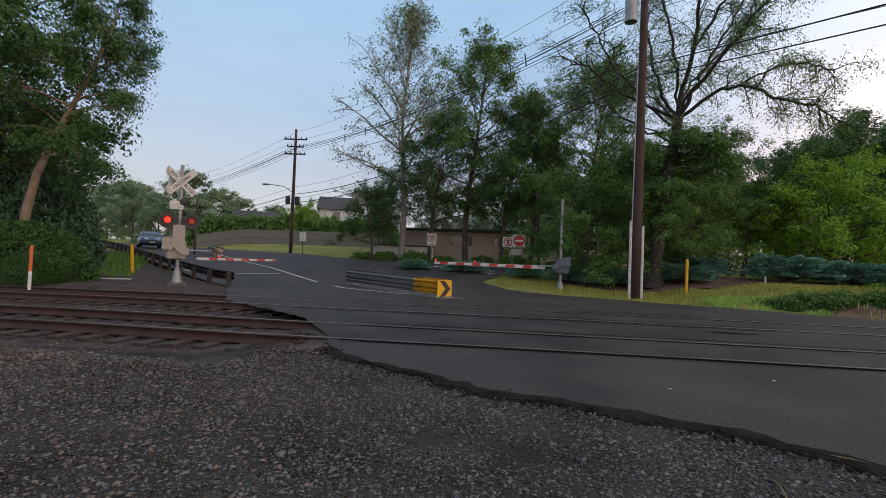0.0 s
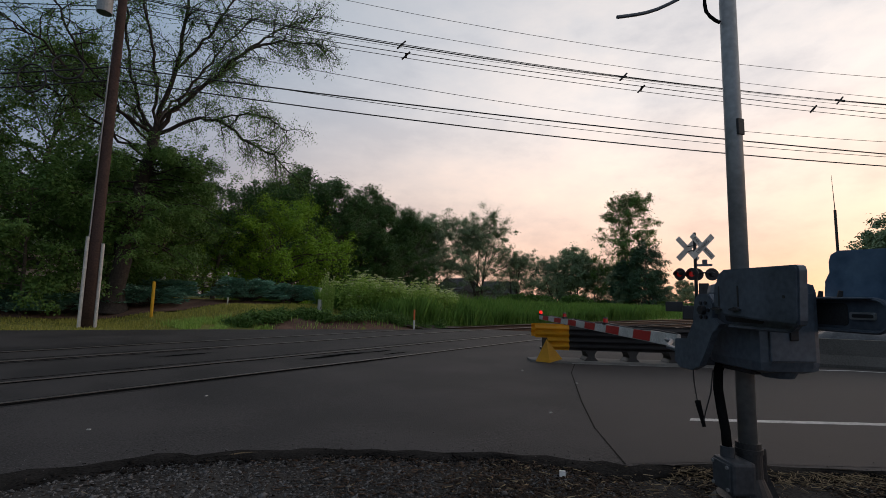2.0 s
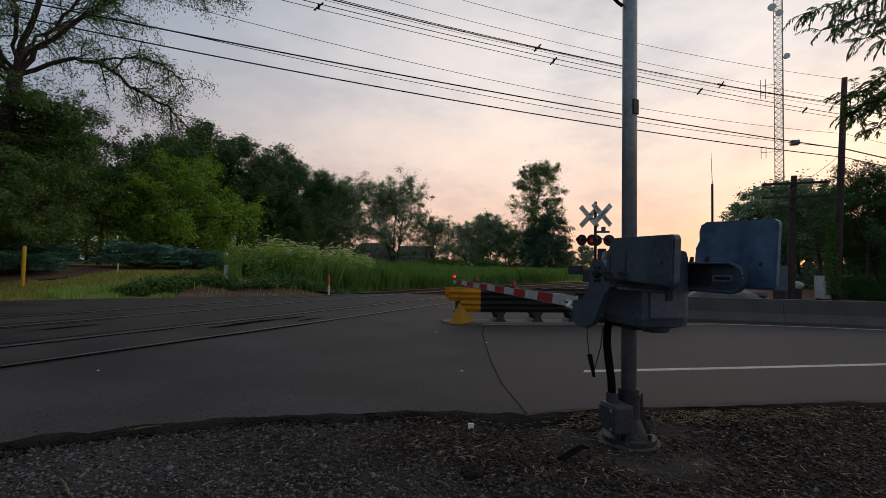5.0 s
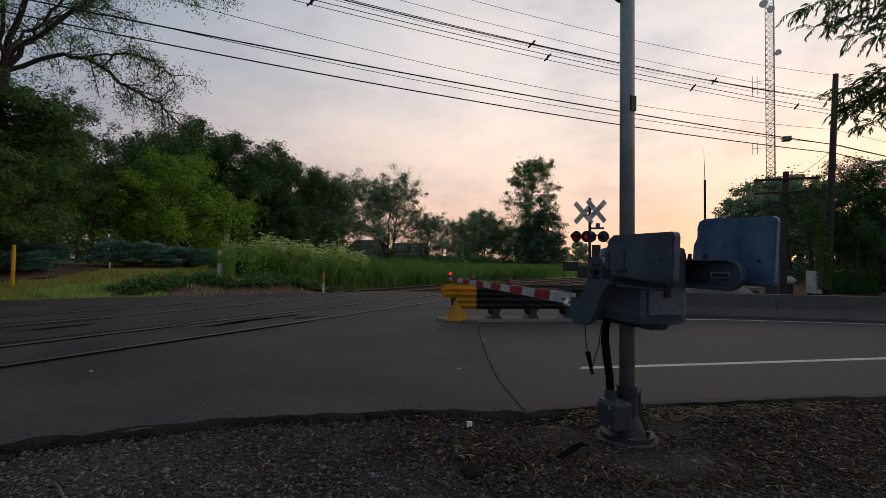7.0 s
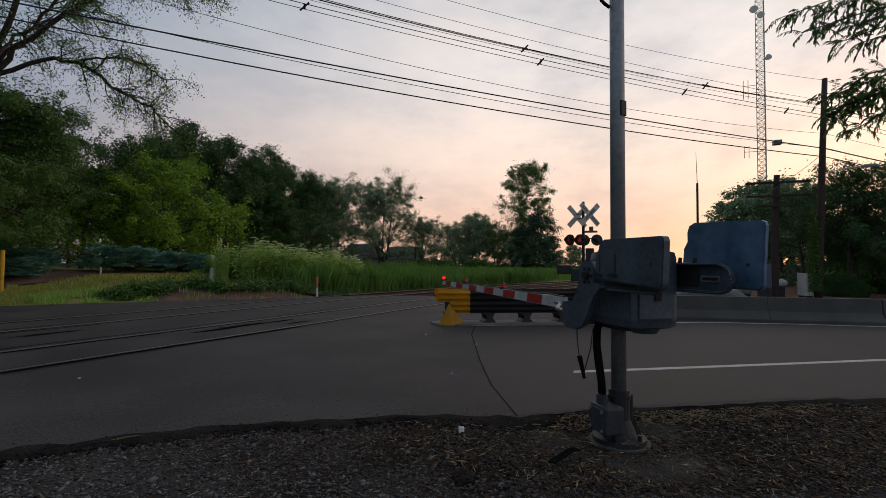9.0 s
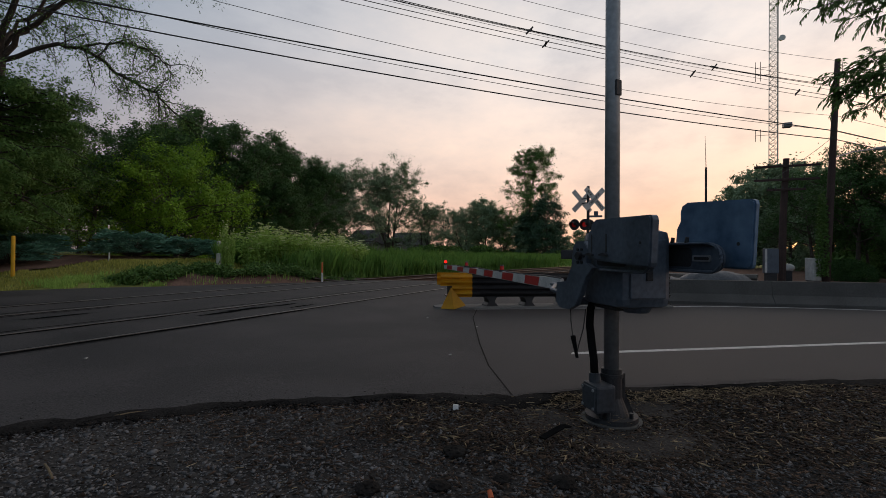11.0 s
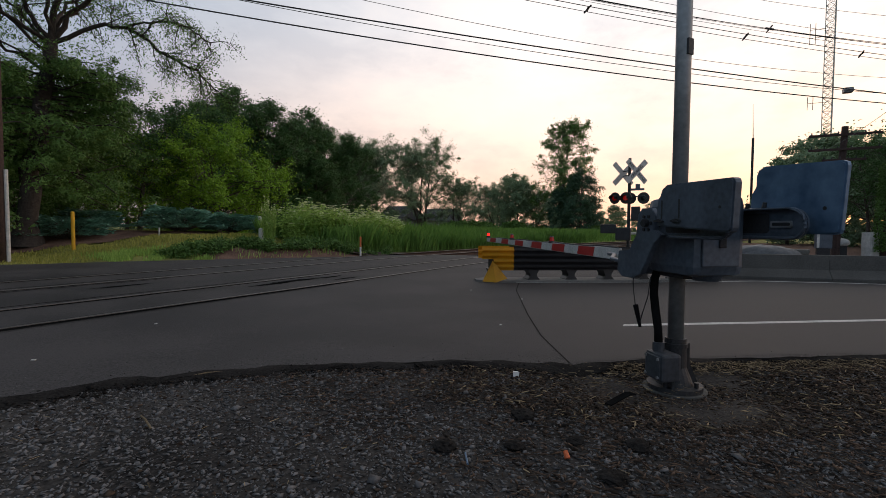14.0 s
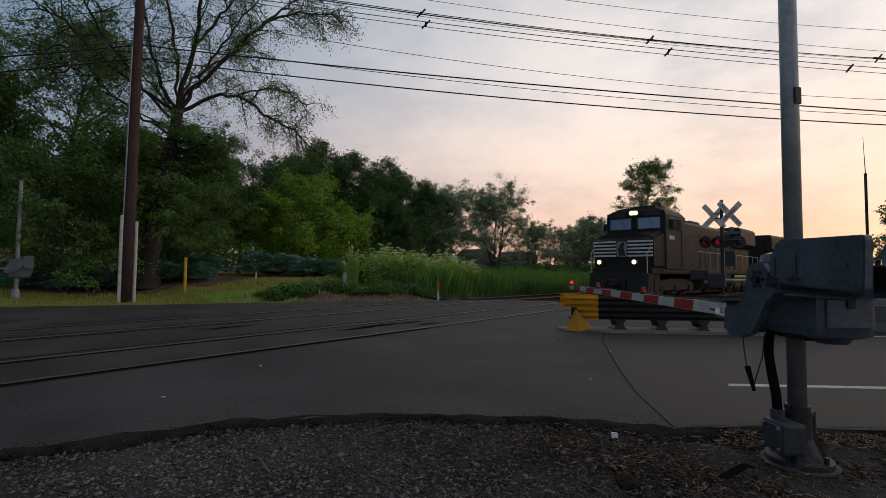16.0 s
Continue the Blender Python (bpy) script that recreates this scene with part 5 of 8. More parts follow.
def tufts(w, count, size, clumps, cr, slim=0.55, hang=0.0):
    """Leaves gathered into rounded tufts that catch the sky on top and shade one another below."""
    s, r = np.array(w.spots), w.rng
    c = s[r.choice(len(s), min(clumps, len(s)), replace=False)]
    wide = cr * r.uniform(0.55, 1.3, len(c))
    pick = r.integers(0, len(c), count)
    d = r.normal(0, 1, (count, 3))
    d[:, 2] = d[:, 2] * 0.8 + 0.25
    d /= np.linalg.norm(d, axis=1)[:, None]
    p = c[pick] + d * (wide[pick] * r.uniform(0.1, 1, count) ** 0.5)[:, None] * np.array([1, 1, 0.72])
    if hang:
        p[:, 2] -= np.abs(r.normal(0, hang, count))
    out = p - np.array([s[:, 0].mean(), s[:, 1].mean(), np.quantile(s[:, 2], 0.35)])
    out /= np.linalg.norm(out, axis=1)[:, None] + 1e-9
    nrm = d * 0.9 + out * 0.4 + r.normal(0, 0.4, (count, 3)) + np.array([0, 0, 0.4])
    nrm /= np.linalg.norm(nrm, axis=1)[:, None]
    a = np.cross(nrm, r.normal(0, 1, (count, 3)))
    a[:, 2] -= hang
    a /= np.linalg.norm(a, axis=1)[:, None] + 1e-9
    b = np.cross(nrm, a)
    b /= np.linalg.norm(b, axis=1)[:, None] + 1e-9
    ln = (size * r.uniform(0.55, 1.3, count))[:, None]
    v = np.stack([p, p + a * ln * 0.5 + b * ln * slim * 0.5, p + a * ln, p + a * ln * 0.5 - b * ln * slim * 0.5], 1).reshape(-1, 3)
    return v, np.arange(count * 4).reshape(-1, 4)


def grow(name, seed, H, r0, base, R, limbs, subs, twigs, leafs, size, label, bark=BARK, leaf=LEAF_B, spread=0.25, lean=(0, 0), droop=0.05, up=0.55, top=1.0, stems=1, hang=0.0, m=None, category="tree", slim=0.55, pear=0.35, fine=False, clumps=0, cr=0.6, loose=0.3):
    w = Wood(seed)
    rng = w.rng
    trunks = []
    for s in range(stems):
        a = rng.uniform(0, 6.28)
        off = 0.0 if stems == 1 else 0.35
        d = np.array([lean[0] + off * math.cos(a) * 0.5, lean[1] + off * math.sin(a) * 0.5, 1.0])
        p = w.way((0.4 * off * math.cos(a), 0.4 * off * math.sin(a), -0.2), d, H * 0.95 * rng.uniform(0.85, 1.0) if stems > 1 else H * 0.95, 0.05, 0, 10)
        w.tube(p, r0, r0 * 0.12, 8)
        flare = np.array([p[0], p[0] + (p[1] - p[0]) * 0.25])
        w.tube(flare, r0 * 1.6, r0 * 0.98, 8)
        trunks.append(p)
    for i in range(limbs):
        p = trunks[i % len(trunks)]
        h = base + (1 - base) * ((i + 0.5) / limbs) ** 0.85 * 0.97
        k = h * (len(p) - 1)
        a0 = p[int(k)] + (p[min(int(k) + 1, len(p) - 1)] - p[int(k)]) * (k - int(k))
        az = i * 2.399 + rng.normal(0, 0.35)
        hr = (h - base) / (1 - base)
        env = math.sqrt(max(0.05, 1 - ((hr - pear) / (1.02 - pear if hr > pear else 1.1 * pear + 0.25)) ** 2))
        ln = R * env * rng.uniform(0.72, 1.12) * (top if hr > 0.6 else 1)
        el = up * (0.35 + 0.9 * hr) + rng.normal(0, 0.1)
        d = np.array([math.cos(az) * math.cos(el), math.sin(az) * math.cos(el), math.sin(el)])
        q = w.way(a0, d, ln, 0.10, droop, 7)
        rl = max(0.02, r0 * 0.42 * (1 - 0.6 * hr) * ln / R)
        w.tube(q, rl, rl * 0.25, 6)
        for j in range(subs):
            tpos = 0.25 + 0.75 * (j + rng.uniform(0, 1)) / subs
            kk = tpos * 6 * 0.999
            a1 = q[int(kk)] + (q[int(kk) + 1] - q[int(kk)]) * (kk - int(kk))
            dd = (q[-1] - q[0]) / ln + rng.normal(0, 0.75, 3) + np.array([0, 0, 0.15 - droop])
            l2 = ln * (0.5 - 0.25 * tpos) * rng.uniform(0.7, 1.3) + 0.25
            s2 = w.way(a1, dd, l2, 0.16, droop, 5)
            w.tube(s2 if fine else s2[::2], rl * 0.34, rl * 0.1 + 0.004, 4 if fine else 3)
            for _ in range(twigs):
                k3 = rng.uniform(0.2, 0.999) * 4
                a2 = s2[int(k3)] + (s2[int(k3) + 1] - s2[int(k3)]) * (k3 - int(k3))
                d3 = (s2[-1] - s2[0]) / l2 + rng.normal(0, 0.9, 3) + np.array([0, 0, -droop])
                t3 = w.way(a2, d3, rng.uniform(0.3, 0.8) * (0.5 + 0.12 * R), 0.2, droop * 1.5, 4)
                if fine:
                    w.tube(t3[::3], 0.012 + 0.0006 * H, 0.004, 3)
                w.spots += [t3[1], t3[2], t3[3], t3[3]]
    t = thing(name, m or pose(0, 0, 0), label, category)
    raw("trunk", np.concatenate(w.v), np.concatenate(w.f), bark, t)
    if leafs:
        v, f = w.leaves(int(leafs * loose) if clumps else leafs, size, spread, slim, hang)
        if clumps:
            v2, f2 = tufts(w, int(leafs * (1 - loose)), size, clumps, cr, slim, hang)
            v, f = np.concatenate([v, v2]), np.concatenate([f, f2 + len(v)])
        raw("crown", v, f, leaf, t)
    return t


def put(src, x, y, scale, turn, label="", dz=-0.05, sz=None):
    ob = copy_thing(src, pose(x, y, gz(x, y) + dz, 0, 0, turn) @ Matrix.Diagonal((scale, scale, sz or scale, 1)))
    if label:
        tagged(ob, label)
    return ob


def P(x, y, turn=0.0, dz=-0.05):
    return pose(x, y, gz(x, y) + dz, 0, 0, turn)


# the tall thin-leaved tree behind the pole
def locust(x, y):
    """A tall trunk that forks high up into a few long bowed limbs; airy above, dense below."""
    w = Wood(11)
    r = w.rng
    R3, F3 = np.array([0.918, -0.395, 0]), np.array([0.395, 0.918, 0])
    at3 = lambda p: p[0] * R3 + p[1] * F3 + np.array([0, 0, p[2]])

    def bow(pts, k=14):
        """A smooth line through the given turns."""
        q = np.array([at3(p) for p in pts])
        u = np.linspace(0, len(q) - 1, k)
        o = np.stack([np.interp(u, np.arange(len(q)), q[:, c]) for c in range(3)], 1)
        for _ in range(2):
            o[1:-1] = (o[:-2] + 2 * o[1:-1] + o[2:]) / 4
        o[1:-1] += r.normal(0, 0.06, (k - 2, 3))
        return o

    w.tube(bow([(-0.62, 0, -0.2), (-0.46, 0, 2.3), (-0.07, 0.05, 4.7), (0.18, 0, 6.4), (0.31, 0, 8.1)]), 0.36, 0.23, 10)
    w.tube(bow([(-0.62, 0, -0.2), (-0.56, 0, 0.9)], 4), 0.62, 0.35, 10)
    airy_spots = []

    def limb(r0, *pts, boughs=20, reach=1.0):
        """A bowed limb with its side boughs and hanging twigs."""
        q = bow(pts, 18)
        w.tube(q, r0, 0.03, 7)
        for j in range(boughs):
            k = (0.22 + 0.77 * (j + r.uniform(0, 1)) / boughs) * (len(q) - 1) * 0.999
            a = q[int(k)] + (q[int(k) + 1] - q[int(k)]) * (k - int(k))
            d = (q[int(k) + 1] - q[int(k)])
            d = d / np.linalg.norm(d) + r.normal(0, 0.75, 3)
            ln = r.uniform(0.9, 2.5) * reach
            s2 = w.way(a, d, ln, 0.20, 0.16, 7)
            w.tube(s2, 0.030, 0.008, 4)
            for _ in range(9):
                k3 = r.uniform(0.15, 0.99) * 6
                a2 = s2[int(k3)] + (s2[int(k3) + 1] - s2[int(k3)]) * (k3 - int(k3))
                t3 = w.way(a2, (s2[-1] - s2[0]) / ln + r.normal(0, 0.8, 3), r.uniform(0.35, 0.95), 0.22, 0.35, 4)
                w.tube(t3[::3], 0.010, 0.004, 3)
                airy_spots.extend([t3[1], t3[2], t3[3]])

    limb(0.092, (0.31, 0, 8.0), (-0.37, 0.1, 8.7), (-0.77, 0.2, 10.4), (-1.07, 0.3, 12.2), (-1.4, 0.4, 14.3), (-1.7, 0.5, 17.0), boughs=24)
    limb(0.125, (0.31, 0, 8.0), (0.66, -0.2, 9.9), (0.98, -0.3, 12.0), (1.09, -0.4, 13.8), (1.15, -0.4, 15.4), (1.4, -0.5, 17.6), boughs=24)
    limb(0.073, (0.95, -0.3, 11.2), (2.02, -0.7, 12.9), (2.93, -1.0, 14.7), (3.92, -1.3, 16.4), boughs=20)
    limb(0.106, (0.40, 0, 8.1), (1.16, -0.4, 9.5), (2.42, -0.9, 10.8), (3.62, -1.2, 12.5), (4.96, -1.5, 13.35), (6.3, -1.7, 13.6), (7.7, -1.9, 13.5), boughs=34, reach=0.85)
    limb(0.059, (3.62, -1.2, 12.4), (4.9, -0.8, 14.0), (6.2, -0.6, 15.2), (7.0, -0.5, 15.6), boughs=18, reach=0.85)
    limb(0.092, (0.45, 0, 8.0), (1.57, -0.6, 8.85), (2.54, -0.9, 8.95), (3.62, -1.1, 8.3), (4.6, -1.3, 7.75), (5.3, -1.3, 7.6), (6.0, -1.4, 6.8), boughs=26, reach=0.62)
    limb(0.046, (2.7, -0.9, 8.9), (3.8, -1.4, 9.3), (4.8, -1.8, 9.2), (5.6, -2.0, 8.6), boughs=14, reach=0.62)
    limb(0.079, (0.2, 0, 8.0), (-1.11, -0.3, 8.5), (-2.41, -0.6, 9.4), (-3.7, -0.9, 10.6), (-5.0, -1.0, 11.2), boughs=24)
    limb(0.066, (0.4, 0, 7.2), (-1.6, -0.4, 9.2), (-3.2, -0.7, 11.6), (-4.2, -0.9, 13.8), boughs=22)
    limb(0.066, (0.5, 0, 6.5), (-1.6, 0.3, 7.9), (-3.0, 0.4, 9.0), (-4.4, 0.4, 9.6), boughs=20)
    limb(0.073, (0.31, 0, 8.0), (0.2, -1.2, 10.4), (-0.6, -1.8, 13.0), (-1.0, -2.0, 15.6))
    limb(0.073, (0.31, 0, 8.0), (1.6, 0.6, 10.8), (3.0, 0.8, 13.4), (4.2, 0.9, 15.6))
    limb(0.079, (0.31, 0, 8.0), (0.8, 2.0, 10.2), (2.4, 3.4, 12.2), (4.0, 4.0, 13.6))
    limb(0.066, (0.31, 0, 7.6), (-0.8, 2.2, 9.8), (-2.6, 3.6, 12.0))
    low_spots = []
    for i in range(46):
        h = 2.3 + 5.0 * (i + 0.5) / 46
        az = i * 2.399
        ln = r.uniform(1.6, 4.2) * (0.8 + 0.35 * math.sin(math.pi * (h - 2.3) / 5.0))
        s1 = w.way(at3((0.13 * h - 0.7, 0, h)), (math.cos(az), math.sin(az), r.uniform(-0.1, 0.35)), ln, 0.12, 0.2, 7)
        w.tube(s1, 0.05, 0.012, 5)
        for _ in range(26):
            k3 = r.uniform(0.12, 0.99) * 6
            a2 = s1[int(k3)] + (s1[int(k3) + 1] - s1[int(k3)]) * (k3 - int(k3))
            t3 = w.way(a2, (s1[-1] - s1[0]) / ln + r.normal(0, 0.8, 3), r.uniform(0.4, 1.0), 0.2, 0.15, 4)
            low_spots += [t3[1], t3[2], t3[3]]
    for i in range(16):
        h = 5.2 + 2.2 * (i + 0.5) / 16
        s1 = w.way(at3((0.13 * h - 0.7, 0, h)), at3((1.0, r.normal(-0.15, 0.35), r.uniform(-0.1, 0.25))), r.uniform(2.0, 4.2), 0.12, 0.2, 7)
        w.tube(s1, 0.04, 0.010, 5)
        for _ in range(26):
            k3 = r.uniform(0.2, 0.99) * 6
            a2 = s1[int(k3)] + (s1[int(k3) + 1] - s1[int(k3)]) * (k3 - int(k3))
            t3 = w.way(a2, r.normal(0, 0.8, 3) + np.array([0.3, 0, -0.1]), r.uniform(0.3, 0.8), 0.2, 0.2, 4)
            low_spots += [t3[1], t3[2], t3[3]]
    t = thing("locust_tree", P(x, y), "tall forked locust tree with airy light green foliage", "tree")
    raw("trunk", np.concatenate(w.v), np.concatenate(w.f), DARKBARK, t)
    w.spots = airy_spots
    v, f = w.leaves(50000, 0.122, 0.17, 0.35, 0.14)
    w.spots = low_spots
    v2, f2 = tufts(w, 42000, 0.135, 470, 0.42, 0.40, 0.12)
    raw("crown", np.concatenate([v, v2]), np.concatenate([f, f2 + len(v)]), LEAF_A, t)


locust(9.9, 22.3)
under = grow("understorey_tree", 12, 7.0, 0.11, 0.10, 3.3, 20, 7, 5, 17000, 0.17, "leafy green tree under the locust", leaf=LEAF_A, m=P(8.2, 25.6), spread=0.28, droop=0.06, clumps=225, cr=0.42)
put(under, 6.6, 23.6, 0.80, 250)
put(under, 12.6, 25.6, 0.85, 70)
put(under, 10.6, 26.4, 0.9, 170)
put(under, 6.2, 35.2, 1.05, 130, sz=1.35, dz=0.0)
# half-bare tree and green neighbours
grow("half_bare_tree", 21, 19.6, 0.27, 0.20, 5.4, 34, 9, 7, 12000, 0.17, "tall half-bare tree with pale twigs and sparse leaves", bark=PALEBARK, leaf=LEAF_A, m=P(-4.3, 36.6), lean=(-0.06, 0), up=1.2, droop=0.0, spread=0.3, fine=True)
green = grow("broadleaf_tree", 22, 16.4, 0.25, 0.26, 5.0, 30, 8, 6, 27000, 0.19, "tall broadleaf tree with fresh green crown", leaf=LEAF_A, m=P(0.7, 36.2), up=0.95, droop=0.05, spread=0.30, clumps=330, cr=0.55, loose=0.5)
dense = grow("broadleaf_tree", 23, 9.5, 0.20, 0.34, 4.2, 26, 8, 6, 16000, 0.19, "dense green broadleaf tree", leaf=LEAF_B, m=P(-2.1, 36.0), up=0.7, droop=0.05, spread=0.30, clumps=230, cr=0.50, loose=0.45)
put(dense, 3.4, 35.6, 0.9, 80, dz=-0.05, sz=1.2)
put(dense, -6.6, 36.4, 0.62, 200, "small dense dark green tree", dz=-0.75)
put(green, 5.6, 35.8, 0.82, 140, "slender broadleaf tree with fresh green crown")
put(green, 8.8, 33.8, 0.90, 30, "slender broadleaf tree with fresh green crown")
put(dense, 12.5, 29.0, 0.72, 20)
put(green, 13.0, 31.0, 0.5, 250)
# big trees at the far left of the tracks
grow("big_tree", 31, 14.0, 0.22, 0.38, 2.7, 28, 9, 6, 34000, 0.17, "big leaning tree with heavy green foliage", leaf=LEAF_B, m=P(-17.9, 18.5), lean=(0.04, 0.02), up=0.55, droop=0.24, spread=0.2, hang=0.2, bark=TANBARK, clumps=300, cr=0.40, slim=0.36)
put(dense, -22.2, 19.5, 1.2, 40, "dense dark green tree beside the track", sz=1.3)
put(dense, -23.4, 24.0, 0.8, 140)
put(dense, -26.0, 26.4, 1.0, 300)
put(green, -23.0, 21.5, 0.9, 200)
put(dense, -22.5, 16.2, 0.7, 10)
# rounded bright tree, dark mass, airy trees across the field
bright = grow("bright_tree", 41, 6.2, 0.18, 0.08, 4.6, 34, 10, 6, 34000, 0.17, "rounded bright green tree with drooping skirts", leaf=LEAF_C, m=P(21.6, 27.2), droop=0.13, up=0.65, spread=0.26, hang=0.15, clumps=390, cr=0.47)
put(dense, 17.5, 29.0, 0.78, 50)
put(bright, 16.5, 31.0, 0.85, 100)
mass = grow("broadleaf_tree", 42, 12.6, 0.26, 0.05, 5.6, 36, 10, 6, 44000, 0.22, "large dark green tree at the field edge", leaf=LEAF_B, m=P(33.2, 38.6), droop=0.05, up=0.75, spread=0.34, clumps=360, cr=0.72)
far_tree = grow("broadleaf_tree", 45, 12.6, 0.26, 0.03, 5.6, 30, 7, 5, 16000, 0.40, "distant rounded dark green tree", leaf=LEAF_HAZE, m=P(112, 36), droop=0.05, up=0.75, spread=0.42, slim=0.6, clumps=210, cr=0.78)
spruce = grow("spruce_tree", 43, 13.0, 0.2, 0.05, 3.0, 56, 6, 4, 16000, 0.24, "dark narrow spruce behind the lawn", leaf=LEAF_F, m=P(30.5, 39.0), up=0.05, droop=0.12, spread=0.2, pear=0.02, slim=0.35)
put(mass, 39.0, 36.0, 0.92, 120)
put(mass, 43.5, 34.0, 0.80, 210)
put(mass, 31.2, 33.0, 0.84, 250)
put(mass, 36.8, 34.0, 0.80, 10)
put(mass, 27.0, 36.0, 0.78, 300)
put(mass, 36.0, 31.5, 0.55, 40)
airy = grow("airy_tree", 44, 13.2, 0.24, 0.12, 7.0, 36, 9, 7, 48000, 0.21, "spreading tree with a see-through crown", leaf=LEAF_HAZE, m=P(63.0, 34.4), up=1.0, droop=0.04, spread=0.36, stems=3, fine=True, clumps=330, cr=0.55, loose=0.5)
put(airy, 57.6, 39.4, 0.90, 70, sz=0.94)
put(airy, 54.0, 40.6, 0.72, 150, sz=0.9)
put(airy, 67.6, 30.8, 0.62, 210)
put(airy, 89.0, 31.8, 0.70, 20)
put(far_tree, 90.0, 27.6, 0.74, 70, "rounded dark green tree across the field")
put(airy, 94.0, 25.0, 0.66, 170, "rounded airy tree across the field")
put(spruce, 75.0, 30.6, 0.62, 30, "rounded dark green tree across the field")
grow("tall_open_tree", 46, 20.5, 0.26, 0.12, 5.6, 40, 9, 6, 26000, 0.32, "tall tree with an open pale green crown", leaf=LEAF_A, m=P(88.4, 19.0), up=0.8, spread=0.42, slim=0.55, fine=True, clumps=300, cr=0.75, pear=0.5, loose=0.4)
evergreen = grow("evergreen_tree", 48, 11.5, 0.2, 0.02, 3.3, 60, 7, 4, 16000, 0.34, "dark bushy evergreen at the track", leaf=LEAF_F, m=P(82.6, 14.2), up=0.25, droop=0.08, spread=0.32, pear=0.12, slim=0.45, clumps=220, cr=0.7)
put(evergreen, 83.5, 17.6, 0.74, 50)
put(evergreen, 86.0, 12.6, 0.62, 150)
put(far_tree, 84, 18.0, 0.52, 130, "low dark green tree near the track")
put(far_tree, 98, 18, 0.62, 230)
put(far_tree, 120, 12, 0.5, 250)
put(airy, 130, 2, 0.6, 50)
# behind the barrier
for x, y, s, a, src in ((56, -10.2, 0.62, 10, far_tree), (60, -13.5, 0.80, 100, far_tree), (54, -14.0, 0.62, 190, far_tree), (50, -16.0, 0.62, 280, far_tree), (44.0, -16.5, 0.55, 30, dense), (38.0, -14.0, 0.50, 120, dense), (35.0, -15.5, 0.75, 60, dense), (33, -17.5, 0.95, 10, dense), (35.6, -12.6, 0.74, 220, dense), (33.2, -14.2, 0.7, 140, dense), (39.5, -11.5, 0.7, 80, dense), (66, -17, 0.85, 320, far_tree), (41, -22, 0.95, 60, far_tree)):
    put(src, x, y, s, a, "green tree behind the barrier")


def overhang():
    """The tree that stands beside the verge and hangs its feathery branches over the road."""
    w = Wood(77)
    t = thing("ailanthus_tree", pose(8.6, -8.2, gz(8.6, -8.2)), "tree with long feathery leaves hanging over the road", "tree")
    trunk = w.way((0, 0, -0.2), (0.05, 0.1, 1), 10.5, 0.05, 0, 9)
    w.tube(trunk, 0.24, 0.07, 8)
    # tips of the boughs, in the world
    ends = [(9.95, -2.60, 5.98, 22), (9.83, -2.84, 5.60, 20), (9.75, -3.09, 5.85, 26), (9.70, -3.25, 5.28, 16), (9.63, -3.45, 5.50, 22), (9.58, -3.57, 5.20, 14), (9.55, -3.66, 5.65, 22),
            (9.80, -3.02, 4.32, 18), (9.74, -3.11, 4.40, 24), (9.70, -3.24, 4.02, 24), (9.66, -3.37, 4.20, 26), (9.63, -3.43, 3.80, 18), (9.59, -3.56, 4.26, 24), (9.56, -3.61, 3.92, 22), (9.72, -3.18, 4.14, 24), (9.3, -4.3, 4.9, 12), (9.4, -4.2, 4.2, 12), (9.2, -4.6, 5.8, 14)]
    fv = []
    for ex, ey, ez, cnt in ends:
        a = trunk[4 if ez < 6 else 6]
        e = np.array([ex - 8.6, ey + 8.2, ez - 0.05])
        k = np.linspace(0, 1, 8)[:, None]
        q = a + (e - a) * k + np.array([0, 0, 1.0]) * (np.sin(k * np.pi) * 0.4)
        q[1:-1] += w.rng.normal(0, 0.05, (6, 3))
        w.tube(q, 0.03, 0.007, 5)
        for i in range(cnt):
            kk = w.rng.uniform(0.84, 1.0)
            a1 = q[int(kk * 6.99)] + (q[int(kk * 6.99) + 1] - q[int(kk * 6.99)]) * w.rng.uniform(0, 1)
            d = w.rng.normal(0, 0.7, 3) + np.array([0.1, 0.5, -0.1])
            r = w.way(a1, d, w.rng.uniform(0.18, 0.36), 0.10, 0.35, 7)
            w.tube(r, 0.006, 0.002, 3)
            for s in range(1, 7):
                dirr = (r[s] - r[s - 1])
                dirr /= np.linalg.norm(dirr)
                for sg in (-1, 1):
                    for hh in (0, 0.5):
                        sd = np.cross(dirr, [0, 0, 1]) * sg * 0.7 + dirr * 0.6 + np.array([0, 0, -0.55]) + w.rng.normal(0, 0.15, 3)
                        sd /= np.linalg.norm(sd)
                        b = np.cross(sd, w.rng.normal(0, 1, 3))
                        b /= np.linalg.norm(b)
                        ln = w.rng.uniform(0.055, 0.105)
                        p = r[s] - (r[s] - r[s - 1]) * hh
                        fv += [p, p + sd * ln * 0.4 + b * ln * 0.13, p + sd * ln, p + sd * ln * 0.4 - b * ln * 0.13]
    raw("trunk", np.concatenate(w.v), np.concatenate(w.f), BARK, t)
    raw("leaf_spray", np.array(fv), np.arange(len(fv)).reshape(-1, 4), LEAF_A, t)


overhang()


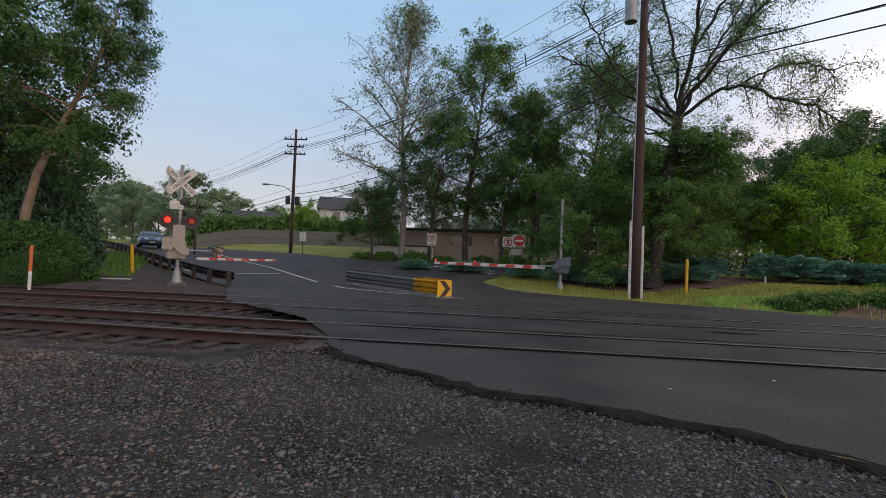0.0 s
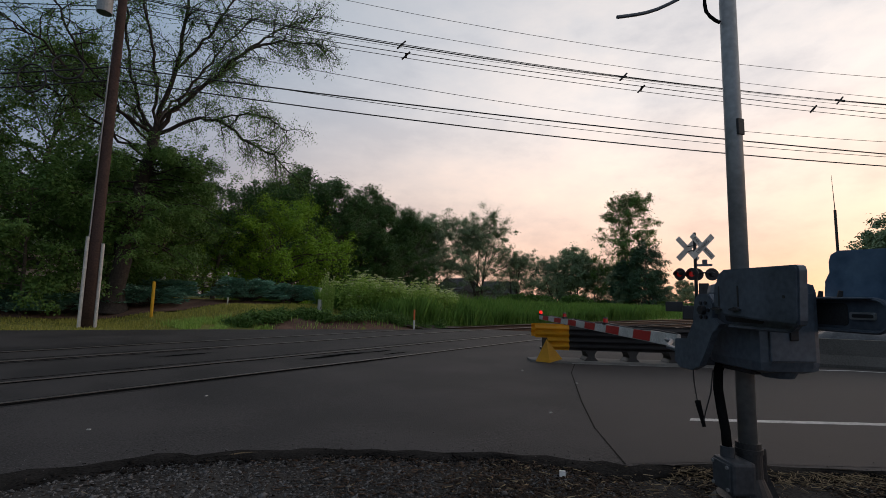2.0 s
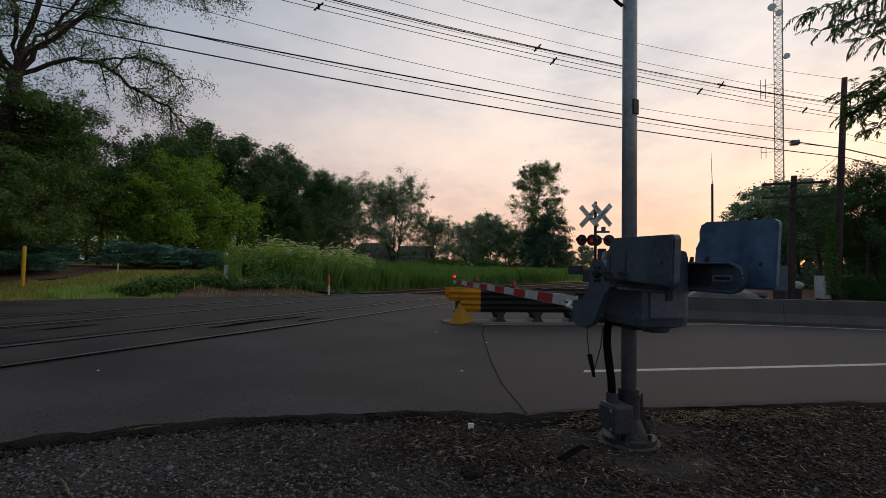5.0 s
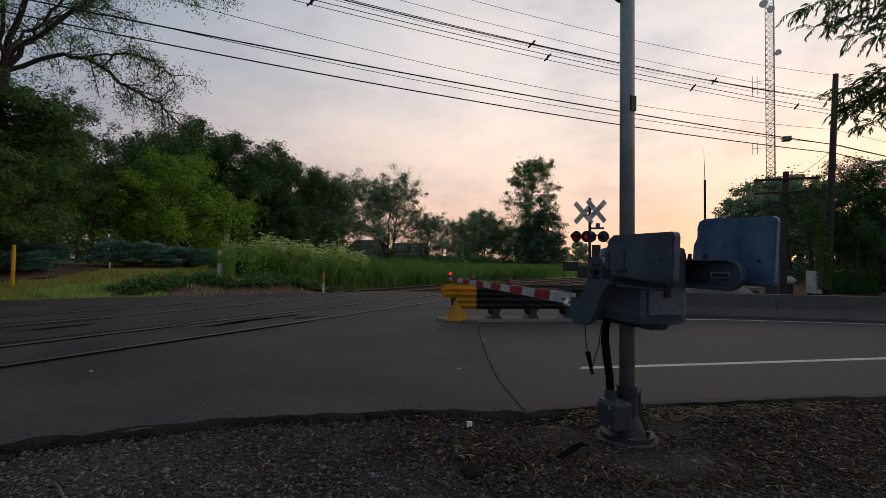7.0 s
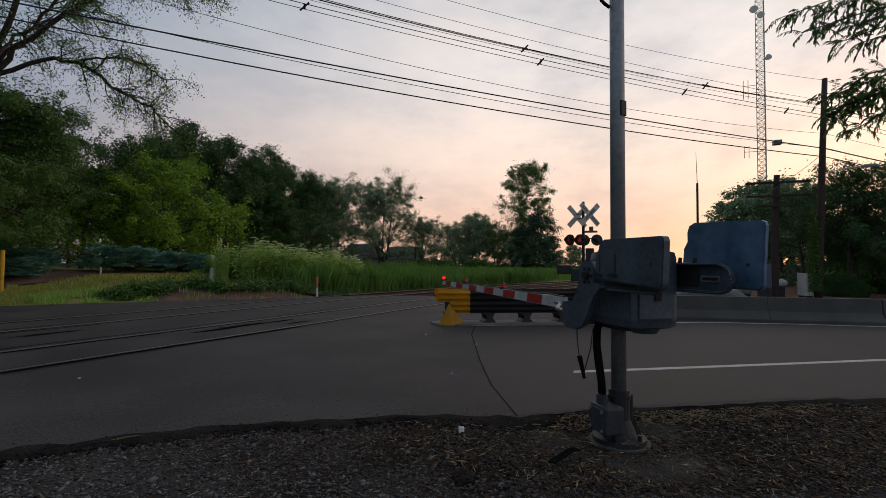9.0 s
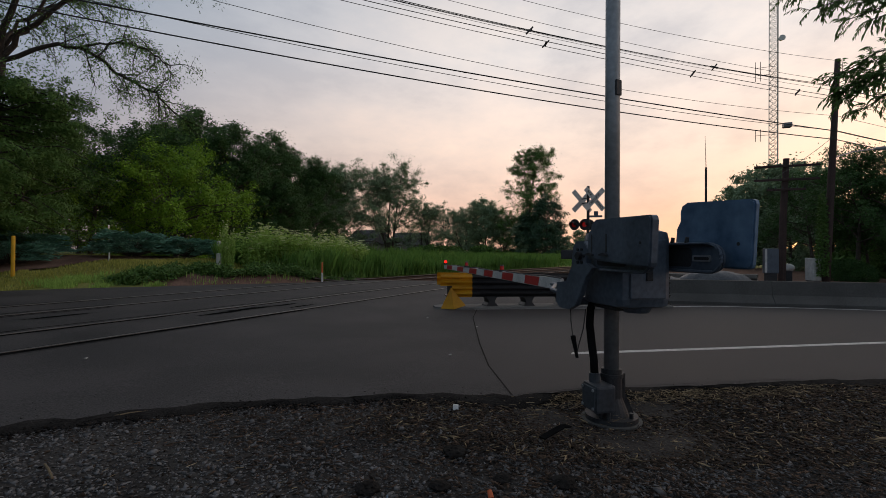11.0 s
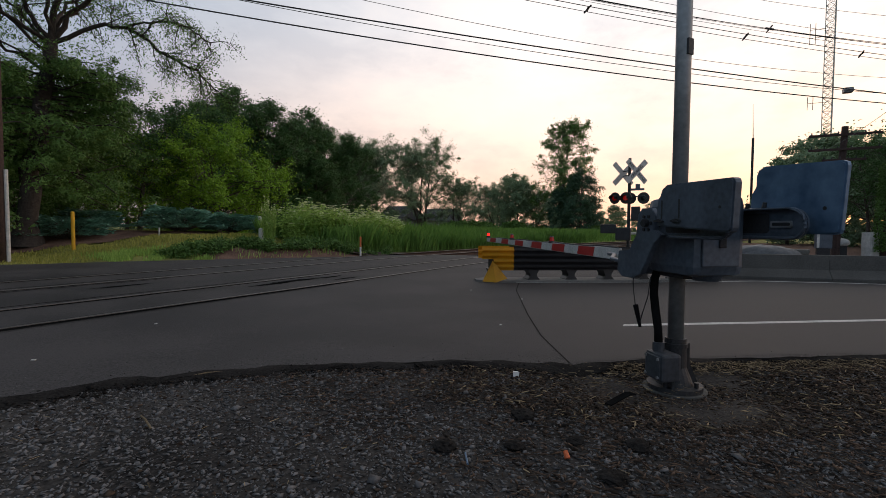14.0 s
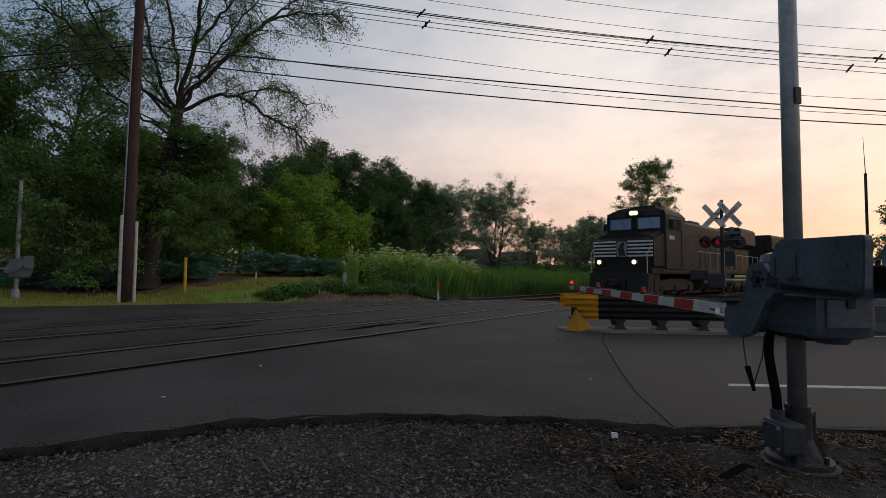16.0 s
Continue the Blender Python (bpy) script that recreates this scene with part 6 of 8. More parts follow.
def bush(name, seed, rx, ry, rz, count, size, label, leaf, m, slim=0.4, flat=0.3, stems=10, category="bush", flowers=0):
    w = Wood(seed)
    rng = w.rng
    for i in range(stems):
        az, el = rng.uniform(0, 6.28), rng.uniform(0.2, 1.3)
        e = np.array([math.cos(az) * math.cos(el) * rx, math.sin(az) * math.cos(el) * ry, math.sin(el) * rz]) * rng.uniform(0.6, 0.98)
        q = w.way((e[0] * 0.15, e[1] * 0.15, 0), e, np.linalg.norm(e), 0.12, 0.0, 6)
        w.tube(q, 0.025, 0.006, 4)
    lumps = rng.normal(0, 1, (16, 3))
    lumps[:, 2] = np.abs(lumps[:, 2])
    lumps /= np.linalg.norm(lumps, axis=1)[:, None]
    d = rng.normal(0, 1, (count, 3))
    d[:, 2] = np.abs(d[:, 2])
    d /= np.linalg.norm(d, axis=1)[:, None]
    k = (d @ lumps.T).max(axis=1)
    rad = (0.62 + 0.42 * np.clip((k - 0.75) / 0.25, 0, 1)) * rng.uniform(0.55, 1.04, count) ** flat
    p = d * rad[:, None] * np.array([rx, ry, rz])
    nrm = d * 0.6 + rng.normal(0, 0.5, (count, 3)) + np.array([0, 0, 0.5])
    a = np.cross(nrm, rng.normal(0, 1, (count, 3))) + d * 0.5
    a /= np.linalg.norm(a, axis=1)[:, None]
    b = np.cross(a, nrm)
    b /= np.linalg.norm(b, axis=1)[:, None]
    ln = (size * rng.uniform(0.6, 1.3, count))[:, None]
    v = np.stack([p, p + a * ln * 0.5 + b * ln * slim * 0.5, p + a * ln, p + a * ln * 0.5 - b * ln * slim * 0.5], 1).reshape(-1, 3)
    t = thing(name, m, label, category)
    tagged(raw("stem", np.concatenate(w.v), np.concatenate(w.f), BARK, t), kind="stuff")
    raw("foliage", v, np.arange(count * 4).reshape(-1, 4), leaf, t)
    if flowers:
        sel = rng.choice(np.nonzero((rad > 0.75) & (d[:, 2] > 0.2))[0], flowers)
        c = p[sel] * 1.03
        c = np.repeat(c, 14, axis=0) + rng.normal(0, 0.055, (flowers * 14, 3)) * np.array([1, 1, 0.4])
        a = rng.normal(0, 1, c.shape)
        a /= np.linalg.norm(a, axis=1)[:, None]
        b = np.cross(a, rng.normal(0, 1, c.shape))
        b /= np.linalg.norm(b, axis=1)[:, None]
        s = 0.035
        v = np.stack([c - a * s, c + b * s, c + a * s, c - b * s], 1).reshape(-1, 3)
        raw("blossom", v, np.arange(len(v)).reshape(-1, 4), BLOSSOM, t)
    return t


BED = [(5.0, 23.4), (8.2, 21.6), (12, 20.4), (15.5, 19.4), (19.5, 18.6), (21.5, 20.5), (17, 25), (11, 27), (6, 27)]
drape("planting_bed", BED, 0.8, 0.0, SOIL, label="brown mulch bed under the junipers")


def juniper(seed, rx, ry, rz, label, m):
    """Low spreading juniper: tiers of arching boughs, each a flat plume of needles."""
    w = Wood(seed)
    r = w.rng
    v = []
    for i in range(130):
        az = i * 2.399 + r.normal(0, 0.2)
        tier = (i % 5) / 5
        reach = (1.0 - 0.42 * tier) * r.uniform(0.72, 1.05)
        tip = np.array([math.cos(az) * rx * reach, math.sin(az) * ry * reach, 0])
        top = rz * (0.30 + 0.75 * tier) * r.uniform(0.85, 1.15)
        k = np.linspace(0.1, 1, 12)[:, None]
        q = tip * k + np.array([0, 0, 1.0]) * (top * np.sin(np.minimum(1, k * 1.25) * np.pi / 2) - 0.10 * k ** 3)
        w.tube(q, 0.018, 0.004, 4)
        way = tip / np.linalg.norm(tip)
        side = np.array([-way[1], way[0], 0])
        n = 95
        u = r.uniform(0.25, 1.0, n) ** 0.7
        j = np.clip((u * 11).astype(int), 0, 10)
        p = q[j] + (q[j + 1] - q[j]) * r.uniform(0, 1, (n, 1)) + side * (r.normal(0, 0.16, n) * (1.25 - 0.7 * u))[:, None] + np.array([0, 0, 1.0]) * r.normal(0, 0.03, n)[:, None]
        d = way * 1.0 + side * r.normal(0, 0.5, (n, 1)) + np.array([0, 0, 1.0]) * r.normal(0.18, 0.16, (n, 1))
        d /= np.linalg.norm(d, axis=1)[:, None]
        e = np.cross(d, r.normal(0, 0.45, (n, 3)) + np.array([0, 0, 1.0]))
        e /= np.linalg.norm(e, axis=1)[:, None]
        ln = r.uniform(0.10, 0.24, n)[:, None]
        v.append(np.stack([p, p + d * ln * 0.45 + e * ln * 0.15, p + d * ln, p + d * ln * 0.45 - e * ln * 0.15], 1).reshape(-1, 3))
    v = np.concatenate(v)
    t = thing("juniper_bush", m, label, "bush")
    tagged(raw("stem", np.concatenate(w.v), np.concatenate(w.f), BARK, t), kind="stuff")
    raw("foliage", v, np.arange(len(v)).reshape(-1, 4), LEAF_D, t)
    return t


jun = juniper(51, 2.9, 1.9, 1.30, "low spreading blue-green juniper", P(15.2, 21.9, 40))
for x, y, s, a in ((17.5, 21.0, 0.85, 70), (19.2, 19.9, 0.62, 20), (10.9, 23.0, 0.80, 10), (12.4, 24.6, 0.85, 90), (8.0, 23.9, 0.8, 30), (6.4, 25.0, 0.7, 140), (3.9, 26.6, 0.6, 60), (0.6, 28.4, 0.6, 10), (-2.6, 29.2, 0.55, 80)):
    put(jun, x, y, s, a)


def umbel_weed(seed, R, H, stems, label, m, leaf=LEAF_E, leaves=150, blossom=True):
    """A stand of tall leafy stalks that carry flat cream flower heads."""
    w = Wood(seed)
    r = w.rng
    lv, fv = [], []
    for i in range(stems):
        a, b = r.uniform(0, 6.28), R * math.sqrt(r.uniform(0, 1))
        h = H * r.uniform(0.55, 1.08) * (1 - 0.3 * (b / R) ** 2)
        q = w.way((b * math.cos(a), b * math.sin(a), -0.05), (0.22 * math.cos(a) * b / R, 0.22 * math.sin(a) * b / R, 1), h, 0.06, 0, 8)
        w.tube(q, 0.014, 0.006, 4)
        n = leaves
        k = r.uniform(0.1, 0.97, n) * 6.99
        j = k.astype(int)
        out = r.normal(0, 1, (n, 3)) * np.array([1, 1, 0.25])
        out /= np.linalg.norm(out, axis=1)[:, None]
        c = q[j] + (q[j + 1] - q[j]) * (k - j)[:, None] + out * r.uniform(0.02, 0.26, (n, 1))
        d = out + np.array([0, 0, -0.35]) + r.normal(0, 0.3, (n, 3))
        d /= np.linalg.norm(d, axis=1)[:, None]
        e = np.cross(d, r.normal(0, 0.5, (n, 3)) + np.array([0, 0, 1.0]))
        e /= np.linalg.norm(e, axis=1)[:, None]
        ln = r.uniform(0.09, 0.20, n)[:, None]
        lv.append(np.stack([c, c + d * ln * 0.5 + e * ln * 0.24, c + d * ln, c + d * ln * 0.5 - e * ln * 0.24], 1).reshape(-1, 3))
        for _ in range(int(r.integers(1, 5)) if blossom else 0):
            c0 = q[-1] + r.normal(0, 0.10, 3) * np.array([1, 1, 0.5])
            n = 40
            ang, rad = r.uniform(0, 6.28, n), 0.11 * np.sqrt(r.uniform(0, 1, n))
            c = c0 + np.stack([np.cos(ang) * rad, np.sin(ang) * rad, 0.03 - rad * 0.25 + r.normal(0, 0.008, n)], 1)
            s = r.uniform(0.016, 0.030, n)[:, None]
            x, y = np.array([1.0, 0, 0]), np.array([0, 1.0, 0.0])
            fv.append(np.stack([c - x * s, c - y * s, c + x * s + np.array([0, 0, 0.01]), c + y * s], 1).reshape(-1, 3))
    t = thing("flowering_weed", m, label, "bush")
    tagged(raw("stem", np.concatenate(w.v), np.concatenate(w.f), leaf, t), kind="stuff")
    raw("foliage", np.concatenate(lv), np.arange(sum(len(x) for x in lv)).reshape(-1, 4), leaf, t)
    if blossom:
        raw("blossom", np.concatenate(fv), np.arange(sum(len(x) for x in fv)).reshape(-1, 4), BLOSSOM, t)
    return t


weed = umbel_weed(52, 1.25, 2.15, 62, "tall leafy weeds with flat cream blossom", P(17.8, 15.9))
for x, y, s, a, sz in ((18.9, 15.2, 0.95, 50, 1.0), (20.2, 14.6, 0.85, 120, 1.08), (21.6, 14.5, 0.8, 10, 1.05), (19.3, 16.8, 1.05, 300, 1.05), (23.0, 15.4, 0.9, 80, 0.95), (21.0, 16.2, 1.0, 190, 0.95), (15.8, 16.6, 0.22, 30, 0.95)):
    put(weed, x, y, s, a, sz=sz)
low = umbel_weed(53, 0.42, 0.62, 12, "low green weed clump on the bank", P(13.4, 15.2), LEAF_A, 46, False)
r3 = random.Random(31)
for k in range(44):
    x = r3.uniform(11.0, 18.4)
    y = 15.9 - 0.62 * (x - 11) + abs(r3.gauss(0, 0.8)) + 0.25
    put(low, x, y, r3.uniform(0.35, 1.0), r3.uniform(0, 360), sz=r3.uniform(0.35, 1.15))
hedge = bush("undergrowth_bush", 54, 2.6, 2.2, 2.1, 17000, 0.135, "dense green undergrowth beside the track", LEAF_B, P(-16.0, 16.8), 0.5, 0.3, 16)
for x, y, s, a in ((-17.6, 17.4, 1.0, 40), (-18.6, 20.0, 0.9, 90), (-19.8, 17.6, 1.05, 130), (-20.6, 22.0, 0.9, 200), (-22.4, 17.8, 1.1, 10), (-14.4, 15.8, 0.5, 60), (-24.4, 26.0, 0.9, 280)):
    put(hedge, x, y, s, a)
ivy = bush("ivy", 55, 0.30, 0.26, 4.6, 2600, 0.13, "ivy climbing the utility pole", LEAF_A, pose(30.70, -9.35, 0.4), 0.6, 0.5, 6)
put(hedge, 34.0, -11.5, 0.6, 40)
# Spruce-dark leaves put the shade inside the thicket into its colour.
thicket = bush("thicket", 57, 2.4, 2.2, 2.6, 12000, 0.15, "tall thicket behind the track with shade in its leaf colour", LEAF_F, P(-20.6, 18.6), 0.5, 0.3, 16)
for x, y, s in ((-19.6, 21.1, 1.2), (-22.6, 24.1, 1.2), (-25.6, 27.6, 1.2), (-22.8, 20.2, 1.5), (-24.5, 18.0, 1.6)):
    put(thicket, x, y, s, x * 40, "tall thicket behind the track with shade in its leaf colour", sz=2.0)
far_bush = bush("far_bush", 56, 2.6, 2.2, 2.1, 2600, 0.42, "dense green bushes across the field", LEAF_A, P(70.5, 27.0), 0.6, 0.3, 8)
for k in range(11):
    put(far_bush, -34 + k * 2.4, 62.5 - 0.36 * k, 1.1 + 0.12 * (k % 3), 50 * k, "dense green hedge behind the fence", sz=1.65 + 0.12 * (k % 2))
for x, y, s, sy in ((-55.2, 77.5, 0.62, 0.72), (-49.3, 75.4, 0.5, 0.55), (-43.3, 73.3, 0.80, 0.78), (-38.5, 74, 0.62, 0.6), (-43, 90, 0.7, 0.62), (-64, 92, 0.8, 0.8), (-72, 98, 1.0, 0.9), (-58, 98, 0.7, 0.6), (-80, 104, 1.0, 0.9), (-92, 110, 1.0, 0.9), (-34, 84, 0.62, 0.5), (-26, 80, 0.5, 0.45)):
    put(far_tree, x, y, s, x * 7, "far green tree beside the road", sz=sy)
put(bright, -20.1, 60.8, 0.62, 30, "weeping green tree behind the fence", sz=0.8)
put(dense, -7.0, 44.0, 0.62, 100, "dense green tree before the pale house", sz=0.8)
put(dense, -7.0, 41.5, 0.5, 10, sz=0.6)
for x, y, s in ((-17.6, 59.4, 0.22), (-14.9, 58.6, 0.26)):
    put(spruce, x, y, s, 20, "small pointed dark spruce")
# low growth along the field's far side
r2 = random.Random(12)
for x, y, s in ((47, -18.8, 1.6), (52, -20.6, 1.6), (44, -17.6, 1.3), (57, -23, 1.7), (62, -26, 1.8), (40, -17.0, 1.0)):
    put(far_bush, x, y, s, x * 30, "dense green bushes behind the barrier", sz=s * 1.3)
for px, py in ((53.5, 35.8), (60.2, 28.6), (64, 28.6), (67, 27.4), (73.5, 25.6), (75, 23.4), (78, 22.2), (80.5, 19.8), (83, 12.0), (50, 37), (46.5, 37.5), (96, 20), (104, 15), (110, 11), (92, 23)):
    put(far_bush, px, py, r2.uniform(0.7, 1.1), r2.uniform(0, 360), sz=r2.uniform(0.6, 1.25))
for k, (x, y) in enumerate(((-7.4, 36.9), (-5.6, 36.6), (-3.2, 36.1), (-1.0, 35.7), (1.9, 35.3), (4.2, 34.6), (7.2, 33.9), (9.6, 33.2))):
    put(far_bush, x, y, 0.40 + 0.06 * (k % 3), 70 * k, "low dark green bush beside the side road", dz=-0.3)
for x, y, k in ((-1.6, 50.0, 0.50), (2.4, 51.0, 0.56), (6.4, 50.0, 0.52), (10.5, 51.0, 0.6)):
    put(far_tree, x, y, k, 40 * x, "dark green tree behind the low building")
# the skyline beyond the field
rng = np.random.default_rng(8)
for k in range(16):
    x = 118 + 8 * k + rng.uniform(-3, 3)
    put(far_tree, x, 70 - 5.2 * k + rng.uniform(-4, 4), rng.uniform(0.35, 0.6), rng.uniform(0, 360), "distant dark tree on the skyline")
for k in range(8):
    put(far_tree, 10 + 7 * k, 55 + rng.uniform(-3, 6), rng.uniform(0.7, 0.95), rng.uniform(0, 360), "dark tree behind the lawn")


def blades(name, n, area, h0, h1, width, mat, label, seed, keep=lambda x, y: True, thin=None):
    """Grass as single bent blades."""
    r = np.random.default_rng(seed)
    (x0, x1), (y0, y1) = area
    pts = []
    while len(pts) < n:
        for x, y in zip(r.uniform(x0, x1, 4000), r.uniform(y0, y1, 4000)):
            if keep(x, y):
                pts.append((x, y))
                if len(pts) >= n:
                    break
    p = np.array([(x, y, gz(x, y) - 0.06) for x, y in pts])
    a = r.uniform(0, 6.28, n)
    h = r.uniform(h0, h1, n) * (0.75 + 0.5 * np.abs(np.sin(p[:, 0] * 0.9) * np.cos(p[:, 1] * 0.7)))
    d = np.stack([np.cos(a), np.sin(a), np.zeros(n)], 1)
    e = np.stack([-np.sin(a), np.cos(a), np.zeros(n)], 1)
    lean = r.uniform(0.05, 0.45, n)[:, None]
    up = np.array([0, 0, 1.0])
    hh = h[:, None]
    v = np.stack([p - e * width / 2, p + e * width / 2, p + up * hh * 0.6 + d * hh * lean * 0.35 + e * width * 0.4, p + up * hh + d * hh * lean], 1).reshape(-1, 3)
    q = np.arange(n * 4).reshape(-1, 4)
    return tagged(raw(name, v, q, mat), label, "grass", "", "stuff")


def off_track(x, y):
    return y > track_y(x) + GAP + 2.3


bank = inside(BANK)
blades("tall_grass", 60000, ((17.0, 62), (8, 24)), 0.65, 1.25, 0.045, BLADE, "tall dark green meadow grass along the track", 5, lambda x, y: off_track(x, y) and y < track_y(x) + GAP + 2.4 + 5.5 + 0.10 * (x - 17))
blades("meadow_grass", 30000, ((26, 110), (0, 44)), 0.35, 0.8, 0.07, BLADE, "green meadow grass across the field", 6, lambda x, y: off_track(x, y))
mulched = inside(BED)
paved = inside(ROAD)
blades("lawn_grass", 52000, ((2, 24), (15.5, 30)), 0.05, 0.17, 0.03, TURF, "short yellowish lawn grass", 7, lambda x, y: y > 18.2 - 0.22 * (x - 4) + 0.35 * math.sin(x * 2.1) and 0.866 * x + 0.5 * y > 13.4 and x < 24 and not paved(x, y) and not bank(x, y) and not mulched(x, y))
blades("bank_weeds", 4200, ((8.5, 17.5), (12.4, 18)), 0.06, 0.30, 0.025, LEAF_E, "rough green weeds along the bank", 10, lambda x, y: -0.5 < y - 15.9 + 0.63 * (x - 11) < 1.9 and noise.noise(Vector((x * 1.3, y * 1.3, 5.0))) > -0.15 + 0.4 * random.random() and not (bank(x, y) and random.random() < 0.9))
blades("verge_grass", 9000, ((-24, -8), (14, 34)), 0.10, 0.35, 0.03, BLADE, "green grass beside the guard rail", 9, lambda x, y: 0.866 * x + 0.5 * y < -2.2 and y > 19.5)


# ---- loose stones, straw and litter ----
def stones(name, n, keep, area, s0, s1, seed, mat, label, dz=0.0, form=(1, 1, 1)):
    r = np.random.default_rng(seed)
    iv = np.array([(1, 0.1, 0), (-0.9, 0.2, 0.1), (0.1, 1, -0.1), (-0.1, -0.95, 0.1), (0.25, 0.2, 0.9), (-0.2, -0.1, -0.8)])
    ifc = np.array([(0, 2, 4), (2, 1, 4), (1, 3, 4), (3, 0, 4), (2, 0, 5), (1, 2, 5), (3, 1, 5), (0, 3, 5)])
    (x0, x1), (y0, y1) = area
    pts = []
    while len(pts) < n:
        for x, y in zip(r.uniform(x0, x1, 6000), r.uniform(y0, y1, 6000)):
            if keep(x, y):
                pts.append((x, y, gz(x, y) - sunk(x, y)))
                if len(pts) >= n:
                    break
    p = np.array(pts)
    s = (s0 * (s1 / s0) ** r.uniform(0, 1, n) ** 1.6)
    v = iv[None] * (1 + np.clip(r.normal(0, 0.36, (n, 6, 1)), -0.6, 0.8)) * s[:, None, None] * np.stack([r.uniform(0.7, 1.3, n) * form[0], r.uniform(0.6, 1.1, n) * form[1], r.uniform(0.15, 0.5, n) * form[2]], 1)[:, None]
    a, b = r.uniform(0, 6.28, n), r.normal(0, 0.55, n)
    ca, sa, cb, sb = np.cos(a)[:, None], np.sin(a)[:, None], np.cos(b)[:, None], np.sin(b)[:, None]
    x, y, z = v[..., 0], v[..., 1], v[..., 2]
    y, z = y * cb - z * sb, y * sb + z * cb
    v = np.stack([x * ca - y * sa, x * sa + y * ca, z], -1) + p[:, None] + np.stack([np.zeros(n), np.zeros(n), s * 0.18 + dz], 1)[:, None]
    f = ifc[None] + (np.arange(n) * 6)[:, None, None]
    return tagged(raw(name, v.reshape(-1, 3), f.reshape(-1, 3), mat), label, "gravel", "", "stuff")


verge = inside([(8.0, -4.4), (5.0, 0.85), (4.5, 1.9), (3.5, 3.35), (2.35, 4.35), (0.9, 5.0), (0.2, 5.2), (-1.7, 6.7), (-5, 7.2), (-5, 2.0), (-1.2, 0.6), (1.0, -1.2), (5.0, -5.5)])
nz = lambda x, y: noise.noise(Vector((x * 0.9, y * 0.9, 3.1))) + 0.5 * noise.noise(Vector((x * 2.7, y * 2.7, 8.0)))
rusty = inside([(-0.9, 6.2), (-0.5, 4.9), (-0.9, 3.6), (-1.6, 2.4), (-2.2, 1.2), (-3.5, 0.4), (-16, 0.2), (-16, 6.9), (-6, 6.8), (-1.6, 6.8)])
stones("rusty_stones", 26000, lambda x, y: rusty(x + random.gauss(0, 0.5), y + random.gauss(0, 0.5)) and y < 6.9, ((-9, 0), (0.3, 6.8)), 0.008, 0.026, 18, RUSTSTONE, "brown crushed stone beside the track")
stones("loose_stones", 110000, lambda x, y: verge(x, y) and nz(x, y) + random.random() * 0.5 > -0.25 and (not rusty(x, y) or random.random() < 0.45), ((-5, 8), (-5.5, 7.2)), 0.006, 0.0235, 3, STONE, "loose dark grey crushed stone on the verge")
stones("brown_chips", 16000, lambda x, y: verge(x, y) and nz(x, y) < 0.18, ((-5, 8), (-5.5, 7.2)), 0.006, 0.022, 15, MULCH, "small brown chips among the gravel")
stones("larger_stones", 800, verge, ((-5, 8), (-5.5, 7.2)), 0.022, 0.042, 4, STONE, "larger angular stones among the gravel")
stones("verge_stones", 14000, lambda x, y: y < 7.3 and not verge(x, y), ((-16, -1.5), (2.5, 7.3)), 0.015, 0.045, 13, RUSTSTONE, "loose brown stones towards the track")
stones("ballast_stones", 16000, lambda x, y: x < -2.3 - 0.6 * max(0, y - 8), ((-20, -2), (6.8, 14.8)), 0.02, 0.055, 14, BALLAST, "rust-coloured ballast stones")
stones("back_stones", 13000, lambda x, y: not verge(x, y) and y < 4.5 - 0.7 * (x + 5) and y < 2.5, ((-10, 6), (-9, 2.5)), 0.014, 0.04, 19, STONE, "loose dark crushed stone behind the verge")
LIP = [EDGE[k] for k in range(3, 20)]


def from_lip(x, y):
    best = 9.0
    for a, b in zip(LIP, LIP[1:]):
        dx, dy = b[0] - a[0], b[1] - a[1]
        k = min(1, max(0, ((x - a[0]) * dx + (y - a[1]) * dy) / (dx * dx + dy * dy)))
        best = min(best, math.hypot(x - a[0] - k * dx, y - a[1] - k * dy))
    return best


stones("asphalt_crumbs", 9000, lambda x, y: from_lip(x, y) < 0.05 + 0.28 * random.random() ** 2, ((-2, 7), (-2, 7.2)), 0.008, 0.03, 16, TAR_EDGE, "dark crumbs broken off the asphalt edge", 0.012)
on_road = inside(ROAD)
stones("road_grit", 2600, lambda x, y: on_road(x, y) and from_lip(x, y) < 0.9 * random.random() ** 2, ((-2, 8), (-2, 8)), 0.004, 0.009, 17, STONE, "fine grit along the asphalt edge", 0.03)


def straws(name, n, keep, area, seed, mat, label, l0=0.03, l1=0.12, wdt=0.004):
    r = np.random.default_rng(seed)
    (x0, x1), (y0, y1) = area
    pts = []
    while len(pts) < n:
        for x, y in zip(r.uniform(x0, x1, 4000), r.uniform(y0, y1, 4000)):
            if keep(x, y) and len(pts) < n:
                pts.append((x, y, gz(x, y) + 0.012 + r.uniform(0, 0.02)))
    p = np.array(pts)
    a = r.uniform(0, 6.28, n)
    l = r.uniform(l0, l1, n)[:, None]
    d = np.stack([np.cos(a), np.sin(a), r.normal(0, 0.15, n)], 1)
    e = np.stack([-np.sin(a), np.cos(a), r.normal(0, 0.2, n)], 1)
    e2 = np.array([0, 0, 1.0])
    w2 = wdt * r.uniform(0.5, 1.8, n)[:, None]
    v = np.stack([p - d * l / 2 - e * w2, p + d * l / 2 - e * w2 * 0.5, p + d * l / 2 + e * w2 * 0.5 + e2 * w2, p - d * l / 2 + e * w2 + e2 * w2], 1).reshape(-1, 3)
    return tagged(raw(name, v, np.arange(n * 4).reshape(-1, 4), mat), label, "litter", "", "stuff")


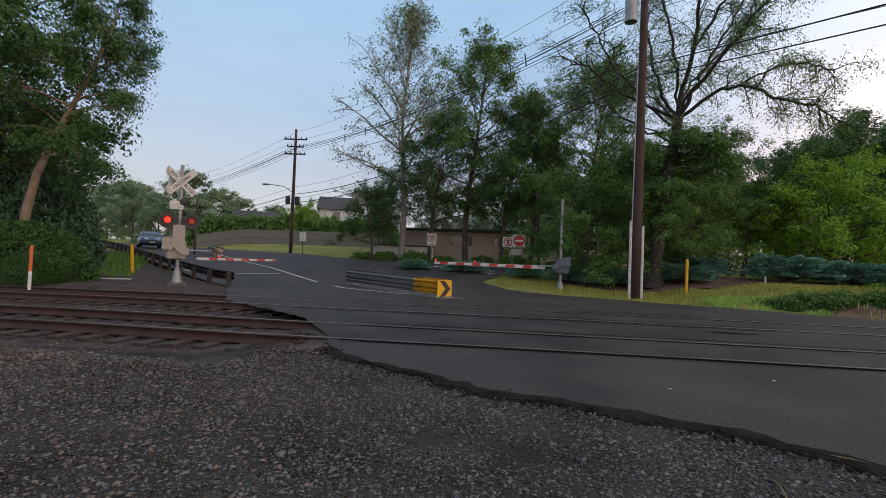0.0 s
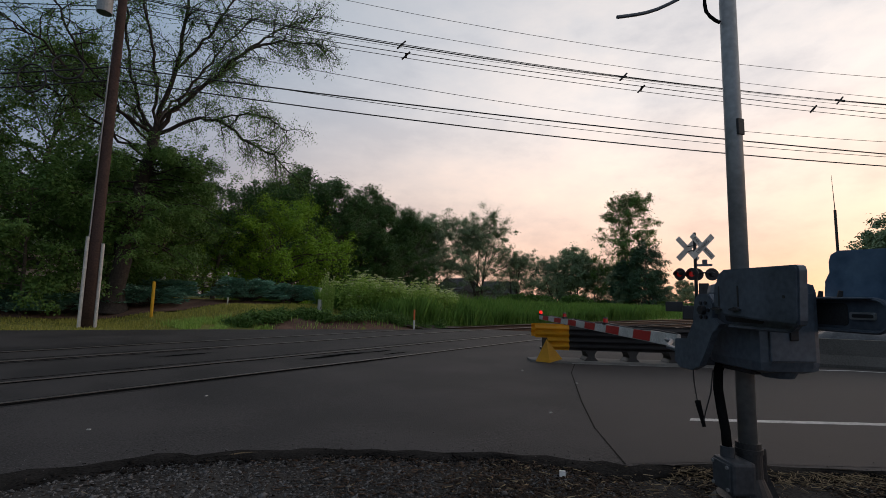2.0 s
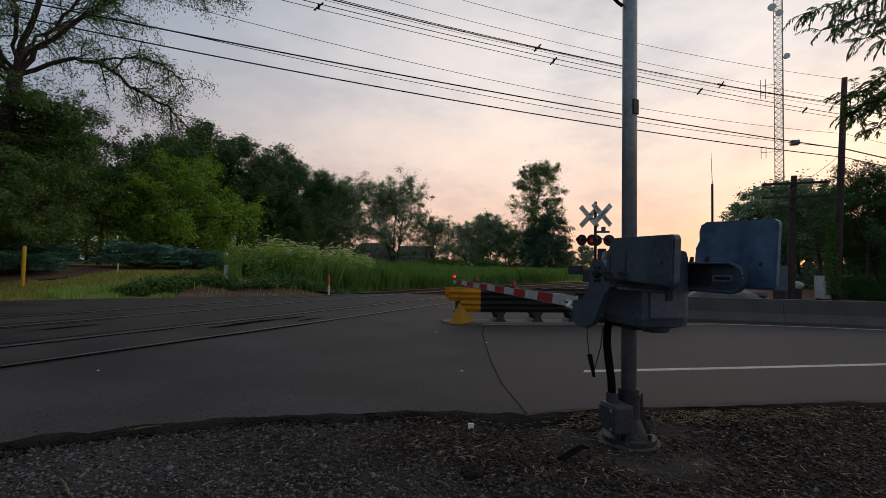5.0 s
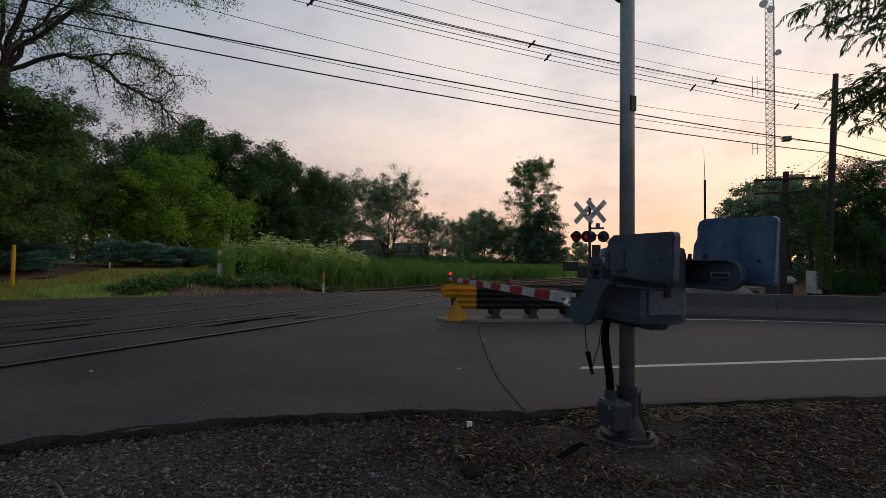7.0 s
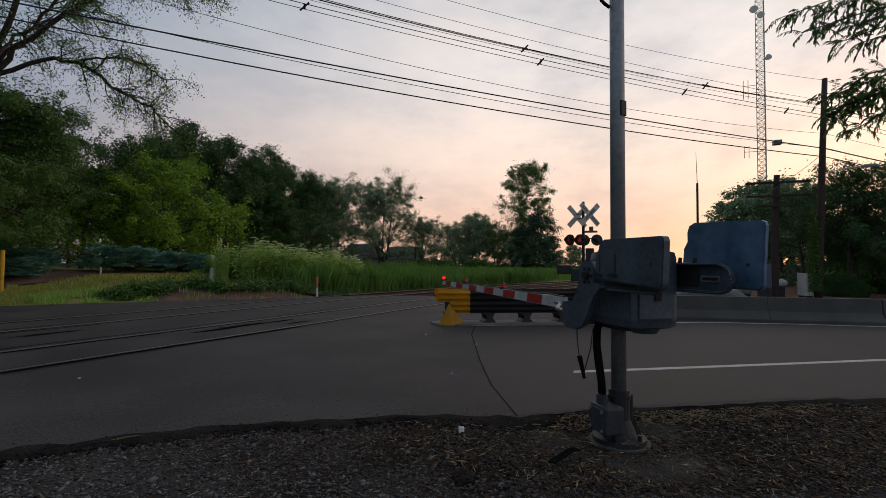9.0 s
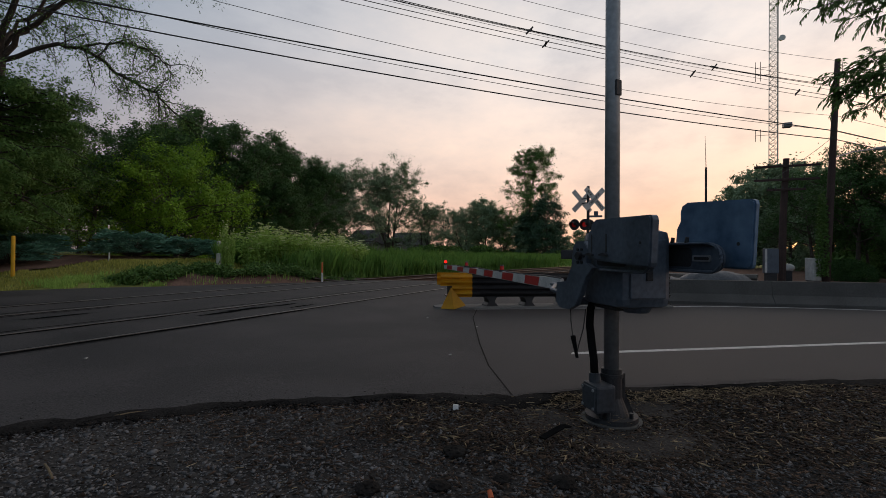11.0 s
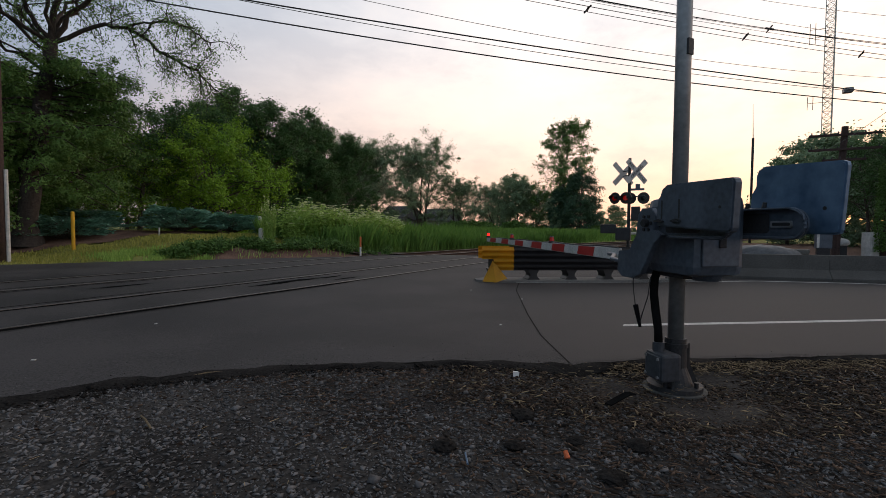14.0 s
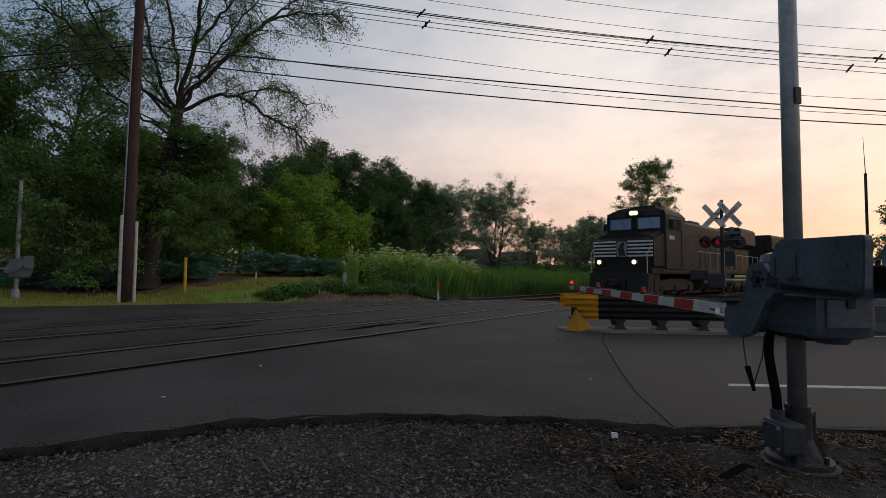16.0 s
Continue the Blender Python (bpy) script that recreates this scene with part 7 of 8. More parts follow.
mulchy = inside([qs(4.85, -6), qs(4.85, 0.2), qs(4.2, 0.3), qs(3.4, -1.5), qs(2.6, -6)])
straws("dry_stems", 900, mulchy, ((3, 9), (-6, 2)), 21, STRAW, "dry straw and dead stems on the mulch", 0.02, 0.09, 0.0022)
straws("dry_bits", 900, verge, ((-2, 7), (-4, 6)), 22, STRAW, "scattered dry stalks on the gravel", 0.015, 0.07, 0.0018)
straws("dry_grass", 1100, lambda x, y: y < 0.6 and mulchy(x, y) and from_lip(x, y) < 0.10 + 0.42 * random.random(), ((4.5, 9), (-6, 0.8)), 27, STRAW, "dead dry grass along the asphalt edge", 0.03, 0.12, 0.0022)
stones("wood_chips", 11000, mulchy, ((3, 9), (-6, 2)), 0.008, 0.026, 23, MULCH, "brown bark chips along the road edge", 0.009)
chippy = lambda x, y: verge(x, y) and x * 0.75 + y * -0.2 + 0.9 * nz(x, y) > 1.35 + random.random() * 1.0
stones("bark_flakes", 30000, chippy, ((1, 8), (-5.5, 5)), 0.007, 0.026, 24, FLAKE, "weathered bark flakes and twigs among the gravel", 0.010, (1.7, 0.42, 0.7))
stones("pale_flakes", 1100, mulchy, ((3, 9), (-6, 2)), 0.010, 0.036, 25, STRAW, "pale dry wood flakes on the mulch", 0.016, (1.7, 0.36, 0.5))


def small(name, bm, mat, x, y, label, category, turn=0.0, dz=0.01):
    ob = part(name, bm, mat)
    ob.matrix_basis = pose(x, y, gz(x, y) + dz, 0, 0, turn)
    return tagged(ob, label, category)


small("stick", pipe(B(), [(-0.16, 0, 0.01), (0.0, 0.012, 0.02), (0.17, -0.01, 0.012)], 0.008, 6), STRAW, 3.05, 3.84, "pale dry stick at the asphalt edge", "stick", -35)
small("stick", pipe(B(), [(-0.12, 0, 0.0), (0.0, 0.03, 0.03), (0.13, 0.05, 0.01)], 0.007, 6), STRAW, 2.2, 3.3, "pale dry stick on the gravel", "stick", 60)
small("paper_scrap", slab(B(), [(-0.035, 0), (0.03, 0.0), (0.04, 0.03), (-0.02, 0.04)], 0.05), WHITE, 4.43, 1.37, "white paper scrap on the gravel", "litter", 20)
small("orange_cap", rod(B(), (0, 0, 0), (0.03, 0.02, 0.03), 0.018, 0.014, 10), ORANGE, 3.05, 0.62, "small orange plastic cap", "litter")
small("plastic_straw", rod(B(), (-0.06, 0, 0.012), (0.06, 0.01, 0.02), 0.006, 0.006, 8), BLUEGREY, 2.75, 1.15, "pale blue plastic straw", "litter", 25)
for x, y, s, a in ((3.55, 1.05, 0.10, 10), (3.05, 0.95, 0.08, 70), (3.40, 0.25, 0.09, 120), (2.95, 0.35, 0.09, 200), (2.75, 0.05, 0.10, 30), (3.3, 0.62, 0.07, 40), (2.85, 1.35, 0.09, 160)):
    bm = B()
    bmesh.ops.create_icosphere(bm, subdivisions=3, radius=s * 0.8)
    for v in bm.verts:
        v.co *= 1 + 0.5 * noise.noise(v.co * 11 + Vector((x, y, a))) + 0.3 * noise.noise(v.co * 40 + Vector((a, x, y)))
        v.co.z *= 0.38
    small("dirt_clod", bm, TAR_EDGE, x, y, "dark lump of tarry dirt", "clod", a, 0.02)
bm = slab(B(), [(-0.2, 0.0), (-0.2, 0.008), (-0.05, 0.022), (0.10, 0.03), (0.18, 0.012), (0.17, 0.0), (0.08, 0.02), (-0.05, 0.01)], 0.06)
small("rubber_scrap", bm, RUBBER, 4.25, 0.42, "curled black rubber scrap beside the gate", "rubber scrap", -25)
for x, y in ((4.07, 6.2), (9.4, 3.9), (8.8, 2.6), (2.5, 5.6), (6.4, 2.2)):
    small("pale_pebble", box(B(), -0.02, 0.02, -0.012, 0.012, 0, 0.01, 0.004), SIGNWHITE, x, y, "pale pebble on the asphalt", "pebble", x * 50, 0.03)
for x, y, a in ((-13.6, 18.3, 20),):
    small("board", box(B(), -0.6, 0.6, -0.13, 0.13, 0, 0.03, 0.005), SIGNWHITE, x, y, "pale discarded board by the track", "board", a, 0.0)

mk = thing("marker_stone", P(15.55, 16.75), "small white marker stone in the weeds", "marker")
part("stone", box(B(), -0.09, 0.09, -0.09, 0.09, 0, 0.62, 0.03), SIGNWHITE, mk)


# ---- buildings, fence, signs ----
def house(x, y, turn, w, dpt, h, roof_h, label, wall=SIDING, windows=3, chimney=True, name="house"):
    t = thing(name, P(x, y, turn, -0.3), label, "house")
    wl_ = part("wall", box(B(), -w / 2, w / 2, -dpt / 2, dpt / 2, 0, h), wall, t)
    bm = B()
    a = [bm.verts.new(c) for c in ((-w / 2 - 0.4, -dpt / 2 - 0.4, h), (w / 2 + 0.4, -dpt / 2 - 0.4, h), (w / 2 + 0.4, dpt / 2 + 0.4, h), (-w / 2 - 0.4, dpt / 2 + 0.4, h), (-w / 2 - 0.4, 0, h + roof_h), (w / 2 + 0.4, 0, h + roof_h))]
    for f in ((0, 1, 5, 4), (2, 3, 4, 5), (0, 4, 3), (1, 2, 5), (3, 2, 1, 0)):
        bm.faces.new([a[i] for i in f])
    rf = part("roof", bm, ROOF, t)
    if chimney:
        part("chimney", box(B(), w / 2 - 0.1, w / 2 + 1.5, -0.9, 0.9, 0, h + roof_h + 1.3), wall, t)
    for lv in range(int(h // 2.6)):
        for i in range(windows):
            cx = -w / 2 + w * (i + 0.5) / windows
            z = 0.9 + 2.7 * lv
            wd = part("window", box(B(), cx - 0.55, cx + 0.55, -dpt / 2 - 0.05, -dpt / 2 + 0.02, z, z + 1.4, 0.02), WHITE, t)
            part("pane", box(B(), cx - 0.46, cx + 0.46, -dpt / 2 - 0.06, -dpt / 2 - 0.045, z + 0.09, z + 1.31), WINDOW, wd)
    return t


house(-17.4, 67.0, 12, 4.6, 8, 5.2, 2.2, "pale two-storey house with dark roof and broad chimney", windows=1)
house(-31, 74, 25, 9, 8, 3.2, 2.2, "pale house behind the fence", chimney=False)
house(100, 60.5, -100, 8, 9, 2.8, 3.6, "dark low house beyond the field", wall=FENCE, chimney=False)
house(104, 51.0, -70, 8, 9, 2.8, 3.0, "dark low house beyond the field", wall=FENCE, chimney=False)
b = thing("low_building", P(7.5, 44, -4, -0.4), "long low beige building behind the trees", "building")
part("wall", box(B(), -12, 14, -3, 3, 0, 2.8), BEIGE, b)
part("roof", box(B(), -12.4, 14.4, -3.4, 3.4, 2.8, 3.05, 0.05), ROOF, b)
for i in range(6):
    part("window", box(B(), -7.6 + 3.6 * i, -6.0 + 3.6 * i, -3.04, -2.98, 1.6, 2.4), WINDOW, b)
b = thing("shed", P(-4.8, 41, 10, -0.3), "small white shed behind the trees", "shed")
part("wall", box(B(), -2.6, 2.6, -1.5, 1.5, 0, 1.15), SIDING, b)
part("roof", slab(B(), [(-2.7, 1.15), (2.7, 1.15), (2.6, 1.25), (-2.6, 1.25)], 3.5), ROOF, b)
b = thing("sign_board", P(13.4, 27.6, -28, -0.1), "pale double board on posts behind the junipers", "sign")
for x0, x1 in ((-0.48, 0.02), (0.12, 0.40)):
    pn = part("panel", box(B(), x0, x1, -0.03, 0.03, 1.15, 1.75, 0.015), SIDING, b)
    part("post", box(B(), (x0 + x1) / 2 - 0.04, (x0 + x1) / 2 + 0.04, 0.034, 0.10, 0, 1.7), BARK, b)


def fence():
    t = thing("board_fence", pose(0, 0, 0), "weathered grey board fence along the road", "fence")
    a, b = Vector((-33, 58.2)), Vector((-8.0, 55.5))
    L = (b - a).length
    d = (b - a) / L
    me = mesh_of(box(B(), -0.068, 0.068, -0.012, 0.012, 0, 1.75, 0.004), "board", FENCE)
    n = 225
    for i in range(n):
        p = a + d * (L * i / n)
        o = new("board", me)
        o.parent = t
        o.matrix_basis = Matrix.Translation((p.x, p.y, gz(p.x, p.y) - 0.06 + random.uniform(-0.02, 0.02))) @ Matrix.Rotation(math.atan2(d.y, d.x) + random.uniform(-0.03, 0.03), 4, "Z")
    for zz in (0.4, 1.4):
        p, q = Vector((a.x, a.y + 0.05, gz(*a) + zz)), Vector((b.x, b.y + 0.05, gz(*b) + zz))
        part("fence_rail", rod(B(), p, q, 0.05, 0.05, 4), FENCE, t)


fence()


def road_sign(x, y, plates, label, h=2.4, turn=0.0):
    t = thing("road_sign", P(x, y, turn), label, "road sign")
    part("post", rod(B(), (0, 0, 0), (0, 0, h), 0.03, 0.03, 8), STEEL, t)
    for fn in plates:
        fn(t)
    return t


def do_not_enter(t):
    p = part("sign_plate", box(B(), 0.02, 0.72, -0.05, -0.04, 1.75, 2.45, 0.02), SIGNWHITE, t)
    part("red_disc", disc(B(), (0.37, -0.055, 2.1), (0, 1, 0), 0.33, 0.01, 24), RED, p)
    part("white_bar", box(B(), 0.14, 0.60, -0.068, -0.06, 2.05, 2.15), SIGNWHITE, p)


def no_turn(cx, zc, sz):
    def make(t):
        p = part("sign_plate", box(B(), cx - sz, cx + sz, -0.062, -0.052, zc - sz, zc + sz, 0.02), SIGNWHITE, t)
        bm = B()
        for k in range(20):
            a, b = radians(18 * k), radians(18 * (k + 1))
            rod(bm, (cx + sz * 0.75 * math.cos(a), -0.066, zc + sz * 0.75 * math.sin(a)), (cx + sz * 0.75 * math.cos(b), -0.066, zc + sz * 0.75 * math.sin(b)), 0.03, 0.03, 5, False)
        rod(bm, (cx - sz * 0.5, -0.066, zc + sz * 0.5), (cx + sz * 0.5, -0.066, zc - sz * 0.5), 0.03, 0.03, 5)
        part("red_ring", bm, RED, p)
        part("arrow", slab(B(), [(cx - 0.04, zc - sz * 0.5), (cx + 0.03, zc - sz * 0.5), (cx + 0.03, zc + 0.02), (cx + sz * 0.45, zc + 0.1), (cx + 0.1, zc + sz * 0.45), (cx - 0.04, zc + 0.12)], 0.01, Matrix.Translation((0, -0.063, 0))), BLACK, p)
    return make


def caption(t):
    p = part("sub_plate", box(B(), -0.3, 0.3, -0.062, -0.052, 1.35, 1.55, 0.01), SIGNWHITE, t)
    part("text_bar", box(B(), -0.22, 0.22, -0.07, -0.063, 1.43, 1.48), BLACK, p)


road_sign(3.25, 27.4, (do_not_enter, no_turn(-0.28, 2.0, 0.30), lambda t: part("sub_plate", box(B(), -0.1, 0.55, -0.05, -0.04, 1.25, 1.6, 0.01), STEEL, t)), "red and white no-entry sign with a no-turn plate", 2.5)
road_sign(-1.9, 35.25, (no_turn(0, 1.92, 0.36), caption), "white no-turn sign with red ring", 2.3)

# ---- things behind the barrier ----
cb = thing("signal_cabinet", P(31.0, -9.05, 20), "small white metal equipment cabinet", "cabinet")
part("body", box(B(), -0.3, 0.3, -0.22, 0.22, 0.15, 1.35, 0.03), SIGNWHITE, cb)
part("door", box(B(), -0.325, -0.30, -0.18, 0.18, 0.22, 1.28, 0.01), SIGNWHITE, cb)
part("leg", box(B(), -0.25, 0.25, -0.18, 0.18, -0.1, 0.15), DARK, cb)
tk = thing("gas_tank", P(31.6, -7.5, 0), "small white rounded tank", "tank")
bm = B()
bmesh.ops.create_uvsphere(bm, u_segments=20, v_segments=12, radius=0.27)
bmesh.ops.transform(bm, matrix=Matrix.Translation((0, -0.55, 0.80)) @ Matrix.Diagonal((1, 1.35, 0.85, 1)), verts=bm.verts[:])
part("shell", bm, SIGNWHITE, tk, "", True)
part("stand", box(B(), -0.16, 0.16, -0.75, -0.35, -0.05, 0.62), DARK, tk)
for k, (x, y, a) in enumerate(((26.0, -3.4, 60), (26.6, -4.4, 75), (25.2, -2.6, 50))):
    tb = thing("tie_stack", P(x, y, a), "stack of weathered timber ties behind the barrier", "timber stack")
    for i in range(4):
        for j in range(3):
            part("timber", box(B(), -1.2, 1.2, -0.5 + 0.26 * i, -0.28 + 0.26 * i, 0.2 * j, 0.2 * j + 0.17, 0.01), FENCE if (i + j) % 2 else TIE, tb)


def tarp_heap(x, y, turn, rx, ry, h, label, seed):
    """A low heap under a slack sheet."""
    n, m = 26, 16
    r = random.Random(seed)
    vs = []
    for j in range(m + 1):
        for i in range(n + 1):
            u, v = i / n * 2 - 1, j / m * 2 - 1
            d = max(0.0, 1 - (abs(u) ** 2.4 + abs(v) ** 2.4))
            z = h * d ** 0.55 + 0.10 * h * noise.noise(Vector((u * 5, v * 5, seed))) * (d > 0)
            vs.append((u * rx * (1 + 0.05 * r.uniform(-1, 1)), v * ry, z - 0.02))
    fs = [(j * (n + 1) + i, j * (n + 1) + i + 1, (j + 1) * (n + 1) + i + 1, (j + 1) * (n + 1) + i) for j in range(m) for i in range(n)]
    t = thing("tarp_heap", P(x, y, turn, -0.02), label, "heap")
    raw("sheet", vs, fs, TARP, t, True)


TARP = surface("blue_grey_tarp", (0.022, 0.028, 0.036), (0.075, 0.088, 0.10), 2.5, 0.5, bump=0.3, fine=12)
tarp_heap(23.6, -3.4, 70, 1.6, 1.0, 0.80, "low heap under a slack blue-grey sheet", 3)
tarp_heap(22.9, -1.6, 80, 0.7, 0.8, 0.50, "small heap under a slack grey sheet", 6)
mc = thing("meter_cabinet", P(30.6, -7.05, 15), "slim grey metal cabinet with a pale edge", "cabinet")
part("body", box(B(), -0.12, 0.12, -0.36, 0.36, 0.5, 1.85, 0.03), GREY, mc)
part("side_plate", box(B(), -0.135, -0.12, 0.24, 0.36, 0.54, 1.82, 0.005), SIGNWHITE, mc)
part("leg", box(B(), -0.08, 0.08, -0.30, 0.30, -0.1, 0.5, 0.01), DARK, mc)

# ---- vehicles ----
def loft(bm, sections):
    """Skin over cross-sections: (x, half-width, z-low, z-high, tuck)."""
    rings = []
    for x, w2, z0, z1, tuck in sections:
        r = [(w2 * 0.92, z0), (w2, z0 + (z1 - z0) * 0.35), (w2 * 0.985, z0 + (z1 - z0) * 0.7), (w2 * tuck, z1)]
        rings.append([bm.verts.new((x, y, z)) for y, z in r] + [bm.verts.new((x, -y, z)) for y, z in r[::-1]])
    for a, b in zip(rings, rings[1:]):
        for i in range(8):
            bm.faces.new((a[i], a[(i + 1) % 8], b[(i + 1) % 8], b[i]))
    bm.faces.new(rings[0][::-1])
    bm.faces.new(rings[-1])
    bmesh.ops.recalc_face_normals(bm, faces=bm.faces[:])
    return bm


def sedan(m, paint, label):
    t = thing("car", m, label, "car")
    part("body", loft(B(), [(2.30, 0.62, 0.40, 0.62, 0.85), (2.22, 0.80, 0.26, 0.74, 0.9), (1.6, 0.90, 0.22, 0.88, 0.9), (0.9, 0.91, 0.22, 0.96, 0.92), (-0.6, 0.91, 0.22, 0.98, 0.93), (-1.7, 0.90, 0.24, 1.02, 0.9), (-2.2, 0.80, 0.32, 0.96, 0.88), (-2.3, 0.66, 0.45, 0.8, 0.85)]), paint, t, "", True)
    cab = part("cabin", loft(B(), [(0.95, 0.80, 0.93, 0.98, 0.98), (0.15, 0.78, 0.93, 1.42, 0.78), (-0.7, 0.78, 0.93, 1.46, 0.78), (-1.25, 0.78, 0.95, 1.36, 0.76), (-1.85, 0.74, 0.98, 1.02, 0.96)]), WINDOW, t, "dark car windows", True)
    part("roof_panel", loft(B(), [(0.10, 0.60, 1.41, 1.45, 0.9), (-0.7, 0.62, 1.45, 1.485, 0.9), (-1.2, 0.58, 1.36, 1.40, 0.9)]), paint, cab)
    for s in (1, -1):
        part("pillar", rod(B(), (0.95, 0.78 * s, 0.97), (0.12, 0.62 * s, 1.43), 0.035, 0.035, 6), paint, cab)
        part("headlight", box(B(), 2.12, 2.27, 0.42 * s - 0.16, 0.42 * s + 0.16, 0.60, 0.72, 0.04), WHITE, t)
        part("mirror", box(B(), 0.72, 0.84, 0.92 * s - 0.08, 0.92 * s + 0.08, 0.95, 1.08, 0.03), paint, t)
        part("tail_light", box(B(), -2.32, -2.24, 0.5 * s - 0.14, 0.5 * s + 0.14, 0.72, 0.86, 0.02), RED, t)
        for x in (1.42, -1.38):
            wh = part("wheel", disc(B(), (x, 0.80 * s, 0.32), (0, 1, 0), 0.32, 0.22, 24), RUBBER, t)
            part("rim", disc(B(), (x, 0.915 * s, 0.32), (0, 1, 0), 0.20, 0.02, 16), CHROME, wh)
    part("grille", box(B(), 2.24, 2.33, -0.35, 0.35, 0.46, 0.60, 0.02), BLACK, t)
    part("number_plate", box(B(), 2.31, 2.345, -0.2, 0.2, 0.34, 0.43, 0.005), SIGNWHITE, t)
    return t


def locomotive(label, lamp):
    """Wide-cab diesel; local +x is forward, x = 0 at the pilot, z = 0 at the rail head."""
    t = thing("locomotive", pose(0, 0, 0), label, "locomotive")
    part("frame_deck", box(B(), -21.6, -0.5, -1.5, 1.5, 1.28, 1.56, 0.03), LOCO, t)
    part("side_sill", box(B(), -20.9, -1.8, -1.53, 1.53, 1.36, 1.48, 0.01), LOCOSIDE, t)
    bm = B()
    slab(bm, [(-0.62, 0.20), (-0.02, 0.12), (0.08, 0.35), (-0.12, 1.34), (-0.62, 1.34)], 2.95, None, 0.03)
    part("pilot", bm, LOCO, t, "black snowplough pilot")
    part("coupler", box(B(), -0.1, 0.55, -0.16, 0.16, 0.72, 1.02, 0.05), DARK, t)
    for s in (1, -1):
        part("pilot_step", box(B(), -0.75, -0.2, 1.18 * s - 0.28, 1.18 * s + 0.28, 0.35, 1.30, 0.02), BLACK, t)
        part("air_hose", pipe(B(), [(0.0, 0.45 * s, 1.0), (0.16, 0.5 * s, 0.7), (0.14, 0.5 * s, 0.42)], 0.03, 6), RUBBER, t)
        part("front_handrail", pipe(B(), [(-0.15, 1.42 * s, 0.6), (-0.12, 1.42 * s, 2.3), (-0.5, 1.45 * s, 2.55), (-1.6, 1.45 * s, 2.6)], 0.022, 6), SIGNWHITE, t)
        d = part("ditch_light", disc(B(), (-0.02, 0.88 * s, 1.86), (1, 0, 0), 0.16, 0.14, 18), BLACK, t)
        part("lens", disc(B(), (0.055, 0.88 * s, 1.86), (1, 0, 0), 0.105, 0.03, 18), lamp, d)
    nose = part("nose", slab(B(), [(-0.62, 1.56), (-0.55, 2.95), (-0.80, 3.12), (-2.15, 3.50), (-2.15, 1.56)], 3.02, None, 0.12), LOCO, t, "black wide nose")
    bm = B()
    slab(bm, [(-1.5, 2.98), (1.5, 2.98), (1.45, 3.10), (0.55, 3.40), (-0.55, 3.40), (-1.45, 3.10)], 0.05, Matrix.Translation((-0.80, 0, 0)) @ Matrix.Rotation(radians(90), 4, "Z"))
    part("nose_cap", bm, LOCO, nose)
    for k in range(5):
        z = 2.14 + 0.175 * k
        for y0, y1 in ((-1.50, -0.30), (0.30, 1.50)):
            x = -0.545 if z > 2.7 else -0.555
            part("nose_stripe", box(B(), x - 0.06, x + 0.008, y0, y1, z, z + 0.085), WHITE, nose, "white nose stripe")
    part("nose_emblem", slab(B(), rounded(-0.26, 0.26, 2.14, 2.90, 0.10), 0.03, Matrix.Translation((-0.555, 0, 0)) @ Matrix.Rotation(radians(90), 4, "Z")), STEEL, nose, "plain pale emblem panel")
    part("emblem_mark", slab(B(), [(-0.12, 2.16), (0.02, 2.2), (0.20, 2.16), (0.10, 2.62), (0.16, 2.88), (-0.04, 2.80), (-0.20, 2.5)], 0.04, Matrix.Translation((-0.548, 0, 0)) @ Matrix.Rotation(radians(90), 4, "Z")), BLACK, nose)
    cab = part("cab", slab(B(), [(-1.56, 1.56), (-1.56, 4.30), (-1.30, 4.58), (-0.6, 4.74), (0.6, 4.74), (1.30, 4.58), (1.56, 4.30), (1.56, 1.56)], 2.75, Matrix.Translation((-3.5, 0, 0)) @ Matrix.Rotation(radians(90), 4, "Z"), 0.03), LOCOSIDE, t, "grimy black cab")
    part("cab_front", box(B(), -2.14, -2.09, -1.5, 1.5, 3.3, 4.5, 0.01), LOCO, cab)
    for y0, y1 in ((-1.36, -0.12), (0.12, 1.36)):
        wd = part("windshield", box(B(), -2.10, -2.06, y0, y1, 3.56, 4.22, 0.01), BLACK, cab)
        part("pane", box(B(), -2.07, -2.045, y0 + 0.07, y1 - 0.07, 3.62, 4.16), BLUEGLASS, wd)
        part("wiper", rod(B(), (-2.035, (y0 + y1) / 2, 4.12), (-2.035, (y0 + y1) / 2 + 0.25, 3.75), 0.012, 0.012, 5), DARK, wd)
    hl = part("headlight_case", box(B(), -2.12, -1.98, -0.32, 0.32, 4.30, 4.60, 0.05), LOCO, cab)
    for y in (-0.10, 0.10):
        part("lens", disc(B(), (-1.965, y, 4.45), (1, 0, 0), 0.115, 0.03, 18), lamp, hl)
    for y0, y1 in ((-1.3, -0.5), (0.5, 1.3)):
        part("number_board", box(B(), -2.10, -2.05, y0, y1, 4.27, 4.45, 0.01), BLACK, cab)
    for s in (1, -1):
        for x0, x1 in ((-3.2, -2.5), (-4.2, -3.45)):
            part("side_window", box(B(), x0, x1, 1.375 * s - 0.02 if s > 0 else -1.58, 1.58 if s > 0 else -1.36, 3.55, 4.15, 0.01), WINDOW, cab)
        part("cab_door", box(B(), -4.75, -4.25, s * 1.575 - 0.01, s * 1.575 + 0.01, 1.7, 3.6), LOCO, cab)
        part("mirror", box(B(), -2.35, -2.30, 1.72 * s - 0.1, 1.72 * s + 0.1, 3.6, 4.0, 0.02), LOCO, cab)
        part("lettering_bar", box(B(), -3.2, -2.5, s * 1.572 - 0.008, s * 1.572 + 0.008, 3.05, 3.25), SIGNWHITE, cab)
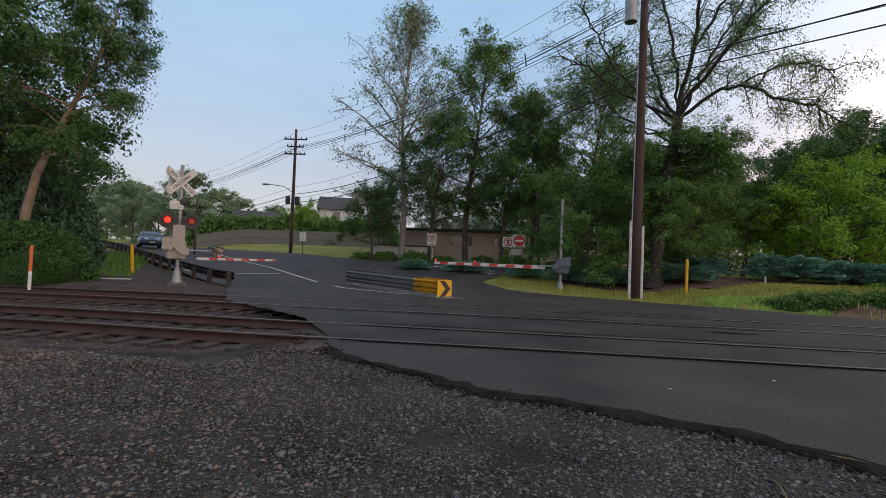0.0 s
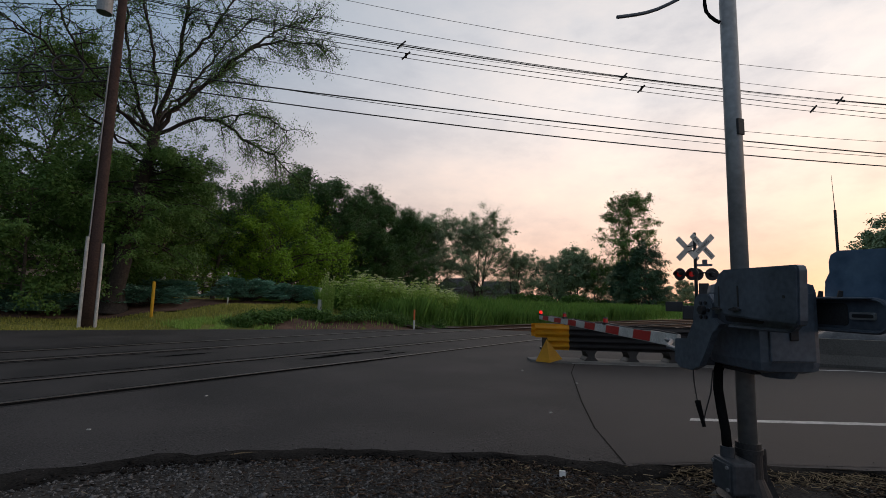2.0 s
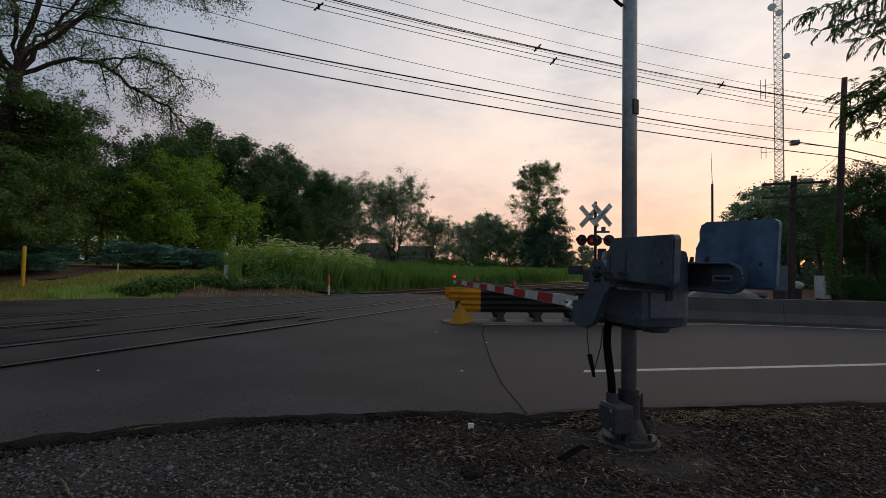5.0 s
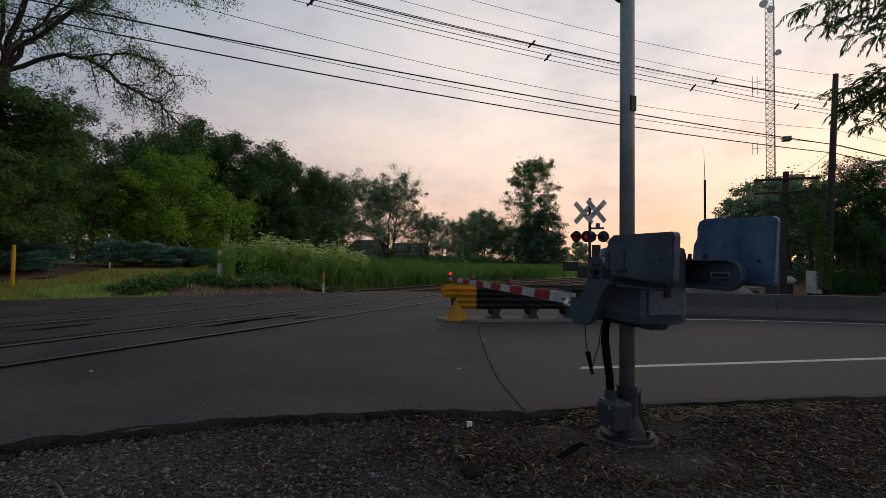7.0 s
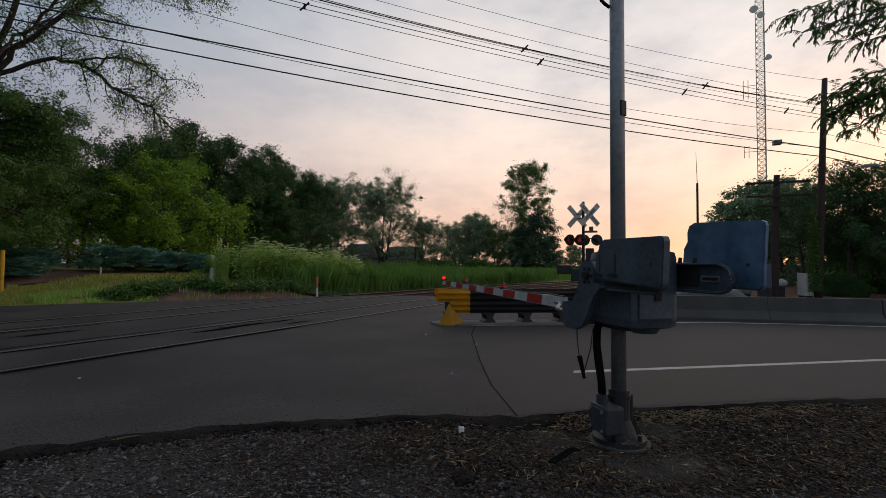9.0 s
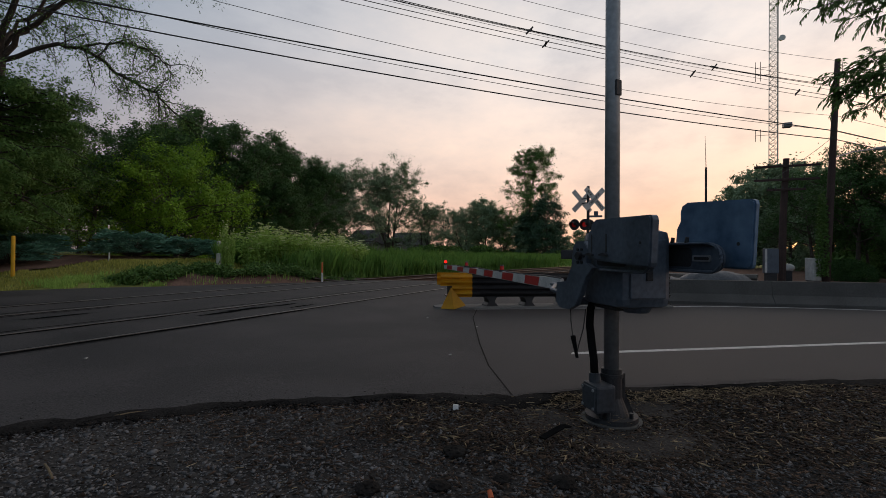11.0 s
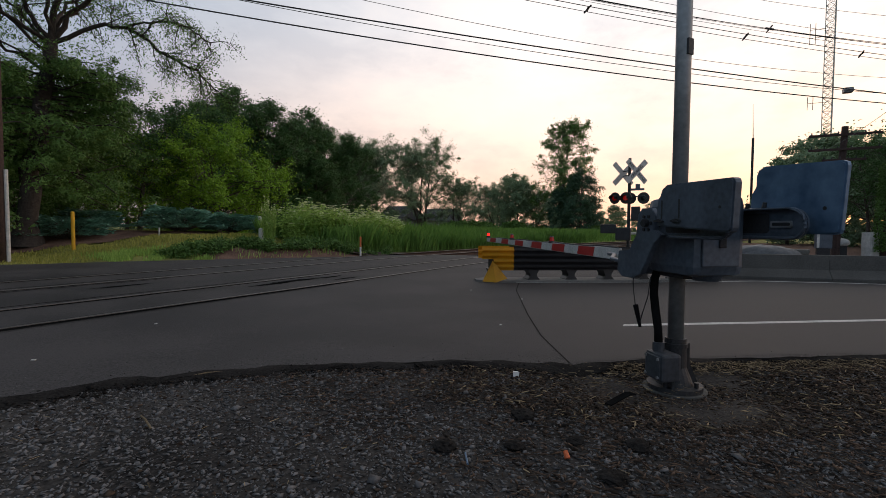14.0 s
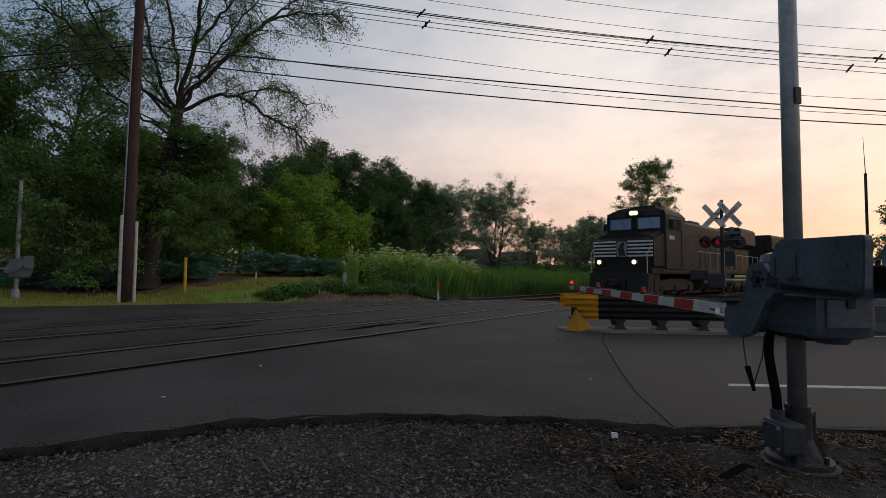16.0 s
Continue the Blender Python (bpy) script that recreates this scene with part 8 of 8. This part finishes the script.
    part("aircon", box(B(), -4.5, -3.2, -0.6, 0.6, 4.72, 4.95, 0.05), LOCO, cab)
    part("horn", rod(B(), (-3.6, 0.9, 4.85), (-3.0, 0.9, 4.9), 0.03, 0.1, 10), DARK, cab)
    hood = part("engine_hood", slab(B(), [(-0.98, 1.56), (-0.98, 4.15), (-0.8, 4.35), (0.8, 4.35), (0.98, 4.15), (0.98, 1.56)], 15.6, Matrix.Translation((-12.7, 0, 0)) @ Matrix.Rotation(radians(90), 4, "Z"), 0.02), LOCO, t, "long black engine hood")
    for k in range(11):
        for s in (1, -1):
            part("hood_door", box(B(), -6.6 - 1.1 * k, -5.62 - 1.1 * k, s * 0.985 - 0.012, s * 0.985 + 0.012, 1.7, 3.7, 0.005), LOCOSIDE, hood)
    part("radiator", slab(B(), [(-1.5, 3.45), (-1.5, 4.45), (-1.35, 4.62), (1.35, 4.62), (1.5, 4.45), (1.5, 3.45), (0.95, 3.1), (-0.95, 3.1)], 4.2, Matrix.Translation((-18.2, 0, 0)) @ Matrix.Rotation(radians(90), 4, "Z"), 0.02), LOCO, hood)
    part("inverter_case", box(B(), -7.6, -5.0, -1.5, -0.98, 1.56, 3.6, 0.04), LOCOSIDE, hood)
    part("inverter_case", box(B(), -7.0, -5.0, 0.98, 1.5, 1.56, 3.6, 0.04), LOCOSIDE, hood)
    part("exhaust", box(B(), -11.4, -10.4, -0.3, 0.3, 4.35, 4.62, 0.05), DARK, hood)
    part("fan_case", box(B(), -9.6, -8.0, -0.8, 0.8, 4.35, 4.5, 0.05), DARK, hood)
    part("fuel_tank", slab(B(), [(-1.45, 1.28), (-1.45, 0.75), (-1.15, 0.38), (1.15, 0.38), (1.45, 0.75), (1.45, 1.28)], 5.6, Matrix.Translation((-11, 0, 0)) @ Matrix.Rotation(radians(90), 4, "Z"), 0.05), LOCOSIDE, t)
    for s in (1, -1):
        part("air_reservoir", rod(B(), (-7.9, 1.2 * s, 1.08), (-6.9, 1.2 * s, 1.08), 0.2, 0.2, 14), LOCO, t)
        part("handrail", pipe(B(), [(-5.0, 1.45 * s, 2.6), (-21.2, 1.45 * s, 2.6)], 0.02, 6), SIGNWHITE, t)
        for k in range(12):
            part("stanchion", rod(B(), (-5.1 - 1.45 * k, 1.45 * s, 1.5), (-5.1 - 1.45 * k, 1.45 * s, 2.6), 0.02, 0.02, 6), SIGNWHITE, t)
        for x in (-1.2, -20.9):
            part("steps", box(B(), x - 0.35, x + 0.35, 1.32 * s - 0.14, 1.32 * s + 0.14, 0.35, 1.28, 0.02), LOCO, t)
    for cx in (-4.4, -17.6):
        tr_ = part("truck", box(B(), cx - 2.7, cx + 2.7, -1.16, 1.16, 0.62, 1.02, 0.06), LOCO, t)
        for s in (1, -1):
            part("side_frame", slab(B(), [(cx - 2.75, 0.45), (cx + 2.75, 0.45), (cx + 2.6, 0.85), (cx + 1.0, 1.05), (cx - 1.0, 1.05), (cx - 2.6, 0.85)], 0.14, Matrix.Translation((0, 1.13 * s, 0)), 0.02), LOCOSIDE, tr_)
        for dx in (-2.05, 0, 2.05):
            for s in (1, -1):
                part("wheel", disc(B(), (cx + dx, 0.76 * s, 0.53), (0, 1, 0), 0.53, 0.13, 28), RAIL, tr_)
                part("axle_box", box(B(), cx + dx - 0.2, cx + dx + 0.2, 1.16 * s - 0.1, 1.16 * s + 0.1, 0.36, 0.72, 0.03), LOCO, tr_)
    return t


# The blue of the reflected sky is put into the glass colour.
BLUEGLASS = glass("sky_lit_windshield", (0.09, 0.21, 0.40), 0.08)
lead = locomotive("black diesel locomotive with white nose stripes and lit headlights", HEADLIGHT)
second = locomotive("second black diesel locomotive coupled behind, hood first", WINDOW)
blue_car = sedan(pose(-23.5, 35, gz(-23.5, 35) + 0.03), CARPAINT, "dark blue sedan coming down the road")
sedan(P(32.1, 31.8, -40), SILVER, "pale parked car beyond the bank")
sedan(P(35.0, 52, 10), WHITE, "white parked car behind the junipers")


def on_track(s0):
    """Pose of a vehicle whose nose is at x = s0, heading towards lower x."""
    y = track_y(s0)
    xb = s0 + 18
    a = math.atan2(y - track_y(xb), s0 - xb)
    return Matrix.Translation((s0, y + 0.1, gz(s0, y) + 0.04)) @ Matrix.Rotation(a, 4, "Z")


def motions():
    # the train rolls in along the near track at a steady pace
    rows = [(t, 23.5 + 15.2 * (16.0 - t)) for t in (0, 2, 4, 6, 8, 10, 12, 13, 14, 14.5, 15, 15.5, 16)]
    walk(lead, [(t, on_track(x)) for t, x in rows])
    walk(second, [(t, on_track(x + 22.6) @ pose(-21.6, 0, 0, 0, 0, 180)) for t, x in rows])
    # the sedan slows and stops at the line
    car = []
    for t, s in ((0, 0), (0.5, 0.4), (1, 1.2), (2, 3.6), (3, 6.0), (4, 7.6), (5, 8.0), (16, 8.0)):
        x, y = -27.2 + 0.66 * s, 40.6 - 0.75 * s
        car.append((t, pose(x, y, gz(x, y) + 0.03, 0, -2, -52)))
    walk(blue_car, car)


motions()
